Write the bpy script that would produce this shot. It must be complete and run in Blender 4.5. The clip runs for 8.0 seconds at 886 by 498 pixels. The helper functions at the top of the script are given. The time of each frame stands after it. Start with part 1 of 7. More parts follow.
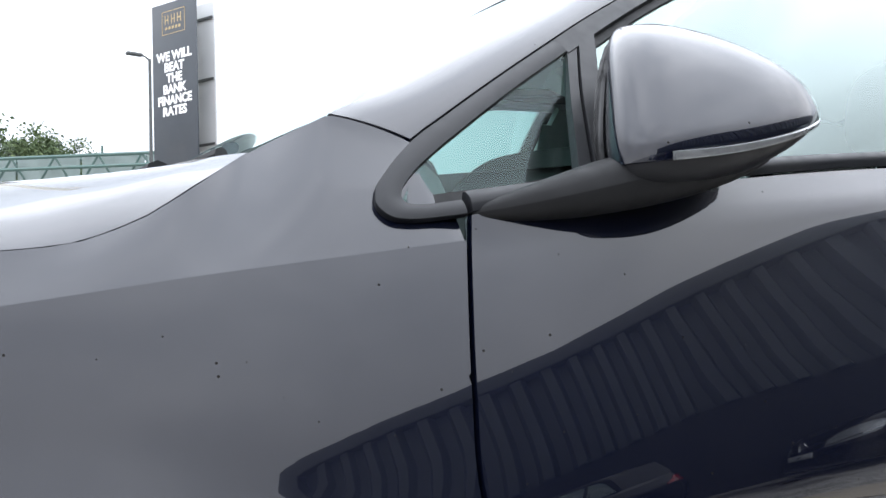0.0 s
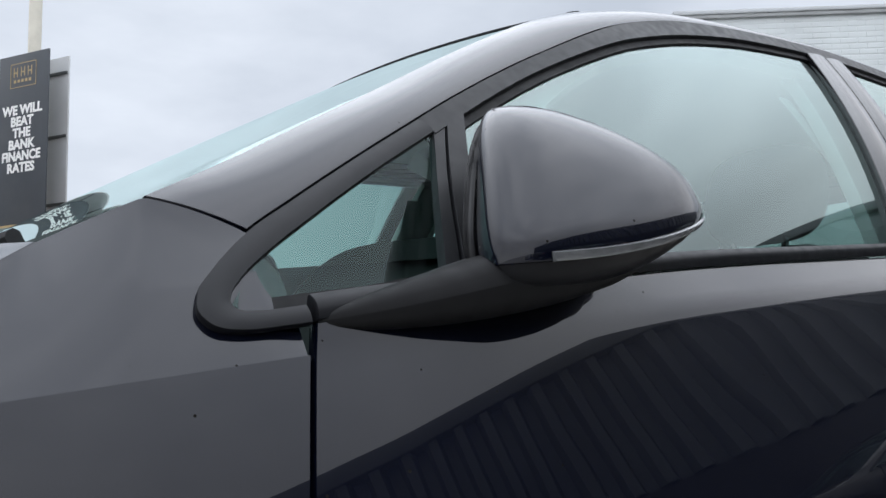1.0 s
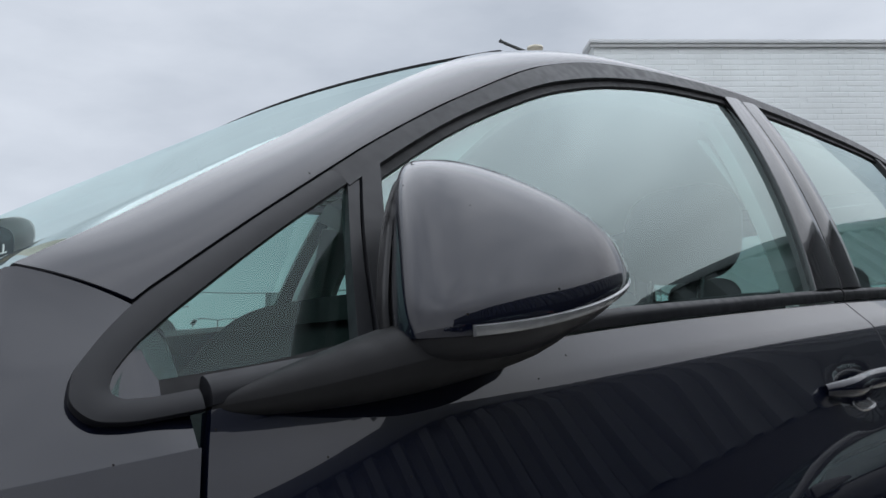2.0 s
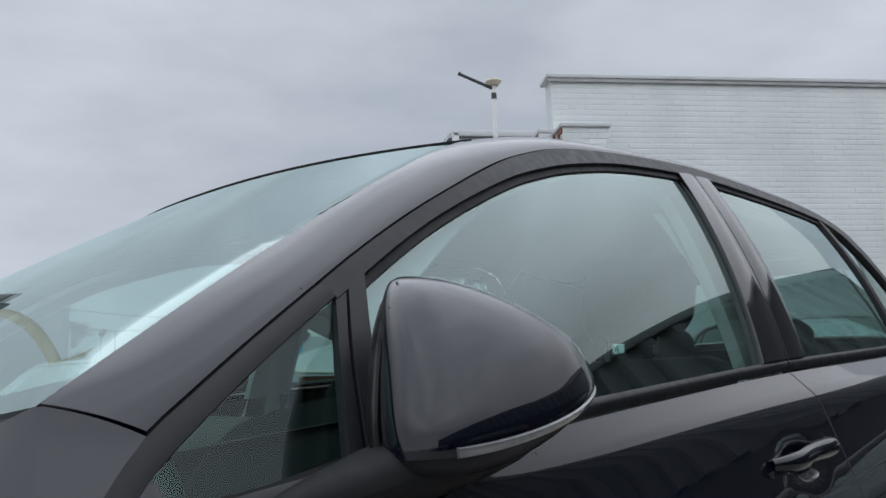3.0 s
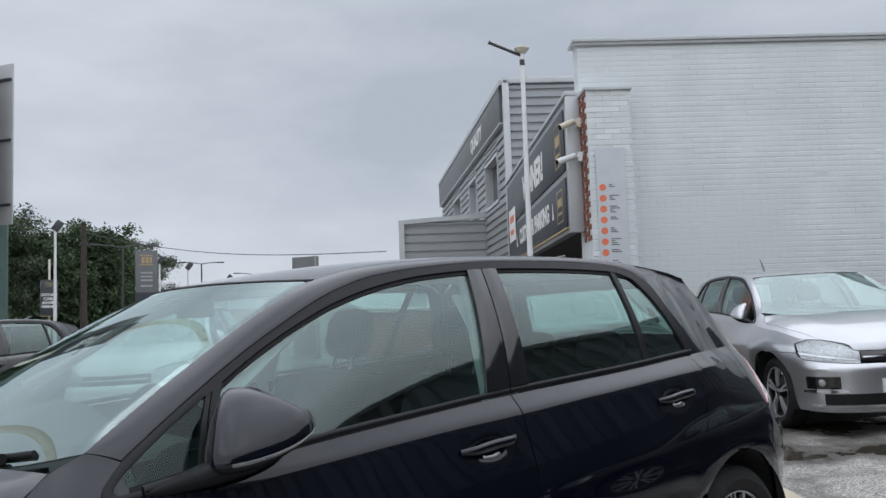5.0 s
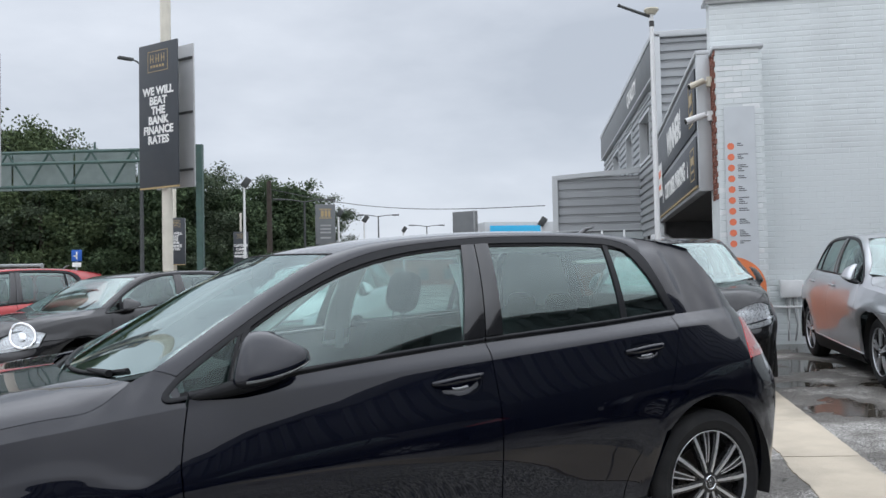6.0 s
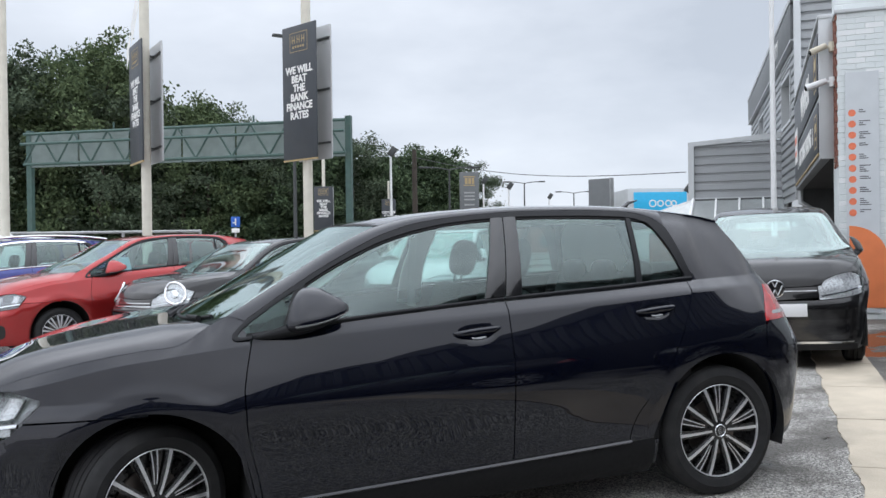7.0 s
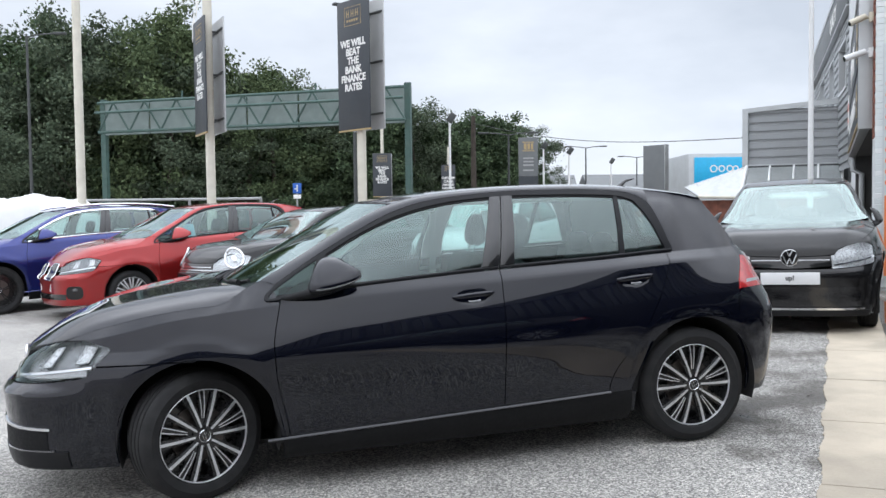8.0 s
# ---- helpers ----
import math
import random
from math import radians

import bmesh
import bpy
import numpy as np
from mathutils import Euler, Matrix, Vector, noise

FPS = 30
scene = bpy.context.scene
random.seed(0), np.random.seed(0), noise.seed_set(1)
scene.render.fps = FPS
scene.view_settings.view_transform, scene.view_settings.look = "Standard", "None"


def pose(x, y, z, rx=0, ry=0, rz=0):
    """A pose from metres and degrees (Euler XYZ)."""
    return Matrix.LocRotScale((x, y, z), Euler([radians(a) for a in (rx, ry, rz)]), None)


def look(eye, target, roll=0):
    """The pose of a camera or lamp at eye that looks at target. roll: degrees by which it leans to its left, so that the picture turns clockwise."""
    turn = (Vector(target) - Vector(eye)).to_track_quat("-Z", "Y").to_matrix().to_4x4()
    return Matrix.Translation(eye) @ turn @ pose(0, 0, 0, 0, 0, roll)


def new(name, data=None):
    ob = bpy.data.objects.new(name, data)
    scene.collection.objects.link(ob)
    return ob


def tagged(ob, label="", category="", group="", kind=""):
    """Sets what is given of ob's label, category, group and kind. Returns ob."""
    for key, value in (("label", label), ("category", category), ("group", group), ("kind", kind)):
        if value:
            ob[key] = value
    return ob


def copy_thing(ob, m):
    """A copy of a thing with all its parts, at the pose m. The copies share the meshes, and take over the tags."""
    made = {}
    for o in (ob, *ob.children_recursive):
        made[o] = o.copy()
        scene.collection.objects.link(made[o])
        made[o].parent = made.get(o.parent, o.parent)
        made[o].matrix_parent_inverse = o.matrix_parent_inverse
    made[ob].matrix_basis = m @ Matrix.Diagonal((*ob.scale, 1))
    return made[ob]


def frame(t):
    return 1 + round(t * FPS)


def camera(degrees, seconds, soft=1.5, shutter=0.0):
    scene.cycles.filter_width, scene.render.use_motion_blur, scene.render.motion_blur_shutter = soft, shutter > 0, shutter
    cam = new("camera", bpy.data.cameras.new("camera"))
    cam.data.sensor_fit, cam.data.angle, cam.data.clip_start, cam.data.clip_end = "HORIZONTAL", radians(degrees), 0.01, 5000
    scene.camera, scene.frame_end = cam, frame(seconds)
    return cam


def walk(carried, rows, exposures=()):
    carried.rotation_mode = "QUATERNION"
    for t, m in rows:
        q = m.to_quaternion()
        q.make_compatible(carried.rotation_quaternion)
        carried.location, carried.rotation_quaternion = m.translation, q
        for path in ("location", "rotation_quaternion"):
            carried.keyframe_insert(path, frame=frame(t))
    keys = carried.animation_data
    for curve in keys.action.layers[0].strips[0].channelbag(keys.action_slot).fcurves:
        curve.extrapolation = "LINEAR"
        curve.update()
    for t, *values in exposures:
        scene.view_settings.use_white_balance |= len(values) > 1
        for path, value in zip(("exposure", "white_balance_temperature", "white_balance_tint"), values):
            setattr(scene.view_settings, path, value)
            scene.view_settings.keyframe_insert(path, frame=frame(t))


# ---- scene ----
# ---- camera ----
PATH = [
    (0, (-0.020, -1.717, 0.822), (0.910, 0.050, 0.923), -1.9),
    (0.5, (0.009, -1.665, 0.842), (1.099, 0.001, 1.038), -2.0),
    (1, (0.047, -1.626, 0.860), (1.238, -0.038, 1.108), -1.7),
    (1.5, (0.071, -1.598, 0.883), (1.356, -0.087, 1.144), -1.4),
    (1.7, (0.079, -1.592, 0.891), (1.385, -0.101, 1.157), -1.5),
    (2.8, (0.045, -1.601, 0.956), (1.443, -0.209, 1.285), -1.7),
    (3, (0.013, -1.632, 0.975), (1.417, -0.247, 1.308), -1.7),
    (3.5, (-0.099, -1.775, 1.026), (1.310, -0.396, 1.365), -2.2),
    (4, (-0.232, -1.986, 1.065), (1.168, -0.592, 1.374), -2.4),
    (4.2, (-0.264, -2.102, 1.095), (1.126, -0.693, 1.383), -2.6),
    (5.3, (-0.345, -3.191, 1.240), (0.857, -1.597, 1.364), -1.6),
    (5.5, (-0.315, -3.392, 1.242), (0.819, -1.749, 1.344), -1.5),
    (6, (-0.237, -3.855, 1.250), (0.707, -2.093, 1.315), -1.2),
    (6.5, (-0.143, -4.263, 1.238), (0.633, -2.420, 1.273), -1.1),
    (7, (-0.013, -4.631, 1.249), (0.608, -2.730, 1.242), -0.8),
    (7.5, (0.043, -5.001, 1.271), (0.572, -3.073, 1.221), -0.8),
    (8, (0.103, -5.309, 1.304), (0.580, -3.368, 1.216), -0.7),
]
cam = camera(54.4, 8.0)
walk(cam, [(t, look(eye, target, roll)) for t, eye, target, roll in PATH],
     exposures=[(0, 1.25, 6500, 13), (0.5, 0.68, 6500, 13), (1.0, 0.18, 6500, 13), (1.7, 0.0, 6500, 13), (3, -0.25, 6500, 13), (4.2, -0.38, 6500, 13), (5.3, -0.07, 6500, 13), (6.5, 0.12, 6500, 13), (8, 0.38, 6500, 13)])

# ---- world: an overcast sky, and a wide weak sun behind the cloud ----
world = bpy.data.worlds.new("sky")
scene.world = world
world.use_nodes = True
wn, wl = world.node_tree.nodes, world.node_tree.links
wn.clear()
w_out, w_bg = wn.new("ShaderNodeOutputWorld"), wn.new("ShaderNodeBackground")
w_sky, w_co, w_map = wn.new("ShaderNodeTexSky"), wn.new("ShaderNodeTexCoord"), wn.new("ShaderNodeMapping")
w_noise, w_ramp, w_mix = wn.new("ShaderNodeTexNoise"), wn.new("ShaderNodeValToRGB"), wn.new("ShaderNodeMix")
w_sep, w_hor, w_mul = wn.new("ShaderNodeSeparateXYZ"), wn.new("ShaderNodeValToRGB"), wn.new("ShaderNodeMix")
w_sky.sky_type, w_sky.sun_disc = "NISHITA", False
w_sky.sun_elevation, w_sky.sun_rotation = radians(48), radians(200)
w_map.inputs["Scale"].default_value = (1.6, 1.6, 4.2)
w_noise.inputs["Scale"].default_value, w_noise.inputs["Detail"].default_value = 1.5, 6.0
w_noise.inputs["Roughness"].default_value = 0.52
w_ramp.color_ramp.elements[0].position, w_ramp.color_ramp.elements[0].color = 0.33, (0.52, 0.585, 0.66, 1)
w_ramp.color_ramp.elements[1].position, w_ramp.color_ramp.elements[1].color = 0.68, (0.78, 0.85, 0.925, 1)
w_hor.color_ramp.elements[0].color = (1.10, 1.10, 1.10, 1)
w_hor.color_ramp.elements[-1].color = (2.9, 2.9, 2.9, 1)
for pos_, val_ in ((0.22, 1.02), (0.46, 1.06), (0.66, 2.3)):
    w_hor.color_ramp.elements.new(pos_).color = (val_, val_, val_, 1)
w_mix.data_type = w_mul.data_type = "RGBA"
w_mix.inputs[0].default_value = 0.93
w_mul.blend_type, w_mul.inputs[0].default_value = "MULTIPLY", 1.0
sky_dim = wn.new("ShaderNodeMix")
sky_dim.data_type, sky_dim.blend_type = "RGBA", "MULTIPLY"
sky_dim.inputs[0].default_value = 1.0
sky_dim.inputs[7].default_value = (0.1, 0.1, 0.1, 1)
wl.new(w_co.outputs["Generated"], w_map.inputs[0])
wl.new(w_map.outputs[0], w_noise.inputs["Vector"])
wl.new(w_noise.outputs[0], w_ramp.inputs[0])
wl.new(w_co.outputs["Generated"], w_sep.inputs[0])
wl.new(w_sep.outputs[2], w_hor.inputs[0])
wl.new(w_sky.outputs[0], sky_dim.inputs[6])
wl.new(sky_dim.outputs[2], w_mix.inputs[6])
wl.new(w_ramp.outputs[0], w_mul.inputs[6])
wl.new(w_hor.outputs[0], w_mul.inputs[7])
wl.new(w_mul.outputs[2], w_mix.inputs[7])
wl.new(w_mix.outputs[2], w_bg.inputs[0])
w_bg.inputs[1].default_value = 0.95
wl.new(w_bg.outputs[0], w_out.inputs[0])
sun = new("sun", bpy.data.lights.new("sun", "SUN"))
sun.data.energy, sun.data.angle, sun.data.color = 1.05, radians(170), (1.0, 0.97, 0.93)
sun.matrix_world = look((-8, -18, 30), (0, 0, 0))


# ---- materials ----
def shader(name):
    m = bpy.data.materials.new(name)
    m.use_nodes = True
    t = m.node_tree
    return m, t.nodes, t.links, t.nodes["Principled BSDF"]


def ramp(nodes, stops):
    r = nodes.new("ShaderNodeValToRGB")
    e = r.color_ramp.elements
    while len(e) < len(stops):
        e.new(0.5)
    for k, (p, c) in enumerate(stops):
        e[k].position = p
        e[k].color = (*c, 1) if len(c) == 3 else c
    return r


def tinted(c, k):
    return tuple(min(1, v * k) for v in c)


def surface(name, color, rough=0.5, metal=0.0, vary=0.12, scale=6.0, bump=0.0, bump_scale=60.0, coat=0.0, dirt=0.0, dirt_color=(0.2, 0.18, 0.15), spec=0.5):
    """A worn solid surface: two scales of tone, a fine relief, and dirt in patches."""
    m, n, l, b = shader(name)
    co = n.new("ShaderNodeTexCoord")
    big, fine = n.new("ShaderNodeTexNoise"), n.new("ShaderNodeTexNoise")
    big.inputs["Scale"].default_value, big.inputs["Detail"].default_value = scale, 5
    fine.inputs["Scale"].default_value, fine.inputs["Detail"].default_value = bump_scale, 4
    for t in (big, fine):
        l.new(co.outputs["Object"], t.inputs["Vector"])
    tone = ramp(n, [(0.3, tinted(color, 1 - vary)), (0.7, tinted(color, 1 + vary))])
    l.new(big.outputs[0], tone.inputs[0])
    last = tone.outputs[0]
    if dirt:
        d = n.new("ShaderNodeTexNoise")
        d.inputs["Scale"].default_value, d.inputs["Detail"].default_value = scale * 0.37, 8
        l.new(co.outputs["Object"], d.inputs["Vector"])
        where = ramp(n, [(0.5, (0, 0, 0)), (0.75, (dirt, dirt, dirt))])
        l.new(d.outputs[0], where.inputs[0])
        mix = n.new("ShaderNodeMix")
        mix.data_type = "RGBA"
        l.new(where.outputs[0], mix.inputs[0])
        l.new(last, mix.inputs[6])
        mix.inputs[7].default_value = (*dirt_color, 1)
        last = mix.outputs[2]
    l.new(last, b.inputs["Base Color"])
    rr = ramp(n, [(0.3, (max(0, rough - 0.08),) * 3), (0.7, (min(1, rough + 0.08),) * 3)])
    l.new(fine.outputs[0], rr.inputs[0])
    l.new(rr.outputs[0], b.inputs["Roughness"])
    b.inputs["Metallic"].default_value = metal
    b.inputs["Specular IOR Level"].default_value = spec
    b.inputs["Coat Weight"].default_value = coat
    b.inputs["Coat Roughness"].default_value = 0.03
    if bump:
        bp = n.new("ShaderNodeBump")
        bp.inputs["Strength"].default_value, bp.inputs["Distance"].default_value = bump, 0.01
        l.new(fine.outputs[0], bp.inputs["Height"])
        l.new(bp.outputs[0], b.inputs["Normal"])
    return m


def car_paint(name, color, flake=0.25, metal=0.6, specks=True):
    """Metallic base under clear coat, with fine flakes and small dried specks of dirt."""
    m, n, l, b = shader(name)
    co = n.new("ShaderNodeTexCoord")
    fl = n.new("ShaderNodeTexVoronoi")
    fl.inputs["Scale"].default_value = 1400
    l.new(co.outputs["Object"], fl.inputs["Vector"])
    tone = ramp(n, [(0.0, tinted(color, 1 - flake)), (1.0, tinted(color, 1 + flake))])
    l.new(fl.outputs["Color"], tone.inputs[0])
    film = n.new("ShaderNodeTexNoise")
    film.inputs["Scale"].default_value, film.inputs["Detail"].default_value = 3.5, 6
    l.new(co.outputs["Object"], film.inputs["Vector"])
    haze = ramp(n, [(0.42, (0.0,) * 3), (0.72, (0.018,) * 3)])
    l.new(film.outputs[0], haze.inputs[0])
    dust = n.new("ShaderNodeMix")
    dust.data_type = "RGBA"
    dust.inputs[7].default_value = (0.10, 0.095, 0.09, 1)
    l.new(haze.outputs[0], dust.inputs[0])
    l.new(tone.outputs[0], dust.inputs[6])
    last = dust.outputs[2]
    if specks:
        sp = n.new("ShaderNodeTexVoronoi")
        sp.inputs["Scale"].default_value = 95
        l.new(co.outputs["Object"], sp.inputs["Vector"])
        few = n.new("ShaderNodeSeparateColor")
        l.new(sp.outputs["Color"], few.inputs[0])
        size = n.new("ShaderNodeMath")
        size.operation = "MULTIPLY_ADD"
        l.new(few.outputs[0], size.inputs[0])
        size.inputs[1].default_value, size.inputs[2].default_value = 0.42, -0.30
        less = n.new("ShaderNodeMath")
        less.operation = "LESS_THAN"
        l.new(sp.outputs["Distance"], less.inputs[0])
        l.new(size.outputs[0], less.inputs[1])
        mx = n.new("ShaderNodeMix")
        mx.data_type = "RGBA"
        l.new(less.outputs[0], mx.inputs[0])
        l.new(last, mx.inputs[6])
        mx.inputs[7].default_value = (0.012, 0.011, 0.01, 1)
        last = mx.outputs[2]
        inv = n.new("ShaderNodeMath")
        inv.operation = "SUBTRACT"
        inv.inputs[0].default_value = 1.0
        l.new(less.outputs[0], inv.inputs[1])
        l.new(inv.outputs[0], b.inputs["Coat Weight"])
    else:
        b.inputs["Coat Weight"].default_value = 1.0
    l.new(last, b.inputs["Base Color"])
    b.inputs["Metallic"].default_value = metal
    b.inputs["Roughness"].default_value = 0.34
    b.inputs["Coat Roughness"].default_value = 0.012
    b.inputs["Coat IOR"].default_value = 1.50
    b.inputs["Specular IOR Level"].default_value = 0.05
    return m


def glass(name, tint, rough=0.0, face_on=0.1, power=3.5):
    """Thin tinted pane: a clear sheet that mirrors more towards grazing angles."""
    m = bpy.data.materials.new(name)
    m.use_nodes = True
    n, l = m.node_tree.nodes, m.node_tree.links
    n.clear()
    out, tr, gl, mix, lw = (n.new("ShaderNode" + k) for k in ("OutputMaterial", "BsdfTransparent", "BsdfGlossy", "MixShader", "LayerWeight"))
    tr.inputs[0].default_value = (*tint, 1)
    gl.inputs["Roughness"].default_value = rough
    gl.inputs["Color"].default_value = (0.83, 0.97, 0.95, 1)
    lw.inputs["Blend"].default_value = 0.5
    rise, scaled = n.new("ShaderNodeMath"), n.new("ShaderNodeMath")
    rise.operation, scaled.operation = "POWER", "MULTIPLY_ADD"
    rise.inputs[1].default_value = power
    scaled.inputs[1].default_value, scaled.inputs[2].default_value = 1 - face_on, face_on
    l.new(lw.outputs["Facing"], rise.inputs[0])
    l.new(rise.outputs[0], scaled.inputs[0])
    l.new(scaled.outputs[0], mix.inputs[0])
    l.new(tr.outputs[0], mix.inputs[1])
    l.new(gl.outputs[0], mix.inputs[2])
    l.new(mix.outputs[0], out.inputs[0])
    return m


M_BLACK = car_paint("black_metallic_paint", (0.0013, 0.0022, 0.0074), metal=0.2)
M_BLACK2 = car_paint("black_paint", (0.010, 0.010, 0.011), metal=0.3, specks=False)
M_SILVER = car_paint("silver_paint", (0.50, 0.51, 0.53), flake=0.12, metal=0.8, specks=False)
M_RED = car_paint("orange_red_paint", (0.31, 0.019, 0.019), flake=0.15, metal=0.45, specks=False)
M_BLUE = car_paint("dark_blue_paint", (0.016, 0.026, 0.16), flake=0.2, metal=0.5, specks=False)
M_WHITECAR = car_paint("white_paint", (0.72, 0.73, 0.74), flake=0.02, metal=0.0, specks=False)
M_GLASS = glass("tinted_window_glass", (0.54, 0.70, 0.67), face_on=.11, power=3.2)
M_QUARTER = glass("quarter_glass", (0.42, 0.56, 0.53), face_on=.035, power=6.0)
M_PRIV = glass("privacy_glass", (0.36, 0.47, 0.45), face_on=.10)
M_SCREEN = glass("windscreen_glass", (0.69, 0.84, 0.81), face_on=.23)
M_LENS = glass("clear_lamp_lens", (0.93, 0.94, 0.95), face_on=.035, power=5.0)
M_TRIM = surface("satin_black_trim", (0.009, 0.0095, 0.0115), 0.38, vary=0.08, dirt=0.03, spec=.20)
M_GLOSSTRIM = surface("gloss_black_trim", (0.008, 0.008, 0.009), 0.12, vary=0.05, coat=0.6)
M_PLASTIC = surface("grained_black_plastic", (0.012, 0.012, 0.013), 0.55, vary=0.1, bump=0.12, bump_scale=700, dirt=0.08, spec=.25)
M_RUBBER = surface("tyre_rubber", (0.017, 0.017, 0.018), 0.75, vary=0.15, scale=20, bump=0.15, bump_scale=300, dirt=0.35, dirt_color=(0.05, 0.051, 0.048), spec=.3)
M_SEAL = surface("rubber_seal", (0.007, 0.0072, 0.008), 0.6, vary=0.05, spec=.2)
M_ALLOY = surface("machined_alloy", (0.74, 0.75, 0.77), 0.42, metal=0.8, vary=0.05, bump=0.03, bump_scale=400)
M_RIMDARK = surface("dark_rim_paint", (0.013, 0.013, 0.014), 0.3, vary=0.1, coat=0.5)
M_CHROME = surface("chrome", (0.72, 0.73, 0.75), 0.1, metal=1.0, vary=0.03)
M_GREYLENS = surface("indicator_lens", (0.38, 0.385, 0.39), 0.12, metal=0.35, vary=0.15, scale=60, coat=1.0)
M_CUP = surface("grey_indicator_lens", (0.15, 0.155, 0.16), 0.16, metal=0.3, vary=0.2, scale=60, coat=0.8)
M_INDIC = surface("smoked_indicator_lens", (0.10, 0.10, 0.105), 0.15, metal=0.3, vary=0.2, scale=60, coat=1.0)
M_REDLENS = surface("red_lamp_lens", (0.45, 0.012, 0.014), 0.1, vary=0.25, scale=40, coat=1.0)
M_LINER = surface("light_roof_lining", (0.52, 0.53, 0.52), 0.9, vary=0.05, scale=2)
M_PILLARTRIM = surface("pale_grey_pillar_trim", (0.55, 0.57, 0.56), 0.7, vary=0.04)
M_CABIN = surface("dark_cabin_plastic", (0.018, 0.018, 0.019), 0.65, vary=0.1, bump=0.1, bump_scale=500)
M_SEAT = surface("dark_seat_cloth", (0.030, 0.030, 0.032), 0.95, vary=0.15, scale=15, bump=0.1, bump_scale=60)
M_WHITE = surface("white_plate", (0.78, 0.79, 0.80), 0.4, vary=0.03)
M_DARKSTEEL = surface("dark_underbody", (0.012, 0.012, 0.012), 0.8)
M_DISC = surface("brake_disc", (0.16, 0.14, 0.13), 0.4, metal=0.8, scale=30)

M_LAMPBOWL = surface("lamp_reflector", (0.50, 0.51, 0.52), 0.28, metal=0.4, vary=.12, scale=8, coat=.5)
M_LAMPDARK = surface("smoked_lamp_bowl", (0.16, 0.163, 0.17), 0.3, metal=0.5, vary=.2, scale=14, coat=.4)


# ---- kit ----
def curve_of(pts):
    """A smooth curve through (x, value) points that does not overshoot."""
    x, y = np.array([p[0] for p in pts], float), np.array([p[1] for p in pts], float)
    h, d = np.diff(x), np.diff(y) / np.diff(x)
    m = np.zeros_like(y)
    m[0], m[-1] = d[0], d[-1]
    for k in range(1, len(x) - 1):
        if d[k - 1] * d[k] > 0:
            w1, w2 = 2 * h[k] + h[k - 1], h[k] + 2 * h[k - 1]
            m[k] = (w1 + w2) / (w1 / d[k - 1] + w2 / d[k])

    def f(q):
        q = np.asarray(q, float)
        c = np.clip(q, x[0], x[-1])
        k = np.clip(np.searchsorted(x, c, side="right") - 1, 0, len(h) - 1)
        t = (c - x[k]) / h[k]
        return ((1 + 2 * t) * (1 - t) ** 2 * y[k] + t * (1 - t) ** 2 * h[k] * m[k] + t * t * (3 - 2 * t) * y[k + 1]
                + t * t * (t - 1) * h[k] * m[k + 1] + (q - c) * np.where(q < c, m[0], m[-1]))
    return f


def mesh_of(name, verts, faces, material, smooth=True, sharp=38):
    me = bpy.data.meshes.new(name)
    me.from_pydata([tuple(map(float, v)) for v in verts], [], [tuple(map(int, f)) for f in faces])
    me.update()
    for m in material if isinstance(material, (list, tuple)) else (material,):
        me.materials.append(m)
    if smooth:
        me.shade_smooth()
        me.set_sharp_from_angle(angle=radians(sharp))
    return me


def part(name, data, material, parent, label="", smooth=True, sharp=38):
    """One mesh object under a thing or a part. data: a bmesh, or (verts, faces)."""
    if isinstance(data, bmesh.types.BMesh):
        me = bpy.data.meshes.new(name)
        data.to_mesh(me)
        data.free()
        me.materials.append(material)
        if smooth:
            me.shade_smooth()
            me.set_sharp_from_angle(angle=radians(sharp))
    elif isinstance(data, bpy.types.Mesh):
        me = data
    else:
        me = mesh_of(name, *data, material, smooth, sharp)
    ob = new(name, me)
    ob.parent = parent
    return tagged(ob, label) if label else ob


def thing(name, label, category, at=None, group="", kind=""):
    ob = new(name)
    ob.empty_display_size = 0.2
    if at is not None:
        ob.matrix_world = at
    return tagged(ob, label, category, group, kind)


def solid(name, data, material, label, category, at=None, group="", kind="", smooth=True, sharp=38):
    ob = part(name, data, material, None, "", smooth, sharp)
    if at is not None:
        ob.matrix_world = at
    return tagged(ob, label, category, group, kind)


def box_bm(bm, lo, hi, bevel=0.0, m=None):
    """A box between two corners, added to a bmesh, with bevelled edges."""
    made = bmesh.ops.create_cube(bm, size=1.0)["verts"]
    c, s = (Vector(lo) + Vector(hi)) / 2, Vector(hi) - Vector(lo)
    for v in made:
        v.co = Vector((v.co.x * s.x, v.co.y * s.y, v.co.z * s.z)) + c
    if bevel:
        edges = list({e for v in made for e in v.link_edges})
        out = bmesh.ops.bevel(bm, geom=edges, offset=bevel, segments=2, affect="EDGES", profile=0.5)
        made = list({v for f in out["faces"] for v in f.verts} | {v for v in made if v.is_valid})
    if m is not None:
        bmesh.ops.transform(bm, matrix=m, verts=[v for v in made if v.is_valid])
    return bm


def box(lo, hi, bevel=0.0):
    return box_bm(bmesh.new(), lo, hi, bevel)


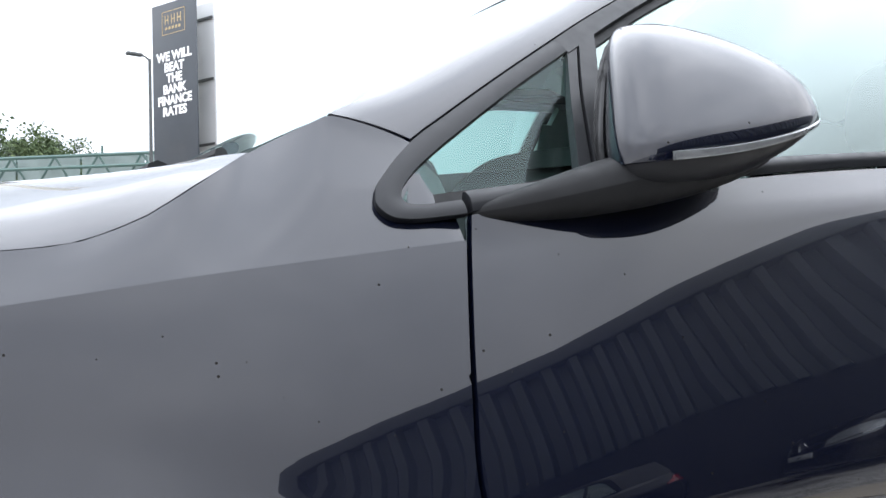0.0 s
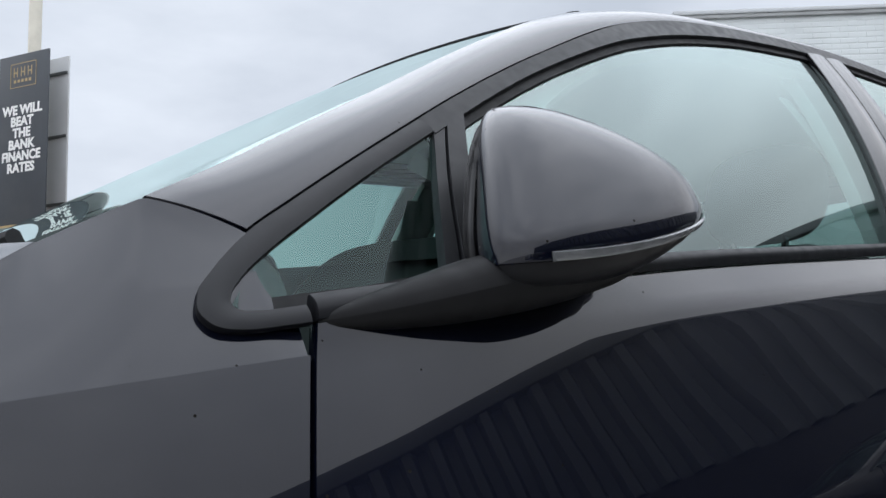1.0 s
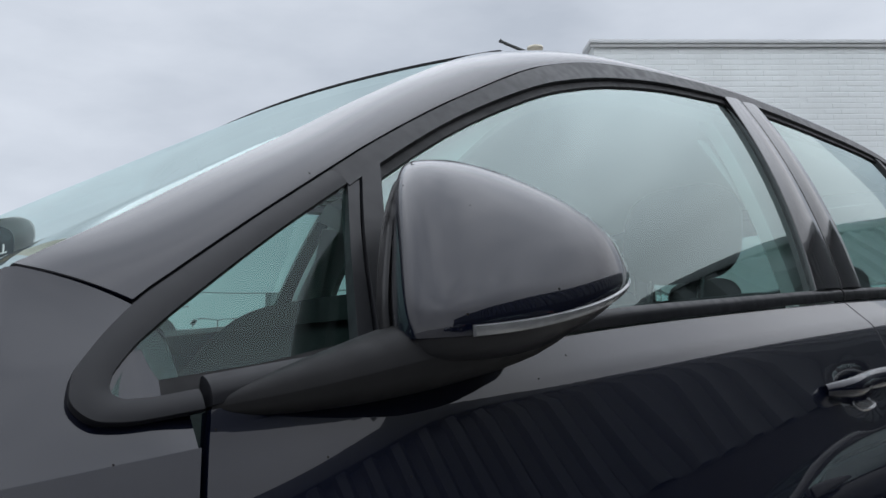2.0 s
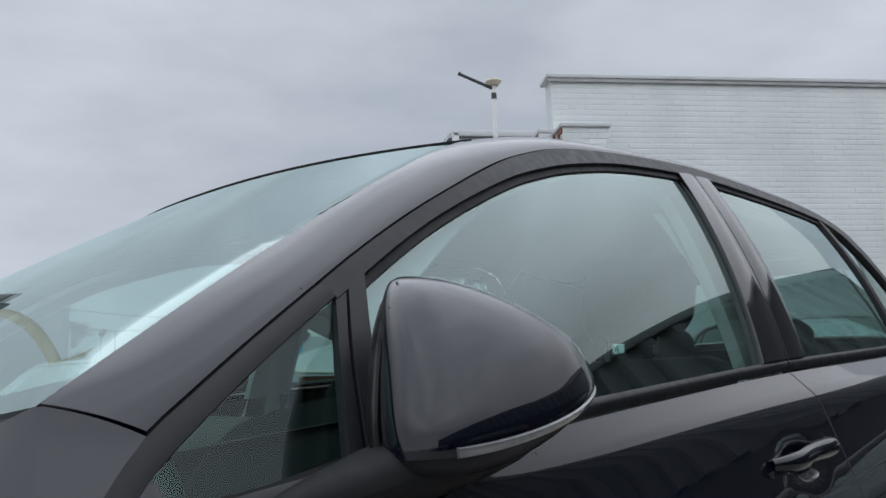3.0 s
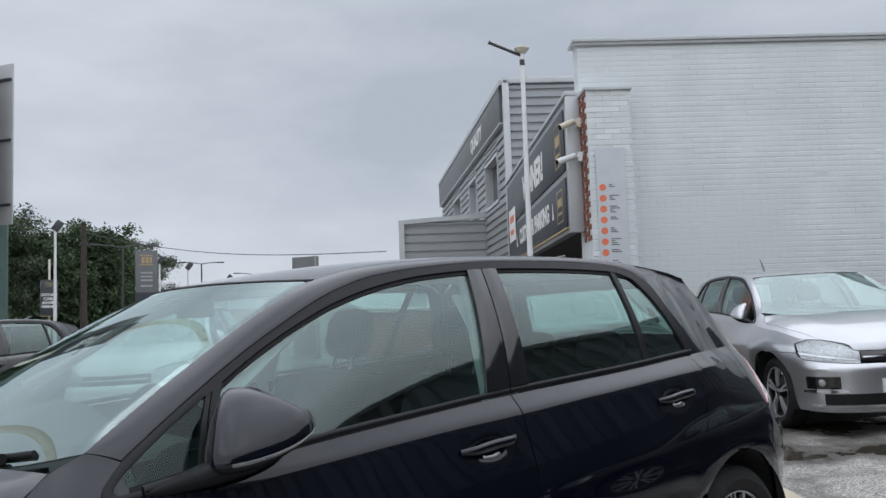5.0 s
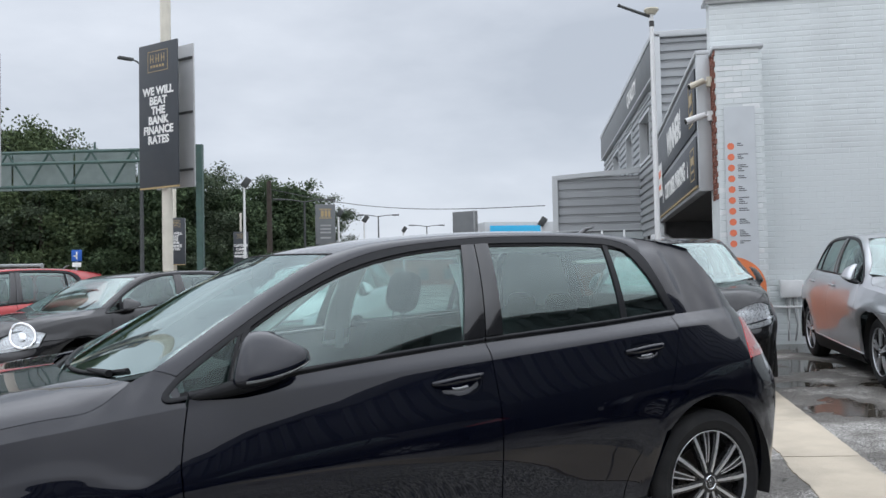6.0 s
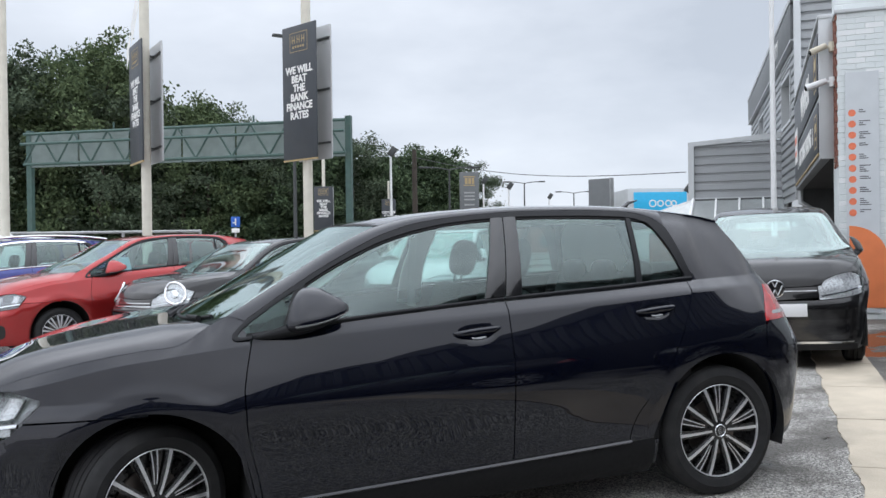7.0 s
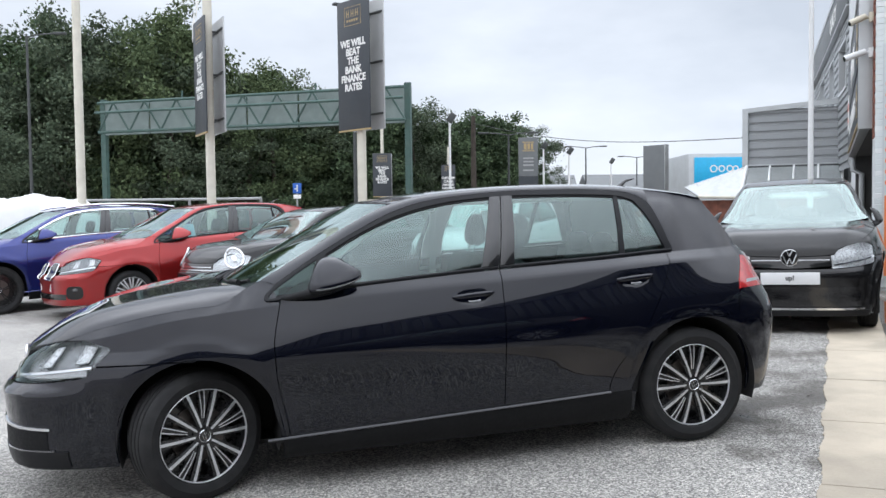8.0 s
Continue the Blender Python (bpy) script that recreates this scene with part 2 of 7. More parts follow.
def tube(path, radius, sides=10, caps=True, flat=1.0):
    """A round bar along a list of points; radius a number or one for each point."""
    p = np.array(path, float)
    r = np.broadcast_to(np.asarray(radius, float), (len(p),))
    verts, faces = [], []
    tan = np.gradient(p, axis=0)
    up = np.array([0, 0, 1.0])
    if abs(tan[0] @ up) > 0.9 * np.linalg.norm(tan[0]):
        up = np.array([1.0, 0, 0])
    for k in range(len(p)):
        t = tan[k] / np.linalg.norm(tan[k])
        a = np.cross(t, up)
        a /= np.linalg.norm(a)
        b = np.cross(a, t)
        for s in range(sides):
            w = 2 * math.pi * s / sides
            verts.append(p[k] + r[k] * (math.cos(w) * a + flat * math.sin(w) * b))
    for k in range(len(p) - 1):
        for s in range(sides):
            q = (s + 1) % sides
            faces.append((k * sides + s, k * sides + q, (k + 1) * sides + q, (k + 1) * sides + s))
    if caps:
        faces.append(tuple(range(sides))[::-1])
        faces.append(tuple((len(p) - 1) * sides + s for s in range(sides)))
    return verts, faces


def lathe(profile, n=48, axis="y", closed=False):
    """Turns (radius, along) pairs round an axis."""
    verts, faces = [], []
    m = len(profile)
    for k in range(n):
        w = 2 * math.pi * k / n
        c, s = math.cos(w), math.sin(w)
        for r, a in profile:
            verts.append((r * c, a, r * s) if axis == "y" else (r * c, r * s, a))
    for k in range(n):
        q = (k + 1) % n
        for j in range(m - 1 + closed):
            i = (j + 1) % m
            f = (k * m + j, k * m + i, q * m + i, q * m + j)
            faces.append(f if axis == "y" else f[::-1])
    return verts, faces


def joined(*pieces):
    verts, faces = [], []
    for v, f in pieces:
        k = len(verts)
        verts += list(v)
        faces += [tuple(i + k for i in q) for q in f]
    return verts, faces


def boxes(list_):
    """Many plain boxes in one (verts, faces)."""
    verts, faces = [], []
    for (x0, y0, z0), (x1, y1, z1) in list_:
        k = len(verts)
        verts += [(x0, y0, z0), (x1, y0, z0), (x1, y1, z0), (x0, y1, z0), (x0, y0, z1), (x1, y0, z1), (x1, y1, z1), (x0, y1, z1)]
        faces += [tuple(i + k for i in q) for q in ((0, 3, 2, 1), (4, 5, 6, 7), (0, 1, 5, 4), (1, 2, 6, 5), (2, 3, 7, 6), (3, 0, 4, 7))]
    return verts, faces


def shell(P, core, lip=0.010, r=0.0018, flip_y=False):
    """A pressed panel from a grid of points: rounded edges, turned inwards all round. core: a point inside."""
    P = np.array(P, float)
    if flip_y:
        P = P * (1, -1, 1)
    n, m = P.shape[:2]
    du, dv = np.gradient(P, axis=0), np.gradient(P, axis=1)
    N = np.cross(du, dv)
    N /= np.maximum(np.linalg.norm(N, axis=2, keepdims=True), 1e-9)
    turned = ((P - core) * N).sum() < 0
    if turned:
        N = -N
    verts = [tuple(v) for v in P.reshape(-1, 3)]
    faces = []
    for i in range(n - 1):
        for j in range(m - 1):
            f = (i * m + j, (i + 1) * m + j, (i + 1) * m + j + 1, i * m + j + 1)
            faces.append(f[::-1] if turned else f)
    if lip:
        ring = [(i, 0) for i in range(n)] + [(n - 1, j) for j in range(1, m)] + [(i, m - 1) for i in range(n - 2, -1, -1)] + [(0, j) for j in range(m - 2, 0, -1)]
        base = len(verts)
        k = len(ring)
        low, low2 = [], []
        for i, j in ring:
            out = np.zeros(3)
            if i == 0:
                out -= du[i, j] / max(np.linalg.norm(du[i, j]), 1e-9)
            if i == n - 1:
                out += du[i, j] / max(np.linalg.norm(du[i, j]), 1e-9)
            if j == 0:
                out -= dv[i, j] / max(np.linalg.norm(dv[i, j]), 1e-9)
            if j == m - 1:
                out += dv[i, j] / max(np.linalg.norm(dv[i, j]), 1e-9)
            a = P[i, j] + out * r * 0.5 - N[i, j] * r
            low.append(tuple(a))
            low2.append(tuple(a - N[i, j] * lip))
        verts += low + low2
        idx = [i * m + j for i, j in ring]
        for a in range(k):
            b = (a + 1) % k
            for q in ((idx[a], idx[b], base + b, base + a), (base + a, base + b, base + k + b, base + k + a)):
                faces.append(q if turned else q[::-1])
    return verts, faces


def spread(n, ease=0.0):
    """0..1 in n steps, closer together at both ends as ease grows."""
    t = np.linspace(0, 1, n)
    return (1 - ease) * t + ease * (0.5 - 0.5 * np.cos(np.pi * t))


def field(left, right, low, top, n, m, ease=0.5):
    """A grid over a region of the (x, z) plane between x = left(z), right(z) and z = low(x), top(x)."""
    a, b = np.meshgrid(spread(n, ease), spread(m, ease), indexing="ij")
    z = np.full_like(a, 0.5 * (float(low(0.5 * (left(0.6) + right(0.6)))) + float(top(0.5 * (left(0.6) + right(0.6))))))
    x = left(z) + (right(z) - left(z)) * a
    for _ in range(25):
        z = low(x) + (top(x) - low(x)) * b
        x = left(z) + (right(z) - left(z)) * a
    return x, z


def word(text, size, material, parent, at, label="", extrude=0.002, name="lettering", align="CENTER", squash=1.0):
    """A line of lettering as a mesh, standing in its own x-z plane and facing -y, under a thing."""
    cu = bpy.data.curves.new("line", "FONT")
    cu.body, cu.size, cu.extrude, cu.align_x, cu.align_y = text, size, extrude, align, "CENTER"
    cu.offset = size * 0.04
    cu.resolution_u = 3
    tmp = bpy.data.objects.new("line", cu)
    scene.collection.objects.link(tmp)
    me = bpy.data.meshes.new_from_object(tmp.evaluated_get(bpy.context.evaluated_depsgraph_get()))
    bpy.data.objects.remove(tmp)
    me.transform(Matrix.Diagonal((squash, 1, 1, 1)))
    me.transform(Matrix.Rotation(radians(90), 4, "X"))
    me.materials.clear()
    me.materials.append(material)
    ob = new(name, me)
    ob.parent = parent
    ob.matrix_local = at
    return tagged(ob, label) if label else ob


# ---- cars: one set of body curves for a five-door hatchback, reshaped for each model ----
HUB_R, ARCH_R, HUB_Z = 2.632, 0.372, 0.325
plan_pts = np.array([(-.872, 0), (-.868, .15), (-.852, .32), (-.815, .48), (-.745, .62), (-.64, .725), (-.50, .80), (-.30, .85), (0, .883), (.4, .893),
                     (1.0, .897), (1.6, .897), (2.1, .893), (2.45, .879), (2.7, .858), (2.9, .834), (3.05, .792), (3.18, .728), (3.265, .63), (3.32, .47), (3.353, .28), (3.37, 0)])
plan_pts[:, 1] *= 1.005


def ahead(x):
    """The blunt nose is drawn forward of the plain outline."""
    x = np.asarray(x, float)
    return x - .058 * np.clip((-.48 - x) / .34, 0, 1) ** .9


plan_pts[:, 0] = ahead(plan_pts[:, 0])
arc = np.r_[0, np.cumsum(np.hypot(*np.diff(plan_pts, axis=0).T))]
plan_x, plan_y = curve_of(list(zip(arc, plan_pts[:, 0]))), curve_of(list(zip(arc, plan_pts[:, 1])))
arc_of_x = curve_of(list(zip(plan_pts[:, 0], arc)))
A0, A1 = float(arc_of_x(-.50)), float(arc_of_x(3.05))


def arc_at(u):
    u = np.asarray(u, float)
    return np.where(u < -.5, A0 + (u + .5), np.where(u > 3.05, A1 + (u - 3.05), arc_of_x(np.clip(u, -.5, 3.05))))


def u_of(x):
    """The way along the plan outline for a place x on the car's length."""
    s = float(arc_of_x(ahead(x)))
    return -.5 + (s - A0) if x < -.5 else (3.05 + (s - A1) if x > 3.05 else x)


U_NOSE, U_TAIL = -.5 - A0, 3.05 + (arc[-1] - A1)
crease = curve_of([(-1.6, .78), (-.75, .785), (-.60, .795), (-.425, .820), (-.083, .883), (.06, .896), (.19, .909), (.3, .918), (.43, .928), (1.0, .957), (1.5, .975), (2.0, .992), (2.4, 1.004), (2.8, 1.008), (3.1, 1.0), (4.2, .98)])
belt = curve_of([(.2, .933), (.40, .947), (.446, .952), (.82, .986), (1.2, 1.005), (1.549, 1.020), (2.1, 1.036), (2.56, 1.052), (3.1, 1.06)])
profile = curve_of([(.10, .14), (.16, .085), (.22, .050), (.28, .028), (.38, .011), (.50, .002), (.60, .0), (.65, .0026), (.70, .0090), (.75, .0205), (.81, .0402), (.86, .0583), (.925, .0825), (1.1, .15)])


inset = curve_of([(-1.6, .824), (-.6, .78), (0, .478), (.30, .371), (.45, .371), (.9, .577), (1.5, .824), (4.2, .824)])
shoulder = curve_of([(-1.6, .6), (.2, .35), (.42, .30), (.9, .70), (1.55, 1.05), (2.5, 1.45), (2.8, 1.0), (3.05, .5), (4.2, .4)])
lean_low = curve_of([(.2, .72), (.4, .68), (.63, .53), (1.0, .33), (1.55, .25), (2.34, .31), (3.2, .33)])
taper = curve_of([(.2, .0), (2.5, 0), (2.62, .008), (2.75, .034), (2.9, .060), (3.07, .060), (3.2, .065)])


def lean_in(x, z):
    """The rear quarter leans in above the haunch, more towards the tail."""
    return taper(x) * np.clip((z - .82) / .24, 0, 1) ** 1.5


def body(u, z, off=0.0):
    """The body side below the windows, as points; off: metres outwards."""
    u, z = np.broadcast_arrays(np.asarray(u, float), np.asarray(z, float))
    s = arc_at(u)
    x, y = plan_x(s), plan_y(s)
    e = 1e-3
    tx, ty = plan_x(s + e) - plan_x(s - e), plan_y(s + e) - plan_y(s - e)
    q = np.hypot(tx, ty)
    nx, ny = -ty / q, tx / q
    zc = crease(u)
    k = inset(u)
    w = np.clip((.6 - u) / .4, 0, 1) * np.clip((u + .75) / .35, 0, 1)
    low = np.clip((z - .55) / .20, 0, 1)
    zp = z + (.925 - zc) * low
    zp = zp + w * low * .30 * (zc - z)
    swell = np.clip((z - .45) / .27, 0, 1)
    swell = swell * swell * (3 - 2 * swell)
    deep = 1 + .35 * w * low
    d = np.where(z < zc, profile(zp) * deep - profile(.925) * (deep - k) * swell, profile(.925) * k + (z - zc) * shoulder(u))
    nose, tail = np.clip((-.45 - u) / .4, 0, 1), np.clip((u - 2.95) / .35, 0, 1)
    lip = np.clip((z - .565) / .05, 0, 1)
    d = d + nose * (.04 * np.clip((z - .52) / .25, 0, 1.2) ** 2 + .022 * lip * lip * (3 - 2 * lip) - .028 * np.clip((.42 - z) / .2, 0, 1) - .040 * (1 - lip))
    d = d - tail * (.008 * np.exp(-((z - .56) / .12) ** 2)) + tail * (.036 * np.clip((z - .70) / .12, 0, 1) - .016 * np.clip((z - .90) / .08, 0, 1))
    for hx in (0.0, HUB_R):
        r = np.hypot(x - hx, z - HUB_Z)
        b = np.clip((.50 - r) / .115, 0, 1)
        d = d - (.006 if hx < 1 else .0025) * b * b * (3 - 2 * b) * np.clip((z - .1) / .15, 0, 1)
        d = d + (.019 if hx < 1 else .006) * np.clip((.452 - r) / .08, 0, 1) ** 1.5 * np.clip((z - .30) / .15, 0, 1)
    for cx, cz in ((1.375, .893), (2.29, .925)):
        r2 = ((x - cx) / .062) ** 2 + ((z - cz) / .021) ** 2
        d = d + .012 * np.exp(-r2 ** 2)
    d = d + lean_in(x, z) - off
    return np.stack([x - nx * d, y - ny * d, z], -1)


def house(x, z, off=0.0):
    """The glasshouse side, above the windows' lower edge."""
    x, z = np.broadcast_arrays(np.asarray(x, float), np.asarray(z, float))
    zb = belt(x)
    s = arc_at(x)
    yb = plan_y(s) - profile(.925) * inset(x) - (zb - crease(x)) * shoulder(x)
    h = z - zb
    r = np.clip((x - 2.48) / .22, 0, 1) ** 2
    y = yb - (lean_low(x) + .25 * r) * h - (.58 - .53 * r) * h * h - lean_in(x, zb)
    return np.stack([x, y + off * .88, z + off * .47], -1)


gap_a = curve_of([(.1, .42), (.30, .415), (.6, .366), (.74, .362), (.805, .3725), (.84, .380), (.90, .3945), (.95, .407), (1.1, .435)])
gap_b = curve_of([(.1, 1.50), (.268, 1.509), (.7, 1.527), (1.020, 1.544), (1.411, 1.626)])
gap_c = curve_of([(.1, 2.10), (.27, 2.10), (.36, 2.105), (.422, 2.126), (.605, 2.276), (.869, 2.450), (1.0, 2.525), (1.07, 2.558)])
edge_in = [(.60, 1.121), (.661, 1.156), (.809, 1.232), (1.03, 1.320), (1.2, 1.362), (1.373, 1.387), (1.569, 1.399), (1.7, 1.402), (2.0, 1.396), (2.295, 1.379), (2.37, 1.365)]
edge_out = [(.59, 1.1365), (.648, 1.169), (.82, 1.256), (1.045, 1.351), (1.2, 1.390), (1.388, 1.411), (1.57, 1.422), (1.7, 1.426), (2.0, 1.422), (2.30, 1.405), (2.43, 1.378)]
roof_edge = [(.318, .788, 1.042), (.40, .742, 1.083), (.50, .703, 1.137), (.60, .670, 1.190), (.70, .646, 1.244), (.80, .625, 1.295), (.90, .600, 1.342), (1.013, .566, 1.385), (1.2, .550, 1.424), (1.4, .545, 1.440), (1.7, .541, 1.449), (2.0, .541, 1.444),
             (2.35, .536, 1.425), (2.6, .526, 1.396), (2.80, .513, 1.366), (2.87, .508, 1.350)]
RE_Y, RE_Z = curve_of([(p[0], p[1]) for p in roof_edge]), curve_of([(p[0], p[2]) for p in roof_edge])
IN_Z = curve_of(edge_in)


def lane(a, b, n, m):
    """A grid between two polylines of equal length, both smoothed."""
    a, b = np.array(a, float), np.array(b, float)
    t = np.linspace(0, 1, len(a))
    q = np.linspace(0, 1, n)
    A = np.stack([curve_of(list(zip(t, a[:, k])))(q) for k in range(a.shape[1])], -1)
    B = np.stack([curve_of(list(zip(t, b[:, k])))(q) for k in range(b.shape[1])], -1)
    w = np.linspace(0, 1, m)[None, :, None]
    return A[:, None] * (1 - w) + B[:, None] * w


def const(v):
    return lambda q: np.full_like(np.asarray(q, float), v)


LAMP_TOP = curve_of([(u_of(-.835), .700), (-.95, .752), (-.768, .785), (-.64, .800), (-.528, .804), (-.45, .796), (-.395, .772)])
# edge of the bonnet: over the lamp, then along the wing to the screen
BONNET_RIM = [tuple(body(u, float(LAMP_TOP(u)) + .007)) for u in (-1.04, -.95, -.85, -.768, -.66)] + [(-.46, .706, .848), (-.329, .752, .880), (-.2, .785, .906), (-.065, .806, .924), (0, .812, .931), (.1, .816, .936), (.15, .815, .951), (.2, .803, .980), (.25, .772, 1.010)]
CORE = np.array((1.25, 0.0, 0.72))


def build_wheel(parent, hub, radius, width, side, steer, rim_material, face_material, spokes="fan", rim_share=.71):
    """A wheel as a part of its car: tyre, rim, cap."""
    wheel = new("wheel")
    wheel.parent = parent
    wheel.matrix_local = pose(*hub, 0, 0, steer + (0 if side < 0 else 180))
    R, r, w = radius, radius * rim_share, width
    side_wall = [(r, -w * .40), (r + .012, -w * .455), (r + .03, -w * .475), ((R + r) / 2, -w * .50), (R - .035, -w * .47), (R - .018, -w * .44), (R - .006, -w * .38)]
    tread = []
    for g in (-.30, -.10, .10, .30):
        c = g * w
        tread += [(R - .001, c - .006), (R - .009, c - .0045), (R - .009, c + .0045), (R - .001, c + .006)]
    tyre = side_wall + [(R - .002, -w * .345)] + tread + [(R - .002, w * .345)] + [(a, -b) for a, b in side_wall[::-1]]
    part("tyre", lathe(tyre, 72), M_RUBBER, wheel, sharp=30)
    f = -w * .40
    part("rim", lathe([(r + .001, f - .006), (r - .001, f - .0072), (r - .003, f - .006), (r - .005, f + .004)], 64), face_material, wheel, "bright machined rim edge")
    part("barrel", lathe([(r - .007, f + .004), (r - .016, f + .03), (r - .02, w * .2), (r - .002, w * .40)], 64), rim_material, wheel)
    back = [(.0, f + .075), (r - .018, f + .085)]
    part("rim_well", lathe(back, 48), M_RIMDARK, wheel)
    part("brake_disc", lathe([(.05, f + .068), (r * .62, f + .068), (r * .62, f + .078)], 48), M_DISC, wheel)

    def spoke(ang, r0, r1, w0, w1, dep0, dep1, thick, skew=0.0):
        c, s = math.cos(ang), math.sin(ang)

        def at(rad, lat, dep):
            return (rad * c - lat * s, f + dep, rad * s + lat * c)
        v = []
        for k in range(5):
            t = k / 4
            rad, hw = r0 + (r1 - r0) * t, (w0 + (w1 - w0) * t) / 2
            dep = dep0 + (dep1 - dep0) * t - .006 * math.sin(math.pi * t)
            lat = skew * t
            v += [at(rad, lat - hw, dep), at(rad, lat + hw, dep), at(rad, lat + hw * .8, dep + thick), at(rad, lat - hw * .8, dep + thick)]
        fs = []
        for k in range(4):
            for a in range(4):
                b = (a + 1) % 4
                fs.append((4 * k + a, 4 * k + b, 4 * k + 4 + b, 4 * k + 4 + a))
        fs += [(3, 2, 1, 0), (16, 17, 18, 19)]
        return v, [q[::-1] for q in fs]
    lead = math.radians(90)
    bright, dark = [], []
    if spokes == "fan":
        for k in range(5):
            mid = lead + k * 2 * math.pi / 5
            for sg in (-1, 1):
                a = mid + sg * math.radians(18)
                bright.append(spoke(a, .045, r - .005, .010, .0155, -.004, .002, .006, sg * .006))
                dark.append(spoke(a, .04, r - .008, .026, .040, .003, .010, .028, sg * .006))
                b = mid + sg * math.radians(3.4)
                bright.append(spoke(b, .085, r - .005, .0038, .0055, .004, .003, .004))
            dark.append(spoke(mid, .06, r - .008, .018, .040, .010, .010, .02))
    else:
        cnt = spokes
        for k in range(cnt):
            a = lead + k * 2 * math.pi / cnt
            for sg in (-1, 1):
                bright.append(spoke(a + sg * math.radians(7), .045, r - .006, .014, .018, -.002, .004, .02))
    part("spokes", joined(*bright), face_material, wheel, "bright machined spoke faces", sharp=25)
    if dark:
        part("spoke_web", joined(*dark), rim_material, wheel, sharp=25)
    part("hub", lathe([(.0, f - .004), (.03, f - .004), (.055, f), (.062, f + .03), (.06, f + .06)], 32), rim_material, wheel)
    part("hub_cap", lathe([(0, f - .010), (.024, f - .010), (.026, f - .008), (.027, f - .003)], 32), M_GLOSSTRIM, wheel)
    part("cap_ring", lathe([(.0265, f - .009), (.0285, f - .011), (.031, f - .009), (.031, f - .002)], 32), M_CHROME, wheel)
    bars = []
    for x0, z0, x1, z1 in ((-.016, .010, -.006, -.016), (-.006, -.016, 0, -.002), (0, -.002, .006, -.016), (.006, -.016, .016, .010), (-.007, .018, 0, .004), (0, .004, .007, .018)):
        bars.append(tube([(x0, f - .0105, z0), (x1, f - .0105, z1)], .0019, 6))
    part("cap_mark", joined(*bars), M_CHROME, wheel)
    return wheel


def round_mark(parent, centre, size, yaw=0.0, ring=M_CHROME, plain=False):
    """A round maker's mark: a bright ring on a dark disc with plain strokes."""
    mark = new("badge")
    mark.parent = parent
    mark.matrix_local = pose(*centre, 0, 0, yaw)
    s = size
    part("disc", lathe([(0, -.004), (s * .9, -.003), (s, .004)], 40), M_GLOSSTRIM, mark)
    part("ring", lathe([(s * .90, -.003), (s * .93, -.007), (s, -.005), (s * 1.01, .004)], 40), ring, mark)
    if not plain:
        k = s / .034
        bars = [tube([(x0 * k, -.005, z0 * k), (x1 * k, -.005, z1 * k)], .0028 * k, 6) for x0, z0, x1, z1 in
                ((-.026, .012, -.010, -.026), (-.010, -.026, 0, -.003), (0, -.003, .010, -.026), (.010, -.026, .026, .012), (-.011, .029, 0, .006), (0, .006, .011, .029))]
        part("strokes", joined(*bars), ring, mark)
    return mark


def seat(parent, at, head=True, width=.50):
    s = new("seat")
    s.parent = parent
    s.matrix_local = at
    q = np.linspace(0, 1, 12)
    cushion = box((-.24, -width / 2, .0), (.26, width / 2, .20), .06)
    part("cushion", cushion, M_SEAT, s)
    back = bmesh.new()
    box_bm(back, (-.07, -width / 2, 0), (.07, width / 2, .60), .055, pose(.27, 0, .12, 0, 18, 0))
    part("backrest", back, M_SEAT, s)
    if head:
        h = bmesh.new()
        bmesh.ops.create_uvsphere(h, u_segments=20, v_segments=14, radius=1.0)
        for v in h.verts:
            c = v.co
            v.co = Vector((math.copysign(abs(c.x) ** .75, c.x) * .055, math.copysign(abs(c.y) ** .6, c.y) * .135, math.copysign(abs(c.z) ** .65, c.z) * .105))
        bmesh.ops.transform(h, matrix=pose(.50, 0, .835, 0, 14, 0), verts=h.verts)
        part("headrest", h, M_SEAT, s)
        for y in (-.06, .06):
            part("headrest_post", tube([(.44, y, .66), (.48, y, .78)], .007, 8), M_CHROME, s)
    return s


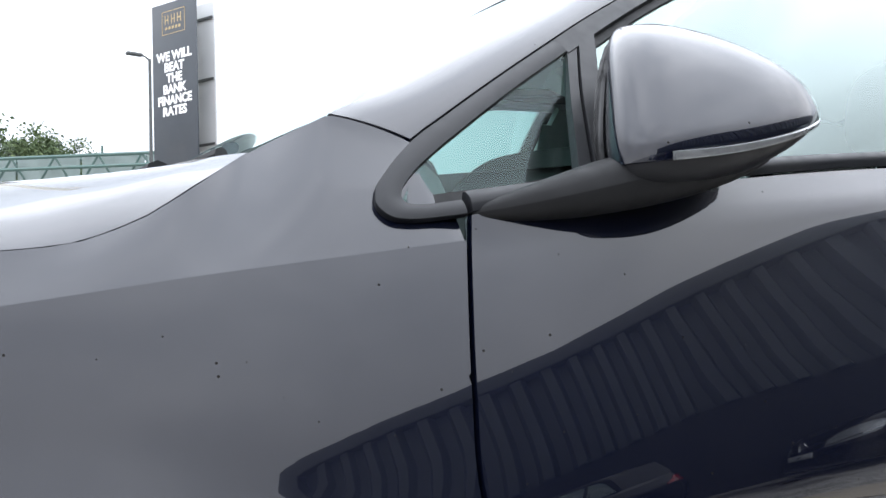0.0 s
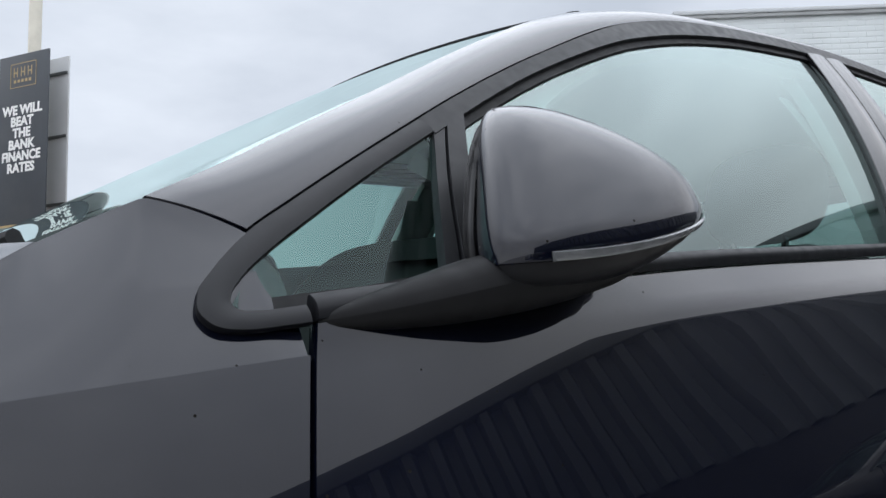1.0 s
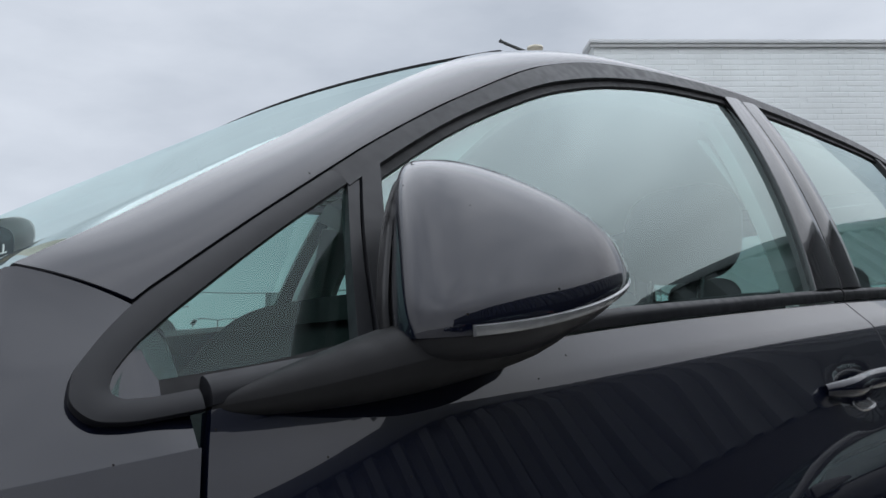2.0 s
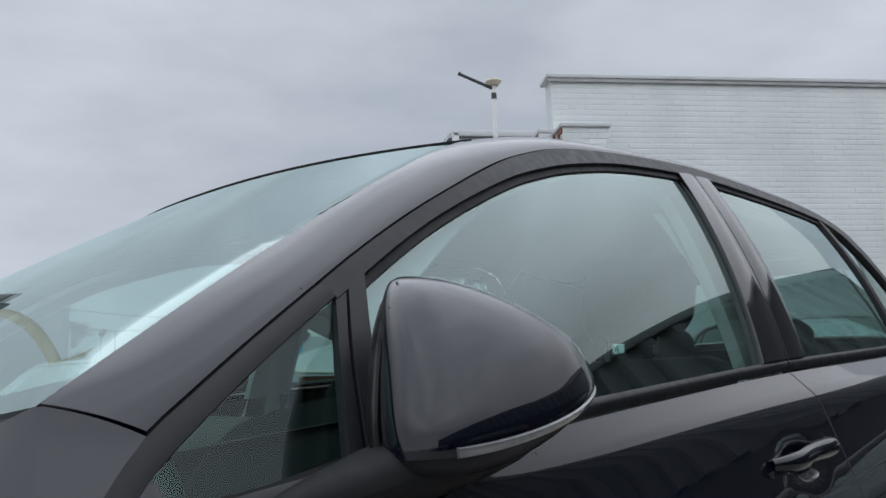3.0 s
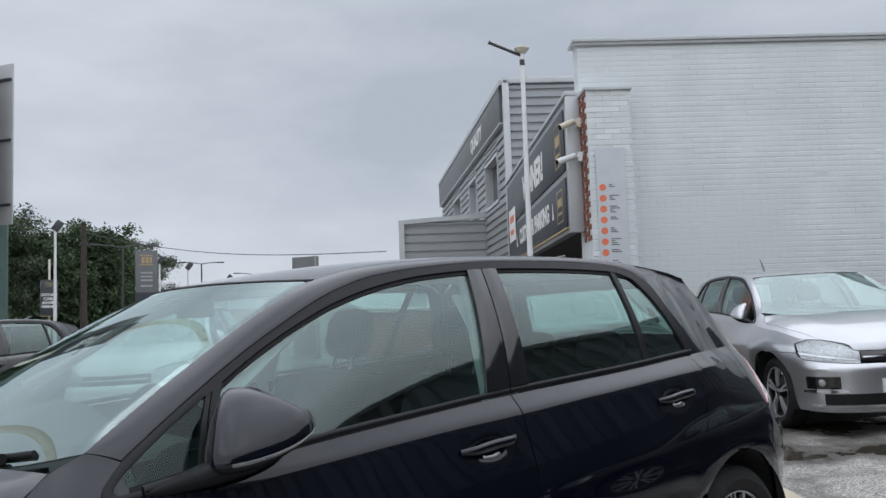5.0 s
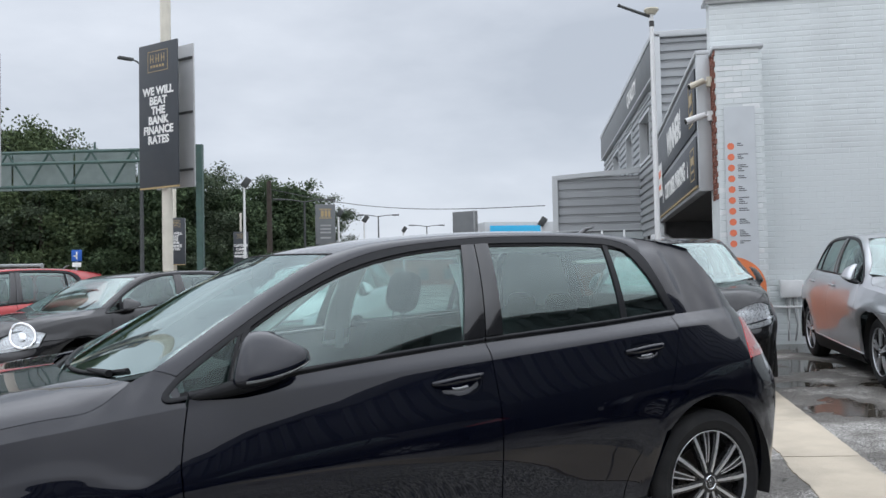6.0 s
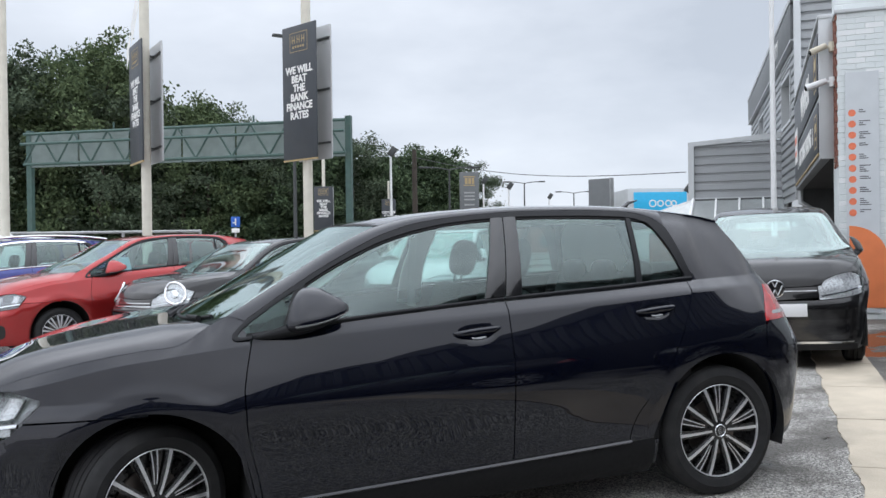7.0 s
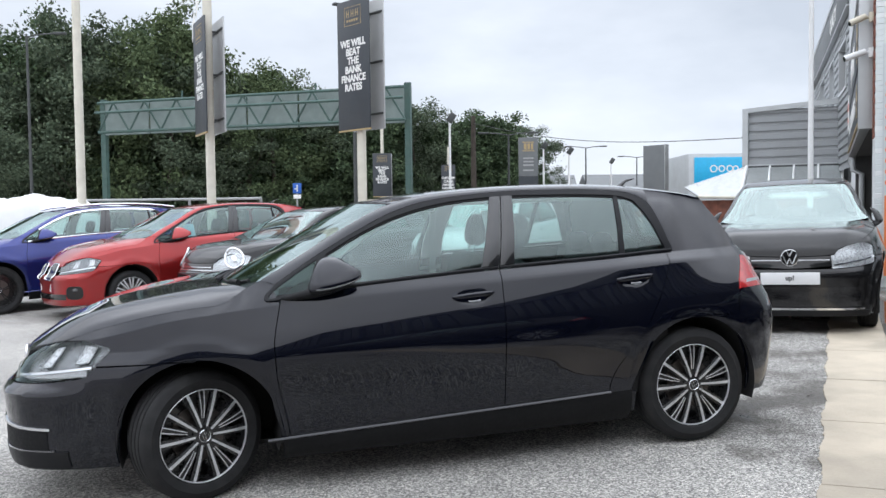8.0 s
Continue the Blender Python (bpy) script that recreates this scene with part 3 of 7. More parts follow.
def build_car(name, label, at, paint, warp=None, wheel=(.316, .205, "fan"), steer=0.0, rear_glass=None, full=True, front="none", mirrors=None, roof_paint=None, face=M_ALLOY, hubs=(.80, .80), group="", arch_trim=None, chrome_frame=False):
    car = thing(name, label, "car", at, group)
    W = warp or (lambda p: np.asarray(p, float))
    core = W(CORE[None])[0]
    roof_paint = roof_paint or paint
    rear_glass = rear_glass or M_GLASS
    fine = 1.0 if full else 0.6

    def k(n):
        return max(4, int(n * fine))

    def press(nm, P, m, side, lip=.010, parent=car, lb="", r=.0018):
        P = W(np.asarray(P))
        return part(nm, shell(P, core, lip, r, flip_y=side < 0), m, parent, lb)

    def lay(u, z, off=0.0):
        return body(u, z, off)
    for side in (-1, 1):
        g = .0024
        # wing below and above its crease
        x, z = field(curve_of([(.6, -.458), (.690, -.452), (.72, -.424), (.768, -.392), (.785, -.44), (.803, -.52), (.82, -.58)]), lambda q: gap_a(q) - g, (lambda v: np.where(v < 0, .695, np.where(v < ARCH_R * .999, HUB_Z + np.sqrt(np.maximum(ARCH_R ** 2 - v ** 2, 0)), .205))), lambda v: crease(v), k(70), k(28), .35)
        wing = press("wing", lay(x, z), paint, side)
        # foot of the screen pillar, shared by wing and pillar
        foot_d, foot_e = house(.384, 1.016), np.array((.318, RE_Y(.318), RE_Z(.318)))
        foot_c = np.array((.352, foot_d[1] - .372 * (foot_e[2] - foot_d[2]), foot_d[2] + .72 * (foot_e[2] - foot_d[2])))
        n_w = k(56)
        corner = BONNET_RIM[4]
        xc = np.r_[np.linspace(-.645, .27, n_w - 14), np.linspace(.278, gap_a(.918) - g, 14)]
        xs = np.r_[np.linspace(corner[0] + .004, .314, n_w - 14), np.linspace(.320, .404, 14)]
        wing_top = [(corner[0], corner[1] + .002, corner[2] - .001)] + [(p[0], p[1] + .006, p[2] - .001) for p in BONNET_RIM[5:]] + [(.318, .788, 1.0415)]
        top_y, top_z = (curve_of([(p[0], p[q]) for p in wing_top])(xs) for q in (1, 2))
        for i, xv in enumerate(xs):
            if xv > .318:
                q = max(0.0, 1 - (xv - .318) / .066)
                p = (1 - q) ** 2 * foot_d + 2 * q * (1 - q) * foot_c + q * q * foot_e
                top_y[i], top_z[i] = p[1], p[2] - .0016 - max(0.0, xv - .384) * .9
        c = lay(xc, np.where(xc < -.46, np.maximum(crease(xc), LAMP_TOP(np.minimum(xc, -.46)) + .003), crease(xc)))
        w = np.linspace(0, 1, k(22))[None, :]
        ctrl_y = c[:, 1] - .42 * (c[:, 1] - top_y)
        ctrl_z = c[:, 2] + .46 * (top_z - c[:, 2])
        by = (1 - w) ** 2 * c[:, 1:2] + 2 * w * (1 - w) * ctrl_y[:, None] + w * w * top_y[:, None]
        bz = (1 - w) ** 2 * c[:, 2:3] + 2 * w * (1 - w) * ctrl_z[:, None] + w * w * top_z[:, None]
        bx = c[:, 0:1] * (1 - w) + xs[:, None] * w
        tuck = np.clip((bx - .235) / .08, 0, 1) * np.clip((bz - .942) / .03, 0, 1)
        tuck = tuck * tuck * (3 - 2 * tuck) * (1 - w ** 4)
        by = by - tuck * np.maximum(by - (house(bx, bz)[..., 1] - .002), 0)
        press("wing_top", np.stack([bx, by, bz], -1), paint, side, lip=.006, r=.0003, parent=wing)
        # doors
        low = (lambda v: .2825 + .034 * (np.asarray(v, float) - .3))
        x, z = field(lambda q: gap_a(q) + g, lambda q: gap_b(q) - g, low, lambda v: belt(v) - .001, k(60), k(44), .3)
        door = press("front_door", lay(x, z), paint, side)
        x, z = field(lambda q: gap_b(q) + g, lambda q: gap_c(q) - g, low, lambda v: belt(v) - .001, k(56), k(44), .3)
        door_r = press("rear_door", lay(x, z), paint, side)
        # rear quarter
        x, z = field(lambda q: gap_c(q) + g, lambda q: curve_of([(.2, 2.925), (.70, 2.922), (.83, 2.944), (.98, 3.075), (1.05, 3.15), (1.1, 3.19)])(q),
                     lambda v: np.where(v < HUB_R - ARCH_R * .999, HUB_Z + .002, np.where(v < HUB_R, HUB_Z + np.sqrt(np.maximum(ARCH_R ** 2 - (v - HUB_R) ** 2, 0)), .697)), lambda v: belt(v) - .0005, k(90), k(40), .35)
        press("rear_quarter", lay(x, z), paint, side, r=.0006)
        x, z = field(lambda q: gap_c(q) + g, const(HUB_R - ARCH_R), const(.205), const(HUB_Z + .001), 10, 10, 0)
        press("quarter_foot", lay(x, z), paint, side, r=.0003)
        # sill
        x, z = field(lambda q: const(.385)(q), lambda q: const(2.235)(q), const(.165), lambda v: .270 + .034 * (np.asarray(v, float) - .3), k(40), 10, .2)
        zz = np.linspace(0, 1, 10)[None, :]
        press("sill", lay(x, z, .010 * np.sin(np.pi * np.clip(zz * 1.02, 0, 1)) ** .6), M_SEAL, side, r=.004)
        xq, zq = field(const(.31), const(2.11), lambda v: .271 + .034 * (np.asarray(v, float) - .3), lambda v: .279 + .034 * (np.asarray(v, float) - .3), 40, 5, 0)
        press("sill_ledge", lay(xq, zq, np.linspace(.011, .001, 5)[None, :] + 0 * xq), paint, side, lip=.006)
        # bumpers
        seam = curve_of([(U_NOSE - .1, .595), (u_of(-.835), .599), (-.768, .613), (-.657, .623), (-.50, .644), (-.452, .687), (.1, .690)])
        x, z = field(const(U_NOSE), const(-.002), lambda v: np.where(v < -ARCH_R * .999, .205, HUB_Z + np.sqrt(np.maximum(ARCH_R ** 2 - v ** 2, 0))), seam, k(80), k(26), .2)
        bump = press("front_bumper", lay(x, z), paint, side)
        x, z = field(const(HUB_R + .002), const(U_TAIL), lambda v: np.where(v > HUB_R + ARCH_R * .999, .225, HUB_Z + np.sqrt(np.maximum(ARCH_R ** 2 - (v - HUB_R) ** 2, 0))),
                     curve_of([(2.5, .694), (2.925, .694), (2.94, .80), (2.98, .826), (U_TAIL, .826)]), k(80), k(26), .2)
        press("rear_bumper", lay(x, z), paint, side)
        # lamps
        x, z = field(const(u_of(-.835)), curve_of([(.6, -.505), (.647, -.502), (.716, -.430), (.768, -.397), (.785, -.444), (.803, -.524)]), curve_of([(u_of(-.835), .603), (-.768, .617), (-.657, .627), (-.50, .647), (-.43, .716), (-.395, .765)]), LAMP_TOP, 30, 14, .2)
        lamp = press("headlight", lay(x, z, .001), M_LENS, side, lip=.0)
        press("lamp_bowl", lay(x, z, -.055 if full else -.014), M_LAMPDARK if full or front == "twin" else M_LAMPBOWL, side, lip=.0, parent=lamp)
        xx, zz2 = field(const(u_of(-.83)), const(-.475), lambda v: .632 + (v - u_of(-.80)) * .10, lambda v: .643 + (v - u_of(-.80)) * .10, 24, 3, 0)
        press("light_bar", lay(xx, zz2, -.010), M_CHROME, side, lip=.012, parent=lamp)
        if full:
            xx, zz2 = field(const(u_of(-.80)), const(-.50), lambda v: .622 + (v - u_of(-.80)) * .055, lambda v: .630 + (v - u_of(-.80)) * .10, 24, 4, 0)
            press("indicator_strip", lay(xx, zz2, -.020), M_GREYLENS, side, lip=.01, parent=lamp)
        for u0, u1, lean_ in ((-.60, -.525, .05), (-.83, -.755, .055)):
            xx, zz2 = field(lambda q: u0 + lean_ * (q - .66) / .1, lambda q: u1 + lean_ * (q - .66) / .1, lambda v: .660 + (v - u_of(-.80)) * .10, lambda v: LAMP_TOP(v) - .026, 10, 10, 0)
            press("reflector", lay(xx, zz2, (-.034 if full else -.011) + (.012 if full else .006) * np.sin(np.linspace(0, math.pi, 10))[:, None]), M_LAMPBOWL, side, lip=.01 if full else .002, parent=lamp)
        x, z = field(lambda q: curve_of([(.8, 2.940), (.83, 2.948), (.98, 3.078), (1.05, 3.153), (1.1, 3.193)])(q), const(u_of(3.27)), const(.829), lambda v: 1.002 - .05 * np.clip(v - 3.1, 0, 1), 22, 12, .2)
        tail = press("tail_light", lay(x, z, .002 * np.ones_like(x)), M_REDLENS, side, lip=.03)
        press("lamp_band", lay(x[4:-4, 2:4], z[4:-4, 2:4], .0035), M_GREYLENS, side, lip=.0, parent=tail)
        x, z = field(lambda q: curve_of([(.98, 3.078), (1.05, 3.153), (1.1, 3.193)])(q), const(u_of(3.26)), lambda v: 1.004 - .05 * np.clip(v - 3.1, 0, 1), const(1.054), 16, 6, .2)
        press("lamp_cover", lay(x, z, -.001 + 0 * x), paint, side, lip=.02)
        x, z = field(const(2.97), const(u_of(3.29)), const(.70), const(1.05), 16, 8, 0)
        press("lamp_well", lay(x, z, -.028 + 0 * x), paint, side, lip=.0)
        # glasshouse: black frames, panes, pillars
        ip, op = np.array(edge_in), np.array(edge_out)
        G = lane(op, ip, k(90), 5)
        press("window_frame", house(G[..., 0], G[..., 1], .003 + 0 * G[..., 0]), M_CHROME if chrome_frame else M_TRIM, side, lip=.012)
        if full:
            G = lane([(p[0], p[1] - .001) for p in edge_in], [(p[0], p[1] - .011) for p in edge_in], 90, 3)
            press("glass_seal", house(G[..., 0], G[..., 1], -.003 + 0 * G[..., 0]), M_SEAL, side, lip=.006)
        tip_o = [(.59, 1.1365), (.50, 1.085), (.425, 1.0405), (.384, 1.0155), (.350, .988), (.333, .970), (.329, .958), (.334, .949), (.344, .9445), (.360, .9435), (.404, .947)]
        tip_i = [(.600, 1.124), (.512, 1.074), (.438, 1.029), (.400, 1.005), (.369, .983), (.355, .969), (.352, .962), (.355, .9575), (.361, .956), (.372, .956), (.404, .959)]
        G = lane(tip_o, tip_i, k(60), 7)
        bulge = .0025 + .0015 * np.sin(np.linspace(0, 1, 7) * math.pi)[None, :]
        press("quarter_frame", house(G[..., 0], G[..., 1], bulge + 0 * G[..., 0]), M_TRIM, side, lip=.006)
        if full:
            line = [(.350, .988), (.384, 1.0155), (.425, 1.0405), (.50, 1.085)] + edge_out[:-1]
            G = lane([(p[0] + .004, p[1] - .008) for p in line], [(p[0] - .006, p[1] + .014) for p in line], 90, 3)
            press("pillar_seal", house(G[..., 0], G[..., 1], -.004 + 0 * G[..., 0]), M_SEAL, side, lip=.004)
        G = lane([(.352, .958), (.40, .957), (.45, .964), (.54, .978)], [(.352, .960), (.389, .999), (.480, 1.056), (.606, 1.128)], 24, 10)
        steep = np.linspace(0, .022, 24)[:, None] * np.linspace(-.9, .1, 10)[None, :]
        press("quarter_pane", house(G[..., 0], G[..., 1], -.003 + steep), M_QUARTER, side, lip=.0)
        if full:
            G = lane([(.352, .958), (.40, .957), (.45, .964), (.54, .978)], [(.356, .966), (.412, .972), (.455, .976), (.545, .990)], 24, 4)
            press("glass_border", house(G[..., 0], G[..., 1], -.006 + 0 * G[..., 0]), M_SEAL, side, lip=.0)
            G = lane([(.40, .95), (.46, .95), (.54, .95), (.66, .95)], [(.40, .965), (.45, 1.012), (.53, 1.058), (.66, 1.075)], 20, 8)
            press("dash_end", house(G[..., 0], G[..., 1], -.085 + 0 * G[..., 0]), M_CABIN, side, lip=.03)
        G = lane([(.530, .972), (.566, 1.055), (.600, 1.124)], [(.545, .972), (.583, 1.068), (.6235, 1.145)], 14, 4)
        press("quarter_bar", house(G[..., 0], G[..., 1], .002 + 0 * G[..., 0]), M_TRIM, side)
        G = lane([(.5485, .970), (.5865, 1.068), (.627, 1.1475)], [(.578, .970), (.610, 1.07), (.652, 1.157)], 14, 4)
        press("door_frame_post", house(G[..., 0], G[..., 1], .003 + 0 * G[..., 0]), M_TRIM, side)
        xb = np.linspace(.41, 1.540, k(40))
        G = lane(np.stack([xb, belt(xb) + .001], -1), np.stack([xb, belt(xb) + .019], -1), k(50), 5)
        rnd = .006 * np.sin(np.linspace(.1, .9, 5) * math.pi)[None, :]
        press("belt_trim", house(G[..., 0], G[..., 1], rnd + 0 * G[..., 0]), M_CHROME if chrome_frame else M_TRIM, side, parent=door)
        xb = np.linspace(1.548, 2.572, k(40))
        G = lane(np.stack([xb, belt(xb) + .001], -1), np.stack([xb, belt(xb) + .019], -1), k(50), 5)
        press("belt_trim", house(G[..., 0], G[..., 1], rnd + 0 * G[..., 0]), M_CHROME if chrome_frame else M_TRIM, side, parent=door_r)

        def slope(b, t):
            return curve_of([(b[1], b[0]), (t[1], t[0])])
        x, z = field(slope((.583, .995), (.652, 1.157)), slope((1.447, 1.030), (1.560, 1.398)), lambda v: belt(v) + .017, lambda v: IN_Z(v) - .004, k(30), k(20), .2)
        press("door_pane", house(x, z, -.006 + 0 * x), M_GLASS, side, lip=.0, parent=door)
        x, z = field(slope((1.447, 1.030), (1.560, 1.398)), slope((1.543, 1.022), (1.622, 1.405)), lambda v: belt(v) + .019, lambda v: IN_Z(v) - .001, 8, 24, .1)
        press("pillar_cover", house(x, z, .004 + .003 * np.sin(np.linspace(0, 1, 8) * math.pi)[:, None] + 0 * x), M_GLOSSTRIM, side, parent=door)
        x, z = field(slope((1.548, 1.022), (1.627, 1.405)), slope((1.630, 1.043), (1.690, 1.402)), lambda v: belt(v) + .019, lambda v: IN_Z(v) - .001, 8, 24, .1)
        press("pillar_cover", house(x, z, .004 + .003 * np.sin(np.linspace(0, 1, 8) * math.pi)[:, None] + 0 * x), M_GLOSSTRIM, side, parent=door_r)
        x, z = field(slope((1.630, 1.043), (1.690, 1.402)), slope((2.247, 1.063), (2.297, 1.38)), lambda v: belt(v) + .017, lambda v: IN_Z(v) - .004, k(24), k(20), .2)
        press("door_pane", house(x, z, -.006 + 0 * x), rear_glass, side, lip=.0, parent=door_r)
        x, z = field(slope((2.247, 1.063), (2.297, 1.38)), slope((2.279, 1.066), (2.323, 1.377)), lambda v: belt(v) + .019, lambda v: IN_Z(v) - .001, 4, 20, .1)
        press("pane_bar", house(x, z, .001 + 0 * x), M_TRIM, side, parent=door_r)
        G = lane([(2.281, 1.066), (2.29, 1.15), (2.305, 1.26), (2.324, 1.374)], [(2.532, 1.072), (2.518, 1.13), (2.472, 1.25), (2.398, 1.357)], 20, 14)
        press("door_pane", house(G[..., 0], G[..., 1], -.006 + 0 * G[..., 0]), rear_glass, side, lip=.0, parent=door_r)
        G = lane([(2.41, 1.383), (2.455, 1.362), (2.505, 1.325), (2.54, 1.23), (2.568, 1.12), (2.582, 1.07), (2.574, 1.052)], [(2.36, 1.364), (2.405, 1.350), (2.440, 1.308), (2.488, 1.215), (2.522, 1.115), (2.536, 1.078), (2.530, 1.068)], k(40), 5)
        press("quarter_frame", house(G[..., 0], G[..., 1], .003 + 0 * G[..., 0]), M_TRIM, side)
        # pillars and roof sides in paint
        ex = np.r_[np.linspace(.318, 1.013, k(40)), np.linspace(1.03, 2.52, k(50))]
        dx = np.interp(ex, [.318, 1.013, 2.52], [.384, 1.0, 2.505])
        o_line = np.array([(.352, .990), (.384, 1.0155), (.425, 1.0405), (.50, 1.085)] + edge_out + [(2.46, 1.362), (2.508, 1.326)])
        dz = curve_of([tuple(p) for p in o_line])(dx) + .003
        D = house(dx, dz)
        E = np.stack([ex, RE_Y(ex), RE_Z(ex)], -1)
        C = D + np.stack([0 * ex, -.60 * .62 * np.maximum(E[:, 2] - D[:, 2], .004), .72 * np.maximum(E[:, 2] - D[:, 2], .004)], -1)
        C[:, 2] = np.minimum(C[:, 2], E[:, 2] - .002)
        C[:, 0] = .5 * (D[:, 0] + E[:, 0])
        w = np.linspace(0, 1, k(16))[None, :, None]
        press("roof_pillar", (1 - w) ** 2 * D[:, None] + 2 * w * (1 - w) * C[:, None] + w * w * E[:, None], paint, side, lip=.008)
        d_o = [(2.523, 1.4035), (2.512, 1.365), (2.508, 1.326), (2.54, 1.235), (2.570, 1.12), (2.585, 1.075), (2.578, 1.0525)]
        d_e = [(2.895, 1.3450), (2.908, 1.330), (2.935, 1.295), (2.983, 1.235), (3.050, 1.135), (3.090, 1.075), (3.100, 1.0545)]
        G = lane(d_o, d_e, k(40), k(30))
        Q = house(G[..., 0], G[..., 1])
        down = np.linspace(0, 1, k(40))[:, None, None]
        wq = np.clip(1 - down[..., 0] / .50, 0, 1) ** 2.0
        Q[..., 1] = Q[..., 1] * (1 - wq) + RE_Y(G[..., 0]) * wq
        foot = body(G[-1, :, 0] + np.linspace(0, 1, k(30)) ** 2 * .05, G[-1, :, 1]) - Q[-1]
        Q = Q + foot[None] * down ** 2 * (3 - 2 * down)
        press("rear_pillar", Q, paint, side, lip=.008, r=.0006)
        tail_edge = Q[:, -1]
        press("rear_pillar_lining", Q[3:, 2:-2] * (1, .965, 1) - (0, 0, .008), M_LINER, side, lip=.0)
        # inside of the doors
        x, z = field(const(.45), const(2.50), const(.30), lambda v: belt(v) - .012, k(30), 8, 0)
        press("door_card", lay(x, z, -.075 + 0 * x), M_CABIN, side, lip=.0)
        G = lane([(.60, 1.125), (.72, 1.18), (1.03, 1.345), (1.4, 1.405), (2.3, 1.40)], [(.64, 1.10), (.75, 1.165), (1.05, 1.325), (1.4, 1.390), (2.3, 1.385)], 30, 3)
        press("pillar_lining", house(G[..., 0], G[..., 1], -.03 + 0 * G[..., 0]), M_PILLARTRIM, side, lip=.02)
        G = lane([(1.475, .95), (1.50, 1.15), (1.575, 1.40)], [(1.62, .95), (1.63, 1.15), (1.69, 1.40)], 12, 5)
        press("pillar_lining", house(G[..., 0], G[..., 1], -.045 + 0 * G[..., 0]), M_PILLARTRIM, side, lip=.02)
        belt_pts = [house(1.545 + .02 * t, 1.36 - .42 * t, -.075) for t in np.linspace(0, 1, 10)]
        bp = W(np.array(belt_pts))
        if side < 0:
            bp = bp * (1, -1, 1)
        part("seat_belt", tube(bp, .022, 8, flat=.12), M_PILLARTRIM, car)
        # door pulls
        for cx, cz, dd in ((1.375, .905, door), (2.29, .934, door_r)):
            t = np.linspace(-1, 1, 17)
            base = body(cx + .108 * t, cz + .006 * t, .002 + .030 * (1 - np.abs(t) ** 3.5))
            bp = W(base)
            if side < 0:
                bp = bp * (1, -1, 1)
            part("door_handle", tube(bp, .0115 * (1 - .45 * np.abs(t) ** 4), 12, flat=1.25), paint, dd)
            if full:
                # pale ellipse paints in the bright reflection of the cup below the handle
                rr, aa = np.linspace(.05, 1, 5)[:, None], np.linspace(0, 2 * math.pi, 25)[None, :]
                press("grip_glint", body(cx + .005 + .034 * rr * np.cos(aa), cz - .030 + .0085 * rr * np.sin(aa), .0015 + 0 * rr * aa), M_CUP, side, lip=.004, parent=dd)
        # wheels, arches
        for hx, st, ww in ((0.0, steer, hubs[0]), (HUB_R, 0.0, hubs[1])):
            hub = W(np.array([[hx + ((-.004 if hx > 1 else -.022) if front == "golf" else 0), side * ww, .316]]))[0]
            hub[2] = wheel[0]
            build_wheel(car, hub - np.array([0, side * -.0, 0]), wheel[0], wheel[1], side, st, M_RIMDARK, face, wheel[2])
            a = np.linspace(-.32, math.pi + .32, 30)
            ring = np.stack([hx + (ARCH_R + .006) * np.cos(a), 0 * a, HUB_Z + (ARCH_R + .006) * np.sin(a)], -1)
            inner = np.stack([ring + (0, .40, 0), ring + (0, .62, 0), ring + (0, .845, 0)], 1)
            press("arch_liner", inner, M_DARKSTEEL, side, lip=.0)
            disc = np.stack([np.stack([hx + (ARCH_R + .006) * q * np.cos(a), .41 + 0 * a, HUB_Z + (ARCH_R + .006) * q * np.sin(a)], -1) for q in (.02, .5, 1.0)], 1)
            press("arch_back", disc, M_DARKSTEEL, side, lip=.0)
            if arch_trim:
                rr = np.array([.0, .018, .036])
                ring2 = np.stack([body(np.clip(hx + (ARCH_R + q - .004) * np.cos(a), U_NOSE, U_TAIL), np.maximum(HUB_Z + (ARCH_R + q - .004) * np.sin(a), .2), .012) for q in rr], 1)
                press("arch_trim", ring2, arch_trim, side)
        # mirror
        mir = new("mirror")
        mir.parent = car
        x0, z0, yb = .686, 1.050, .842
        hl, hh, dep = .113, .092, .066

        def dome(w0, w1, nw, e0=-1.0, e1=1.0, ne=34, off=0.0):
            """The folded housing: long way along the door, fullest low down, narrowing to its tip."""
            wv = np.linspace(w0, w1, nw)[None, :]
            et = np.sin(np.linspace(e0, e1, ne) * math.pi / 2)[:, None]
            s_ = (et + 1) / 2
            lean = np.where(wv > -.30, (wv + .30) / 1.30, (wv + .30) / .70)
            half = np.maximum(1 - np.abs(lean) ** 2.6, 0) ** (1 / 2.3)
            end = np.maximum(1 - np.abs(wv) ** 3.4, 0) ** (1 / 2.4)
            shrink = 1 - .74 * s_ ** 2.5 - .04 * (1 - s_) ** 3
            zz = z0 + (hh + off) * wv * shrink + .002 * s_ ** 2
            bow = np.maximum(1 - np.abs(et) ** 2.7, 0) ** .55
            out = (dep + off) * half * bow
            xx = x0 + (hl + off) * et * (.76 + .24 * end) - .85 * out * (1 - s_) ** .8 + .42 * (zz - z0) * (1 - s_)
            yy = yb + .034 * s_ + out - .42 * (zz - z0)
            return np.stack([xx, yy, zz], -1)
        press("cap", dome(-.74, .999, 30), paint, side, lip=.006, parent=mir)
        press("indicator", dome(-.735, -.66, 6, -.35, .93, 34, .0018), M_CUP, side, lip=.005, parent=mir)
        press("lower_shell", dome(-.999, -.75, 12, off=-.0012), M_TRIM, side, lip=.006, parent=mir)
        back = dome(-.9, .9, 9, -.9, .9, 11)
        back[..., 1] = yb + .004 + .05 * (back[..., 0] - x0 + hl) / (2 * hl) - .42 * (back[..., 2] - z0)
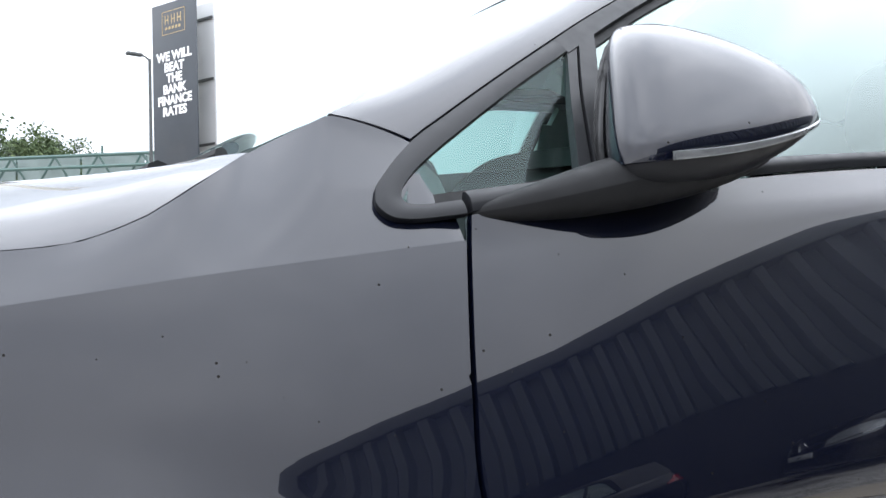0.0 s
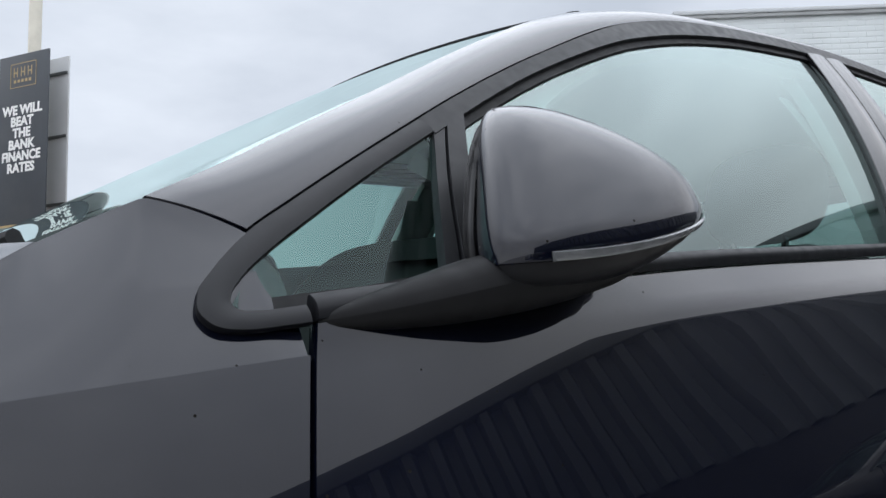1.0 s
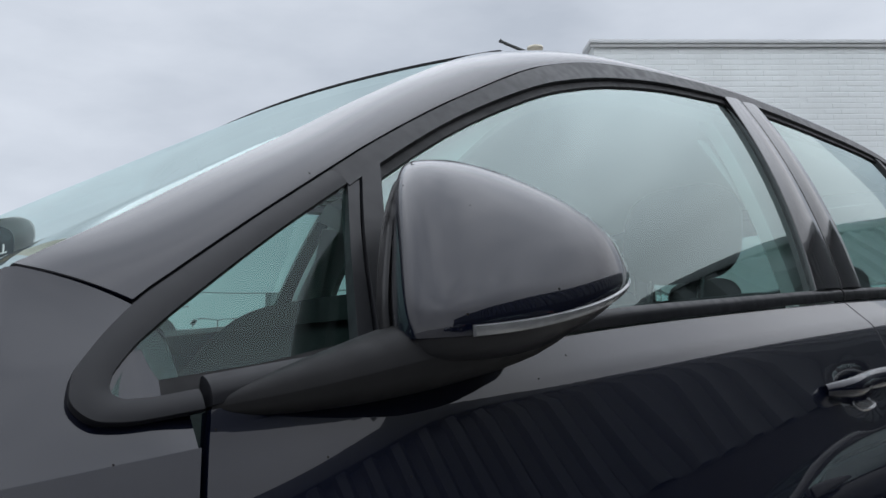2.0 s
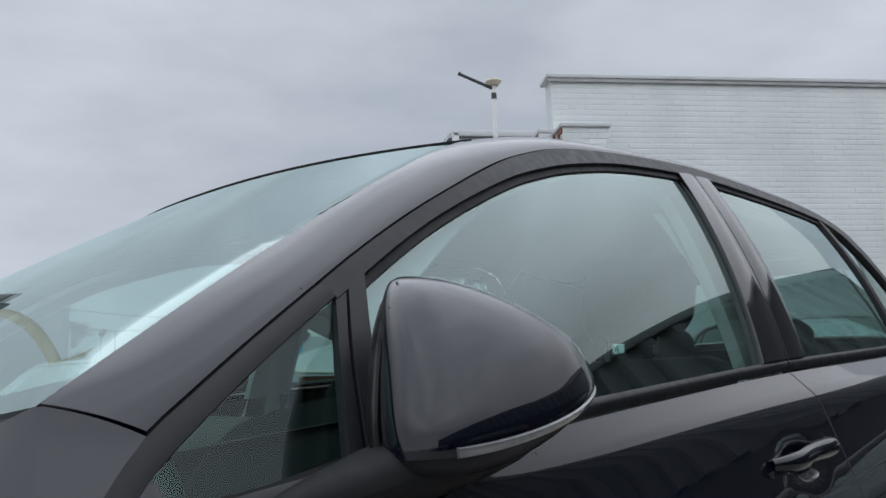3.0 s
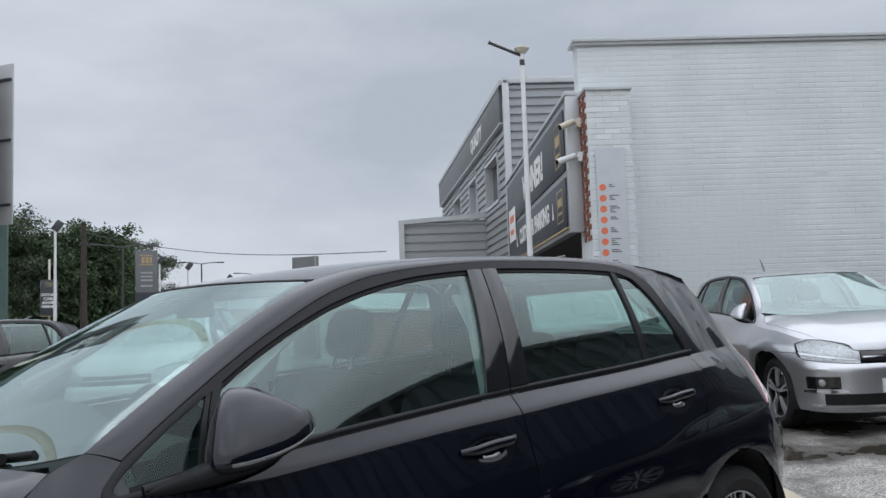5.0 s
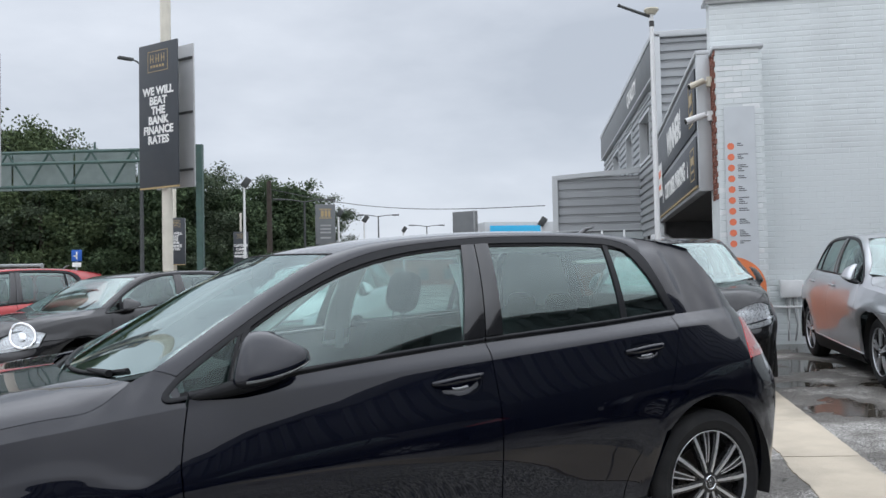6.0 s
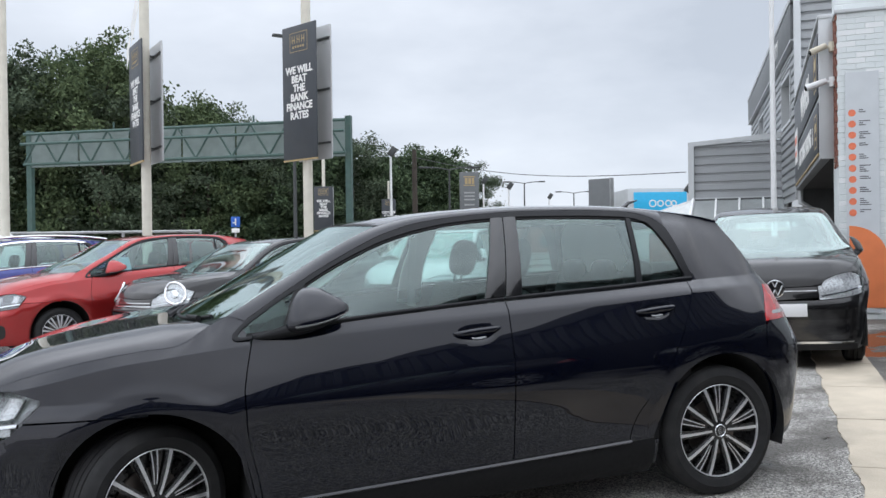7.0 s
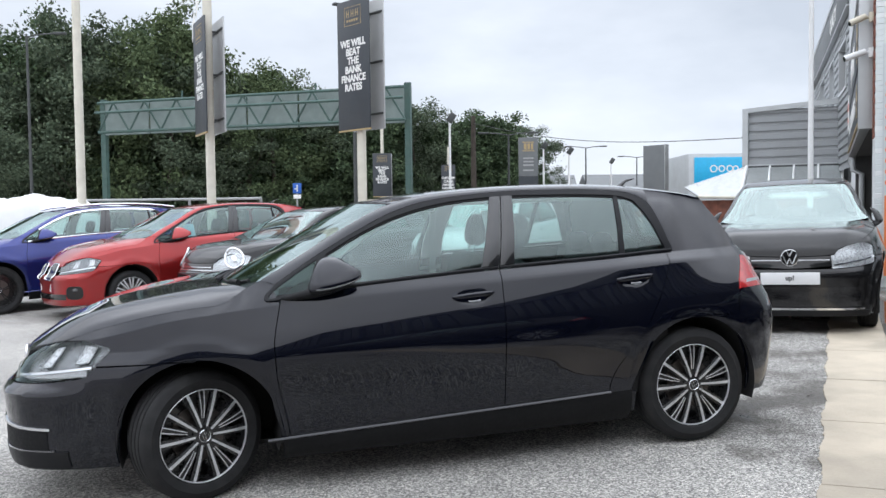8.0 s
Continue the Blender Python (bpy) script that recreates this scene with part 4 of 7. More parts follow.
        press("mirror_glass", back, M_GLOSSTRIM, side, lip=.004, parent=mir)
        arm = [(.410, .855, .948, .004, .005), (.45, .858, .953, .015, .013), (.50, .863, .961, .027, .020), (.55, .868, .970, .036, .025), (.60, .874, .978, .042, .026), (.66, .880, .986, .040, .021), (.72, .880, .996, .024, .011)]
        rows = []
        for ax, ay, az, ry, rz in arm:
            a = np.linspace(0, 2 * math.pi, 19)
            ca, sa = np.cos(a), np.sin(a)
            rows.append(np.stack([ax + 0 * a, ay + ry * np.sign(ca) * np.abs(ca) ** .8, az + rz * np.sign(sa) * np.abs(sa) ** .8], -1))
        rows = W(np.array(rows))
        t = np.linspace(0, 1, len(arm))
        q = np.linspace(0, 1, 20)
        rows = np.stack([[curve_of(list(zip(t, rows[:, j, c])))(q) for c in range(3)] for j in range(19)], 1).transpose(2, 1, 0)
        if side < 0:
            rows = rows * (1, -1, 1)
        nn = rows.shape[0]
        fs = [(i * 19 + j, i * 19 + j + 1, (i + 1) * 19 + j + 1, (i + 1) * 19 + j) for i in range(nn - 1) for j in range(18)]
        if side > 0:
            fs = [f[::-1] for f in fs]
        part("foot", (rows.reshape(-1, 3), fs), M_SEAL, mir)
    # bonnet
    t = np.linspace(0, 1, k(60))
    ex = BONNET_RIM[0][0] + (BONNET_RIM[-1][0] - BONNET_RIM[0][0]) * t
    ey, ez = (curve_of([(p[0], p[q]) for p in BONNET_RIM])(ex) for q in (1, 2))
    un = np.linspace(U_NOSE, -1.04, 40)
    lead = body(un, np.interp(un, [U_NOSE, -1.04], [.697, .707]))
    cx = np.interp(t, [0, .12, 1], [lead[0, 0], -.74, .105])
    cz = curve_of([(-.905, .697), (-.855, .745), (-.78, .795), (-.70, .843), (-.6, .888), (-.5, .920), (-.3, .958), (-.1, .982), (.12, 1.000)])(cx)
    cz[0] = lead[0, 2]
    eta = np.linspace(-1, 1, k(61))
    a = np.abs(eta)[None, :]
    crest = cz + .018 * np.clip((t - .1) / .8, 0, 1)
    q = np.clip((1 - a) / .27, 0, 1) ** .62
    rise = np.minimum(q * 1.06 - .06 * np.exp(-((a - .73) / .05) ** 2), 1.0)
    front_x = 1 - (np.interp(a[0] * ey[0], lead[:, 1], lead[:, 0]) - lead[0, 0]) / (ex[0] - lead[0, 0])
    front_z = 1 - (np.interp(a[0] * ey[0], lead[:, 1], lead[:, 2]) - lead[0, 2]) / (ez[0] - lead[0, 2])
    blend = np.clip((t - .01) / .30, 0, 1)[:, None]
    mix = (1 - a ** 2.4) * blend + front_x[None, :] * (1 - blend)
    rise = rise * blend + (front_z[None, :] * (1 - blend * 3).clip(0) + (1 - a ** 3.2) * (blend * 3).clip(0, 1)) * (1 - blend)
    P = np.stack([ex[:, None] + (cx - ex)[:, None] * mix, ey[:, None] * eta[None, :], ez[:, None] + (crest - ez)[:, None] * rise - .012 * (1 - (a / .73) ** 2).clip(0) * blend + .014 * blend * np.clip(1 - a / .73, 0, 1)], -1)
    part("bonnet", shell(W(P), core, .012), paint, car)
    # grille strip between the lamps
    x, z = field(const(U_NOSE), const(u_of(-.837)), curve_of([(U_NOSE, .604), (u_of(-.83), .62)]), curve_of([(U_NOSE, .690), (u_of(-.83), .70)]), 20, 6, 0)
    for side in (-1, 1):
        press("grille", lay(x, z, -.004 + 0 * x), M_GLOSSTRIM, side)
        x2, z2 = field(const(U_NOSE), const(u_of(-.84)), const(.648 if front != "up" else .667), const(.657 if front != "up" else .672), 20, 3, 0)
        press("grille_strip", lay(x2, z2, .003 + 0 * x2), M_CHROME, side)
        if front == "golf":
            x2, z2 = field(const(U_NOSE), const(-.70), const(.300), const(.395), 24, 6, 0)
            press("intake", lay(x2, z2, .003 + 0 * x2), M_SEAL, side)
            x2, z2 = field(const(U_NOSE), const(-.683), lambda v: .398 - .03 * (np.asarray(v) + .683), lambda v: .410 - .03 * (np.asarray(v) + .683), 24, 4, 0)
            press("intake_strip", lay(x2, z2, .009 + 0 * x2), M_CHROME, side)
            x2, z2 = field(const(U_NOSE), const(u_of(-.58)), const(.215), const(.295), 24, 6, 0)
            press("lower_lip", lay(x2, z2, .008 + 0 * x2), M_TRIM, side)
            x2, z2 = field(const(-1.0), const(-.67), const(.297), const(.303), 16, 3, 0)
            press("intake_edge", lay(x2, z2, .009 + 0 * x2), M_INDIC, side)
    # scuttle, windscreen, roof, tailgate
    v = np.linspace(-1, 1, k(49))
    a2 = np.abs(v)
    low = np.stack([.125 + .193 * a2 ** 2.2, .788 * v, .985 + .057 * a2 ** 3], -1)
    high = np.stack([.915 + .098 * a2 ** 2.2, .566 * v, 1.398 - .013 * a2 ** 2.4], -1)
    s = np.linspace(.0, 1, k(30))
    nrm = np.array([-.5, 0, .86])
    P = low[None] * (1 - s)[:, None, None] + high[None] * s[:, None, None] + (4 * s * (1 - s))[:, None, None] * .004 * nrm
    for i, sv in enumerate(s):
        for j in (0, -1):
            xx = P[i, j, 0]
            P[i, j] = (xx, math.copysign(float(RE_Y(xx)) - .004, v[j]), float(RE_Z(xx)) - .002)
    part("windscreen", shell(W(P), core, 0), M_SCREEN, car)
    Pb = P.copy()
    Pb[..., 2] -= .004
    part("screen_border", shell(W(Pb[:3]), core, 0), M_SEAL, car)
    inn = slice(int(len(v) * .10), int(len(v) * .90) + 1)
    part("scuttle", shell(W(np.stack([P[0, inn] + (-.05, 0, -.016), P[0, inn] + (-.02, 0, -.022), P[0, inn] + (.03, 0, -.012)], 0)), core, .01), M_PLASTIC, car)
    part("screen_seal", shell(W(np.stack([high + (-.002, 0, .0015), high + (.010, 0, .0045)], 0)), core, .012), M_SEAL, car)
    xs = np.linspace(0, 1, k(60))
    rx0 = high[:, 0] + .012
    eta = v
    P = np.zeros((len(xs), len(v), 3))
    for i, q in enumerate(xs):
        xr = rx0 + (np.interp(a2, [0, 1], [2.955, 2.890]) - rx0) * q
        ye, ze = RE_Y(xr), RE_Z(xr)
        cen = curve_of([(.9, 1.400), (1.1, 1.430), (1.4, 1.457), (1.8, 1.469), (2.2, 1.461), (2.6, 1.431), (2.8, 1.402), (2.96, 1.376)])(xr)
        P[i] = np.stack([xr, (ye - .001) * v, ze + (cen - ze) * (1 - a2 ** 2.6)], -1)
    part("roof", shell(W(P), core, .010), roof_paint, car)
    Pl = P.copy()
    Pl[..., 2] -= .035
    part("roof_lining", shell(W(Pl[:-6, 2:-2]), W(np.array([[1.3, 0, 3.0]]))[0], 0), M_LINER, car)
    part("aerial", tube(W(np.array([(2.62, 0, 1.425), (2.68, 0, 1.47), (2.74, 0, 1.482)])), [.02, .012, .004], 10, flat=.9), M_GLOSSTRIM, car)
    te = tail_edge[[0, k(40) // 3, 2 * k(40) // 3, -1]] - (0, .004, 0)
    low_e = [body(u_of(3.25), q, -.004) for q in (1.0, .90, .80)]
    tg = [(2.965, 1.372, *te[0]), (2.99, 1.30, *te[1]), (3.05, 1.18, *te[2]), (3.115, 1.07, *te[3]), (3.165, 1.00, *low_e[0]), (3.25, .90, *low_e[1]), (3.31, .80, *low_e[2])]
    rows = []
    for cx_, cz_, ex_, ey_, ez_ in tg:
        rows.append(np.stack([cx_ + (ex_ - cx_) * a2 ** 2.4, ey_ * v, cz_ + (ez_ - cz_) * a2 ** 2.4], -1))
    rows = np.array(rows)
    q = np.linspace(0, 1, 40)
    tt = np.linspace(0, 1, len(tg))
    P = np.stack([[curve_of(list(zip(tt, rows[:, j, c])))(q) for c in range(3)] for j in range(rows.shape[1])], 0).transpose(2, 0, 1)
    part("tailgate", shell(W(P[17:]), core, .01), paint, car)
    part("spoiler", shell(W(P[:6]), core, .01), paint, car)
    part("rear_screen", shell(W(P[5:18, 3:-3]), core, 0), rear_glass, car)
    for sl in (slice(0, 5), slice(-5, None)):
        part("tailgate_pillar", shell(W(P[5:18, sl]), core, .01), paint, car)
    round_mark(car, W(body(U_NOSE, np.array([.665])))[0] - np.array((.004, 0, 0)), .055, -90) if front in ("golf",) else None
    # floor, dash, seats, wheel
    und = np.array([[(x, y, .19) for y in np.linspace(-.60, .60, 4)] for x in np.linspace(-.55, 2.95, 8)])
    part("underbody", shell(W(und), W(np.array([[1.2, 0, 3.0]]))[0], .02), M_DARKSTEEL, car)
    fl = np.array([[(x, y, .30) for y in np.linspace(-.80, .80, 4)] for x in np.linspace(.40, 2.2, 8)])
    part("cabin_floor", shell(W(fl), W(np.array([[1.2, 0, -3.0]]))[0], .01), M_CABIN, car)
    dash = []
    for y in np.linspace(-.74, .74, 21):
        e2 = abs(y / .74) ** 2.4
        hood = .05 * math.exp(-((y - .36) / .17) ** 2)
        dash.append([(.14 + .22 * e2, y, .962), (.42, y, 1.005 - .01 * e2), (.62, y, 1.018 + hood - .01 * e2), (.70, y, .99 + hood - .01 * e2), (.70, y, .82), (.60, y, .60), (.45, y, .34)])
    part("dashboard", shell(W(np.array(dash)), W(np.array([[.2, 0, .5]]))[0], .0), M_CABIN, car)
    if full:
        wc = W(np.array([[.86, .36, .90]]))[0]
        ring = [(wc[0] + .18 * math.cos(q) * math.sin(radians(24)), wc[1] + .185 * math.sin(q), wc[2] + .18 * math.cos(q) * math.cos(radians(24))) for q in np.linspace(0, 2 * math.pi, 41)]
        part("steering_wheel", joined(tube(ring, .017, 10, caps=False), tube([(wc[0], wc[1] - .17, wc[2]), (wc[0] - .01, wc[1], wc[2]), (wc[0], wc[1] + .17, wc[2])], [.018, .04, .018], 8), tube([(wc[0] - .02, wc[1], wc[2]), (wc[0] - .22, wc[1], wc[2] - .06)], .035, 10)), M_CABIN, car)
        part("cabin_mirror", box((-.015, -.12, -.035), (.015, .12, .035), .012), M_CABIN, car).matrix_local = pose(*W(np.array([[.93, 0, 1.335]]))[0], 0, -8, 0)
    for y in (-.37, .37):
        p = W(np.array([[1.28, y, .36]]))[0]
        seat(car, pose(*p))
    p = W(np.array([[2.12, 0, .38]]))[0]
    seat(car, pose(*p), head=False, width=1.22)
    for y in (-.36, 0, .36):
        h = bmesh.new()
        bmesh.ops.create_uvsphere(h, u_segments=16, v_segments=10, radius=1.0)
        hp = W(np.array([[2.50, y, 1.075]]))[0]
        for vtx in h.verts:
            c = vtx.co
            vtx.co = Vector((c.x * .045 + hp[0], math.copysign(abs(c.y) ** .6, c.y) * .12 + hp[1], math.copysign(abs(c.z) ** .65, c.z) * .075 + hp[2]))
        part("rear_headrest", h, M_SEAT, car)
    # wipers
    if full:
        for y0_, y1_ in ((-.62, -.02), (.02, .62)):
            ys = np.linspace(y0_, y1_, 9)
            arm = np.stack([.125 + .193 * np.abs(ys / .788) ** 2.2 + .03, ys, .993 + .057 * np.abs(ys / .788) ** 3 + .012], -1)
            part("wiper", tube(W(arm), .008, 8), M_PLASTIC, car)
            pivot = arm[0] + (-.05, .06, -.01)
            part("wiper_arm", tube(W(np.array([pivot, arm[4] + (.0, 0, .012)])), [.013, .006], 8), M_PLASTIC, car)
    return car


# ---- yard ----
SLOPE = 0.0336


def ground_z(x, y=0.0):
    """The yard falls gently towards the bonnet of the black car; far off it levels out."""
    x = np.asarray(x, float)
    return 0.013 + SLOPE * (14.0 * np.tanh((x - 2.63) / 14.0))


def stand(x, y, yaw=0.0, lift=0.0):
    """A pose on the sloping yard, yaw about the upright."""
    tilt = math.atan(SLOPE * (1 - math.tanh((x - 2.63) / 14.0) ** 2))
    return Matrix.Translation((x, y, float(ground_z(x)) + lift)) @ Matrix.Rotation(-tilt, 4, "Y") @ Matrix.Rotation(radians(yaw), 4, "Z")


def tarmac():
    """Worn tarmac: pale stones in dark binder, damp dark areas and a few standing puddles."""
    m, n, l, b = shader("worn_tarmac")
    co = n.new("ShaderNodeTexCoord")

    def noise_at(scale, detail=6, rough=.55):
        t = n.new("ShaderNodeTexNoise")
        t.inputs["Scale"].default_value, t.inputs["Detail"].default_value, t.inputs["Roughness"].default_value = scale, detail, rough
        l.new(co.outputs["Object"], t.inputs["Vector"])
        return t
    chips = n.new("ShaderNodeTexVoronoi")
    chips.inputs["Scale"].default_value = 120
    l.new(co.outputs["Object"], chips.inputs["Vector"])
    sep = n.new("ShaderNodeSeparateColor")
    l.new(chips.outputs["Color"], sep.inputs[0])
    tone = ramp(n, [(0.0, (.112, .109, .103)), (.55, (.325, .316, .300)), (1.0, (.68, .66, .62))])
    l.new(sep.outputs[0], tone.inputs[0])
    big = noise_at(.55)
    patch = ramp(n, [(.35, (.74, .73, .72)), (.65, (1.16, 1.15, 1.13))])
    l.new(big.outputs[0], patch.inputs[0])
    mul = n.new("ShaderNodeMix")
    mul.data_type, mul.blend_type = "RGBA", "MULTIPLY"
    mul.inputs[0].default_value = 1
    l.new(tone.outputs[0], mul.inputs[6])
    l.new(patch.outputs[0], mul.inputs[7])
    # wet: a damp stretch by the gutter, in broken shapes
    wet = noise_at(.9, 7, .6)
    pos = n.new("ShaderNodeSeparateXYZ")
    l.new(co.outputs["Object"], pos.inputs[0])
    near = n.new("ShaderNodeMath")
    near.operation = "MULTIPLY_ADD"
    l.new(pos.outputs[0], near.inputs[0])
    near.inputs[1].default_value, near.inputs[2].default_value = .045, -.17
    lim = n.new("ShaderNodeClamp")
    l.new(near.outputs[0], lim.inputs[0])
    lim.inputs[1].default_value, lim.inputs[2].default_value = -.12, .13
    add = n.new("ShaderNodeMath")
    add.operation = "ADD"
    l.new(wet.outputs[0], add.inputs[0])
    l.new(lim.outputs[0], add.inputs[1])
    damp = ramp(n, [(.50, (0,) * 3), (.60, (.75,) * 3), (.66, (1,) * 3)])
    l.new(add.outputs[0], damp.inputs[0])
    dark = n.new("ShaderNodeMix")
    dark.data_type = "RGBA"
    l.new(damp.outputs[0], dark.inputs[0])
    l.new(mul.outputs[2], dark.inputs[6])
    dark.inputs[7].default_value = (.050, .043, .034, 1)
    l.new(dark.outputs[2], b.inputs["Base Color"])
    pool = ramp(n, [(.58, (.80,) * 3), (.645, (.42,) * 3), (.665, (.035,) * 3)])
    l.new(add.outputs[0], pool.inputs[0])
    l.new(pool.outputs[0], b.inputs["Roughness"])
    flat = ramp(n, [(.60, (1,) * 3), (.66, (0.02,) * 3)])
    l.new(add.outputs[0], flat.inputs[0])
    bp = n.new("ShaderNodeBump")
    bp.inputs["Distance"].default_value = .006
    l.new(flat.outputs[0], bp.inputs["Strength"])
    l.new(chips.outputs["Distance"], bp.inputs["Height"])
    l.new(bp.outputs[0], b.inputs["Normal"])
    return m


M_TARMAC = tarmac()
M_CONCRETE = surface("cast_concrete", (.46, .40, .315), .8, vary=.16, scale=2.5, bump=.35, bump_scale=60, dirt=.8, dirt_color=(.19, .17, .14))
M_WHITEBRICK = surface("white_painted_brick", (.655, .695, .695), .6, vary=.09, scale=1.1, bump=.22, bump_scale=26, dirt=.3, dirt_color=(.52, .53, .52))
M_WHITEWORN = surface("worn_white_paint", (.74, .76, .76), .6, vary=.06, scale=3, bump=.3, bump_scale=90, dirt=.5, dirt_color=(.42, .42, .41))
M_MORTAR = surface("painted_joint", (.63, .67, .67), .75, vary=.06, scale=5, bump=.3, bump_scale=150)
M_REDBRICK = surface("red_brick", (.20, .075, .05), .8, vary=.3, scale=9, bump=.4, bump_scale=120, dirt=.3, dirt_color=(.10, .06, .05))
M_CLAD = surface("grey_metal_cladding", (.33, .345, .355), .45, metal=.15, vary=.06, scale=1.0, dirt=.25, dirt_color=(.22, .22, .21))
M_BOARDBACK = surface("pale_sheet_back", (.44, .45, .455), .5, vary=.06, scale=2, dirt=.2, dirt_color=(.3, .3, .3))
M_CLADPALE = surface("pale_metal_trim", (.50, .52, .53), .4, metal=.15, vary=.05, scale=2, dirt=.2)
M_SIGN = surface("dark_slate_sign_board", (.040, .047, .056), .45, vary=.08, scale=3, dirt=.1)
M_SIGNGREY = surface("grey_sign_board", (.13, .14, .145), .5, vary=.08, scale=3, dirt=.1)
M_GOLD = surface("gold_lettering", (.42, .31, .15), .5, vary=.1)
M_LETTER = surface("white_lettering", (.82, .82, .80), .5, vary=.03)
M_CREAM = surface("cream_painted_steel", (.66, .63, .54), .5, vary=.06, dirt=.25, dirt_color=(.40, .36, .29))
M_WHITESTEEL = surface("white_painted_steel", (.74, .75, .75), .45, vary=.04, dirt=.2)
M_GREEN = surface("green_painted_steel", (.044, .092, .080), .5, vary=.12, scale=4, dirt=.3, dirt_color=(.12, .14, .12))
M_GREENPALE = surface("weathered_green_sheet", (.205, .255, .245), .6, vary=.12, scale=2, dirt=.4, dirt_color=(.16, .19, .17))
M_STEEL = surface("galvanised_steel", (.36, .37, .37), .5, metal=.5, vary=.1)
M_DARKGREY = surface("dark_grey_steel", (.05, .055, .055), .5, vary=.1)
# the shade below the canopy is put into this dark colour
M_CANOPYSHADE = surface("shade_toned_plaster", (.07, .07, .07), .9, vary=.1)
M_ORANGE = surface("orange_print", (.78, .22, .08), .5, vary=.05)
M_DOTS = surface("red_orange_print", (.80, .20, .10), .5, vary=.05)
M_PANEL = surface("pale_grey_print", (.56, .59, .61), .5, vary=.03)
M_INK = surface("dark_print", (.10, .10, .11), .6, vary=.05)
M_BLUESIGN = surface("sky_blue_sign", (.02, .42, .72), .4, vary=.05)
M_ROADBLUE = surface("blue_road_sign", (.02, .11, .45), .4, vary=.05)
M_CREAMCAM = surface("cream_plastic", (.62, .58, .47), .5, vary=.06, dirt=.3)
M_TARP = surface("white_plastic_sheet", (.74, .75, .75), .5, vary=.05, scale=3)
M_DARKGLASS = surface("dark_window_glass", (.02, .024, .026), .06, vary=.1, spec=.8)
M_POLYGREY = surface("dull_glazing_sheet", (.26, .28, .28), .3, vary=.12, scale=2, dirt=.4, dirt_color=(.17, .18, .17))
M_POLY = surface("ribbed_roof_sheet", (.55, .57, .56), .35, vary=.08, dirt=.3, dirt_color=(.33, .34, .32))

gx = np.r_[-3000, -600, -150, np.arange(-60, 61, 2.0), 150, 600, 3000]
gy = np.r_[-3000, -600, -150, np.arange(-40, 61, 4.0), 150, 600, 3000]
gv = [(x, y, float(ground_z(x))) for x in gx for y in gy]
gf = [(i * len(gy) + j, (i + 1) * len(gy) + j, (i + 1) * len(gy) + j + 1, i * len(gy) + j + 1) for i in range(len(gx) - 1) for j in range(len(gy) - 1)]
solid("ground", (gv, gf), M_TARMAC, "grey worn tarmac yard, damp in patches", "ground", kind="structure")

# ---- the showroom: white brick wall, signed entrance, clad block behind it ----
BUILD = Matrix.Translation((8.80, 4.96, 0.0)) @ Matrix.Rotation(radians(-38), 4, "Z")
showroom = thing("showroom_building", "car showroom with a white painted brick wall and grey cladding", "building", BUILD, kind="structure")


def corrugated(length, z0, z1, pitch=.20, depth=.06, share=.60):
    """A sheet of level ribs in the x-z plane, facing -y."""
    prof = []
    z = z0
    while z < z1 - 1e-6:
        e = min(z + pitch, z1)
        h = e - z
        prof += [(0, z), (0, z + h * share), (depth, z + h * (share + .10)), (depth, z + h * .93)]
        z = e
    prof.append((0, z1))
    v, f = [], []
    for y, zz in prof:
        v += [(0, y, zz), (length, y, zz)]
    for i in range(len(prof) - 1):
        f.append((2 * i, 2 * i + 1, 2 * i + 3, 2 * i + 2))
    return v, f


def moved(data, m):
    v, f = data
    return [tuple(m @ Vector(p)) for p in v], f


SIDE = pose(0, 0, 0, 0, 0, -90)
WALL_TOP = 5.06
# main wall: a backing with a course of bricks laid over it
wall = part("wall", box((0.012, .012, -.2), (12.0, .30, WALL_TOP)), M_MORTAR, showroom, "white painted brick wall with worn patches")
part("canopy_roof", box((-.02, .30, 4.22), (6.0, 8.0, 4.28)), M_CLAD, showroom)
part("coping", box((-.05, -.05, WALL_TOP), (12.0, .36, WALL_TOP + .055), .008), M_CLADPALE, showroom, "pale metal coping")
part("coping_face", box((-.04, -.030, WALL_TOP - .05), (12.0, -.006, WALL_TOP + .0), .003), M_STEEL, showroom)
pier = part("pier", box((.012, -.438, -.2), (.608, .012, 4.25)), M_MORTAR, showroom, "white painted pier with a red brick side")
part("pier_cap", box((-.02, -.475, 4.25), (.64, -.002, 4.30), .01), M_CLADPALE, showroom)

# canopy fascia along the side
F0, F1 = .02, 8.0
part("fascia_frame", box((-.16, F0, 2.40), (-.02, F1, 4.30), .01), M_CLAD, showroom)
part("fascia_cap", box((-.20, F0 - .06, 4.30), (.2, F1, 4.36), .008), M_CLADPALE, showroom)
part("fascia_edge", box((-.185, F0 - .05, 2.38), (.0, F0 + .06, 4.31), .006), M_CLADPALE, showroom)
part("upper_board", box((-.185, F0 + .28, 3.30), (-.163, F1 - .3, 4.18), .004), M_SIGN, showroom, "dark board with white lettering")
part("lower_board", box((-.185, F0 + .28, 2.50), (-.163, F1 - .3, 3.20), .004), M_SIGN, showroom, "dark board with white lettering")
part("gold_rule", box((-.19, F0 + .28, 2.46), (-.163, F1 - .3, 2.49)), M_GOLD, showroom)
word("WINNER!", .62, M_LETTER, showroom, pose(-.188, 3.6, 3.72, 0, 0, -90))
word("CUSTOMER PARKING", .40, M_LETTER, showroom, pose(-.188, 3.75, 2.86, 0, 0, -90))
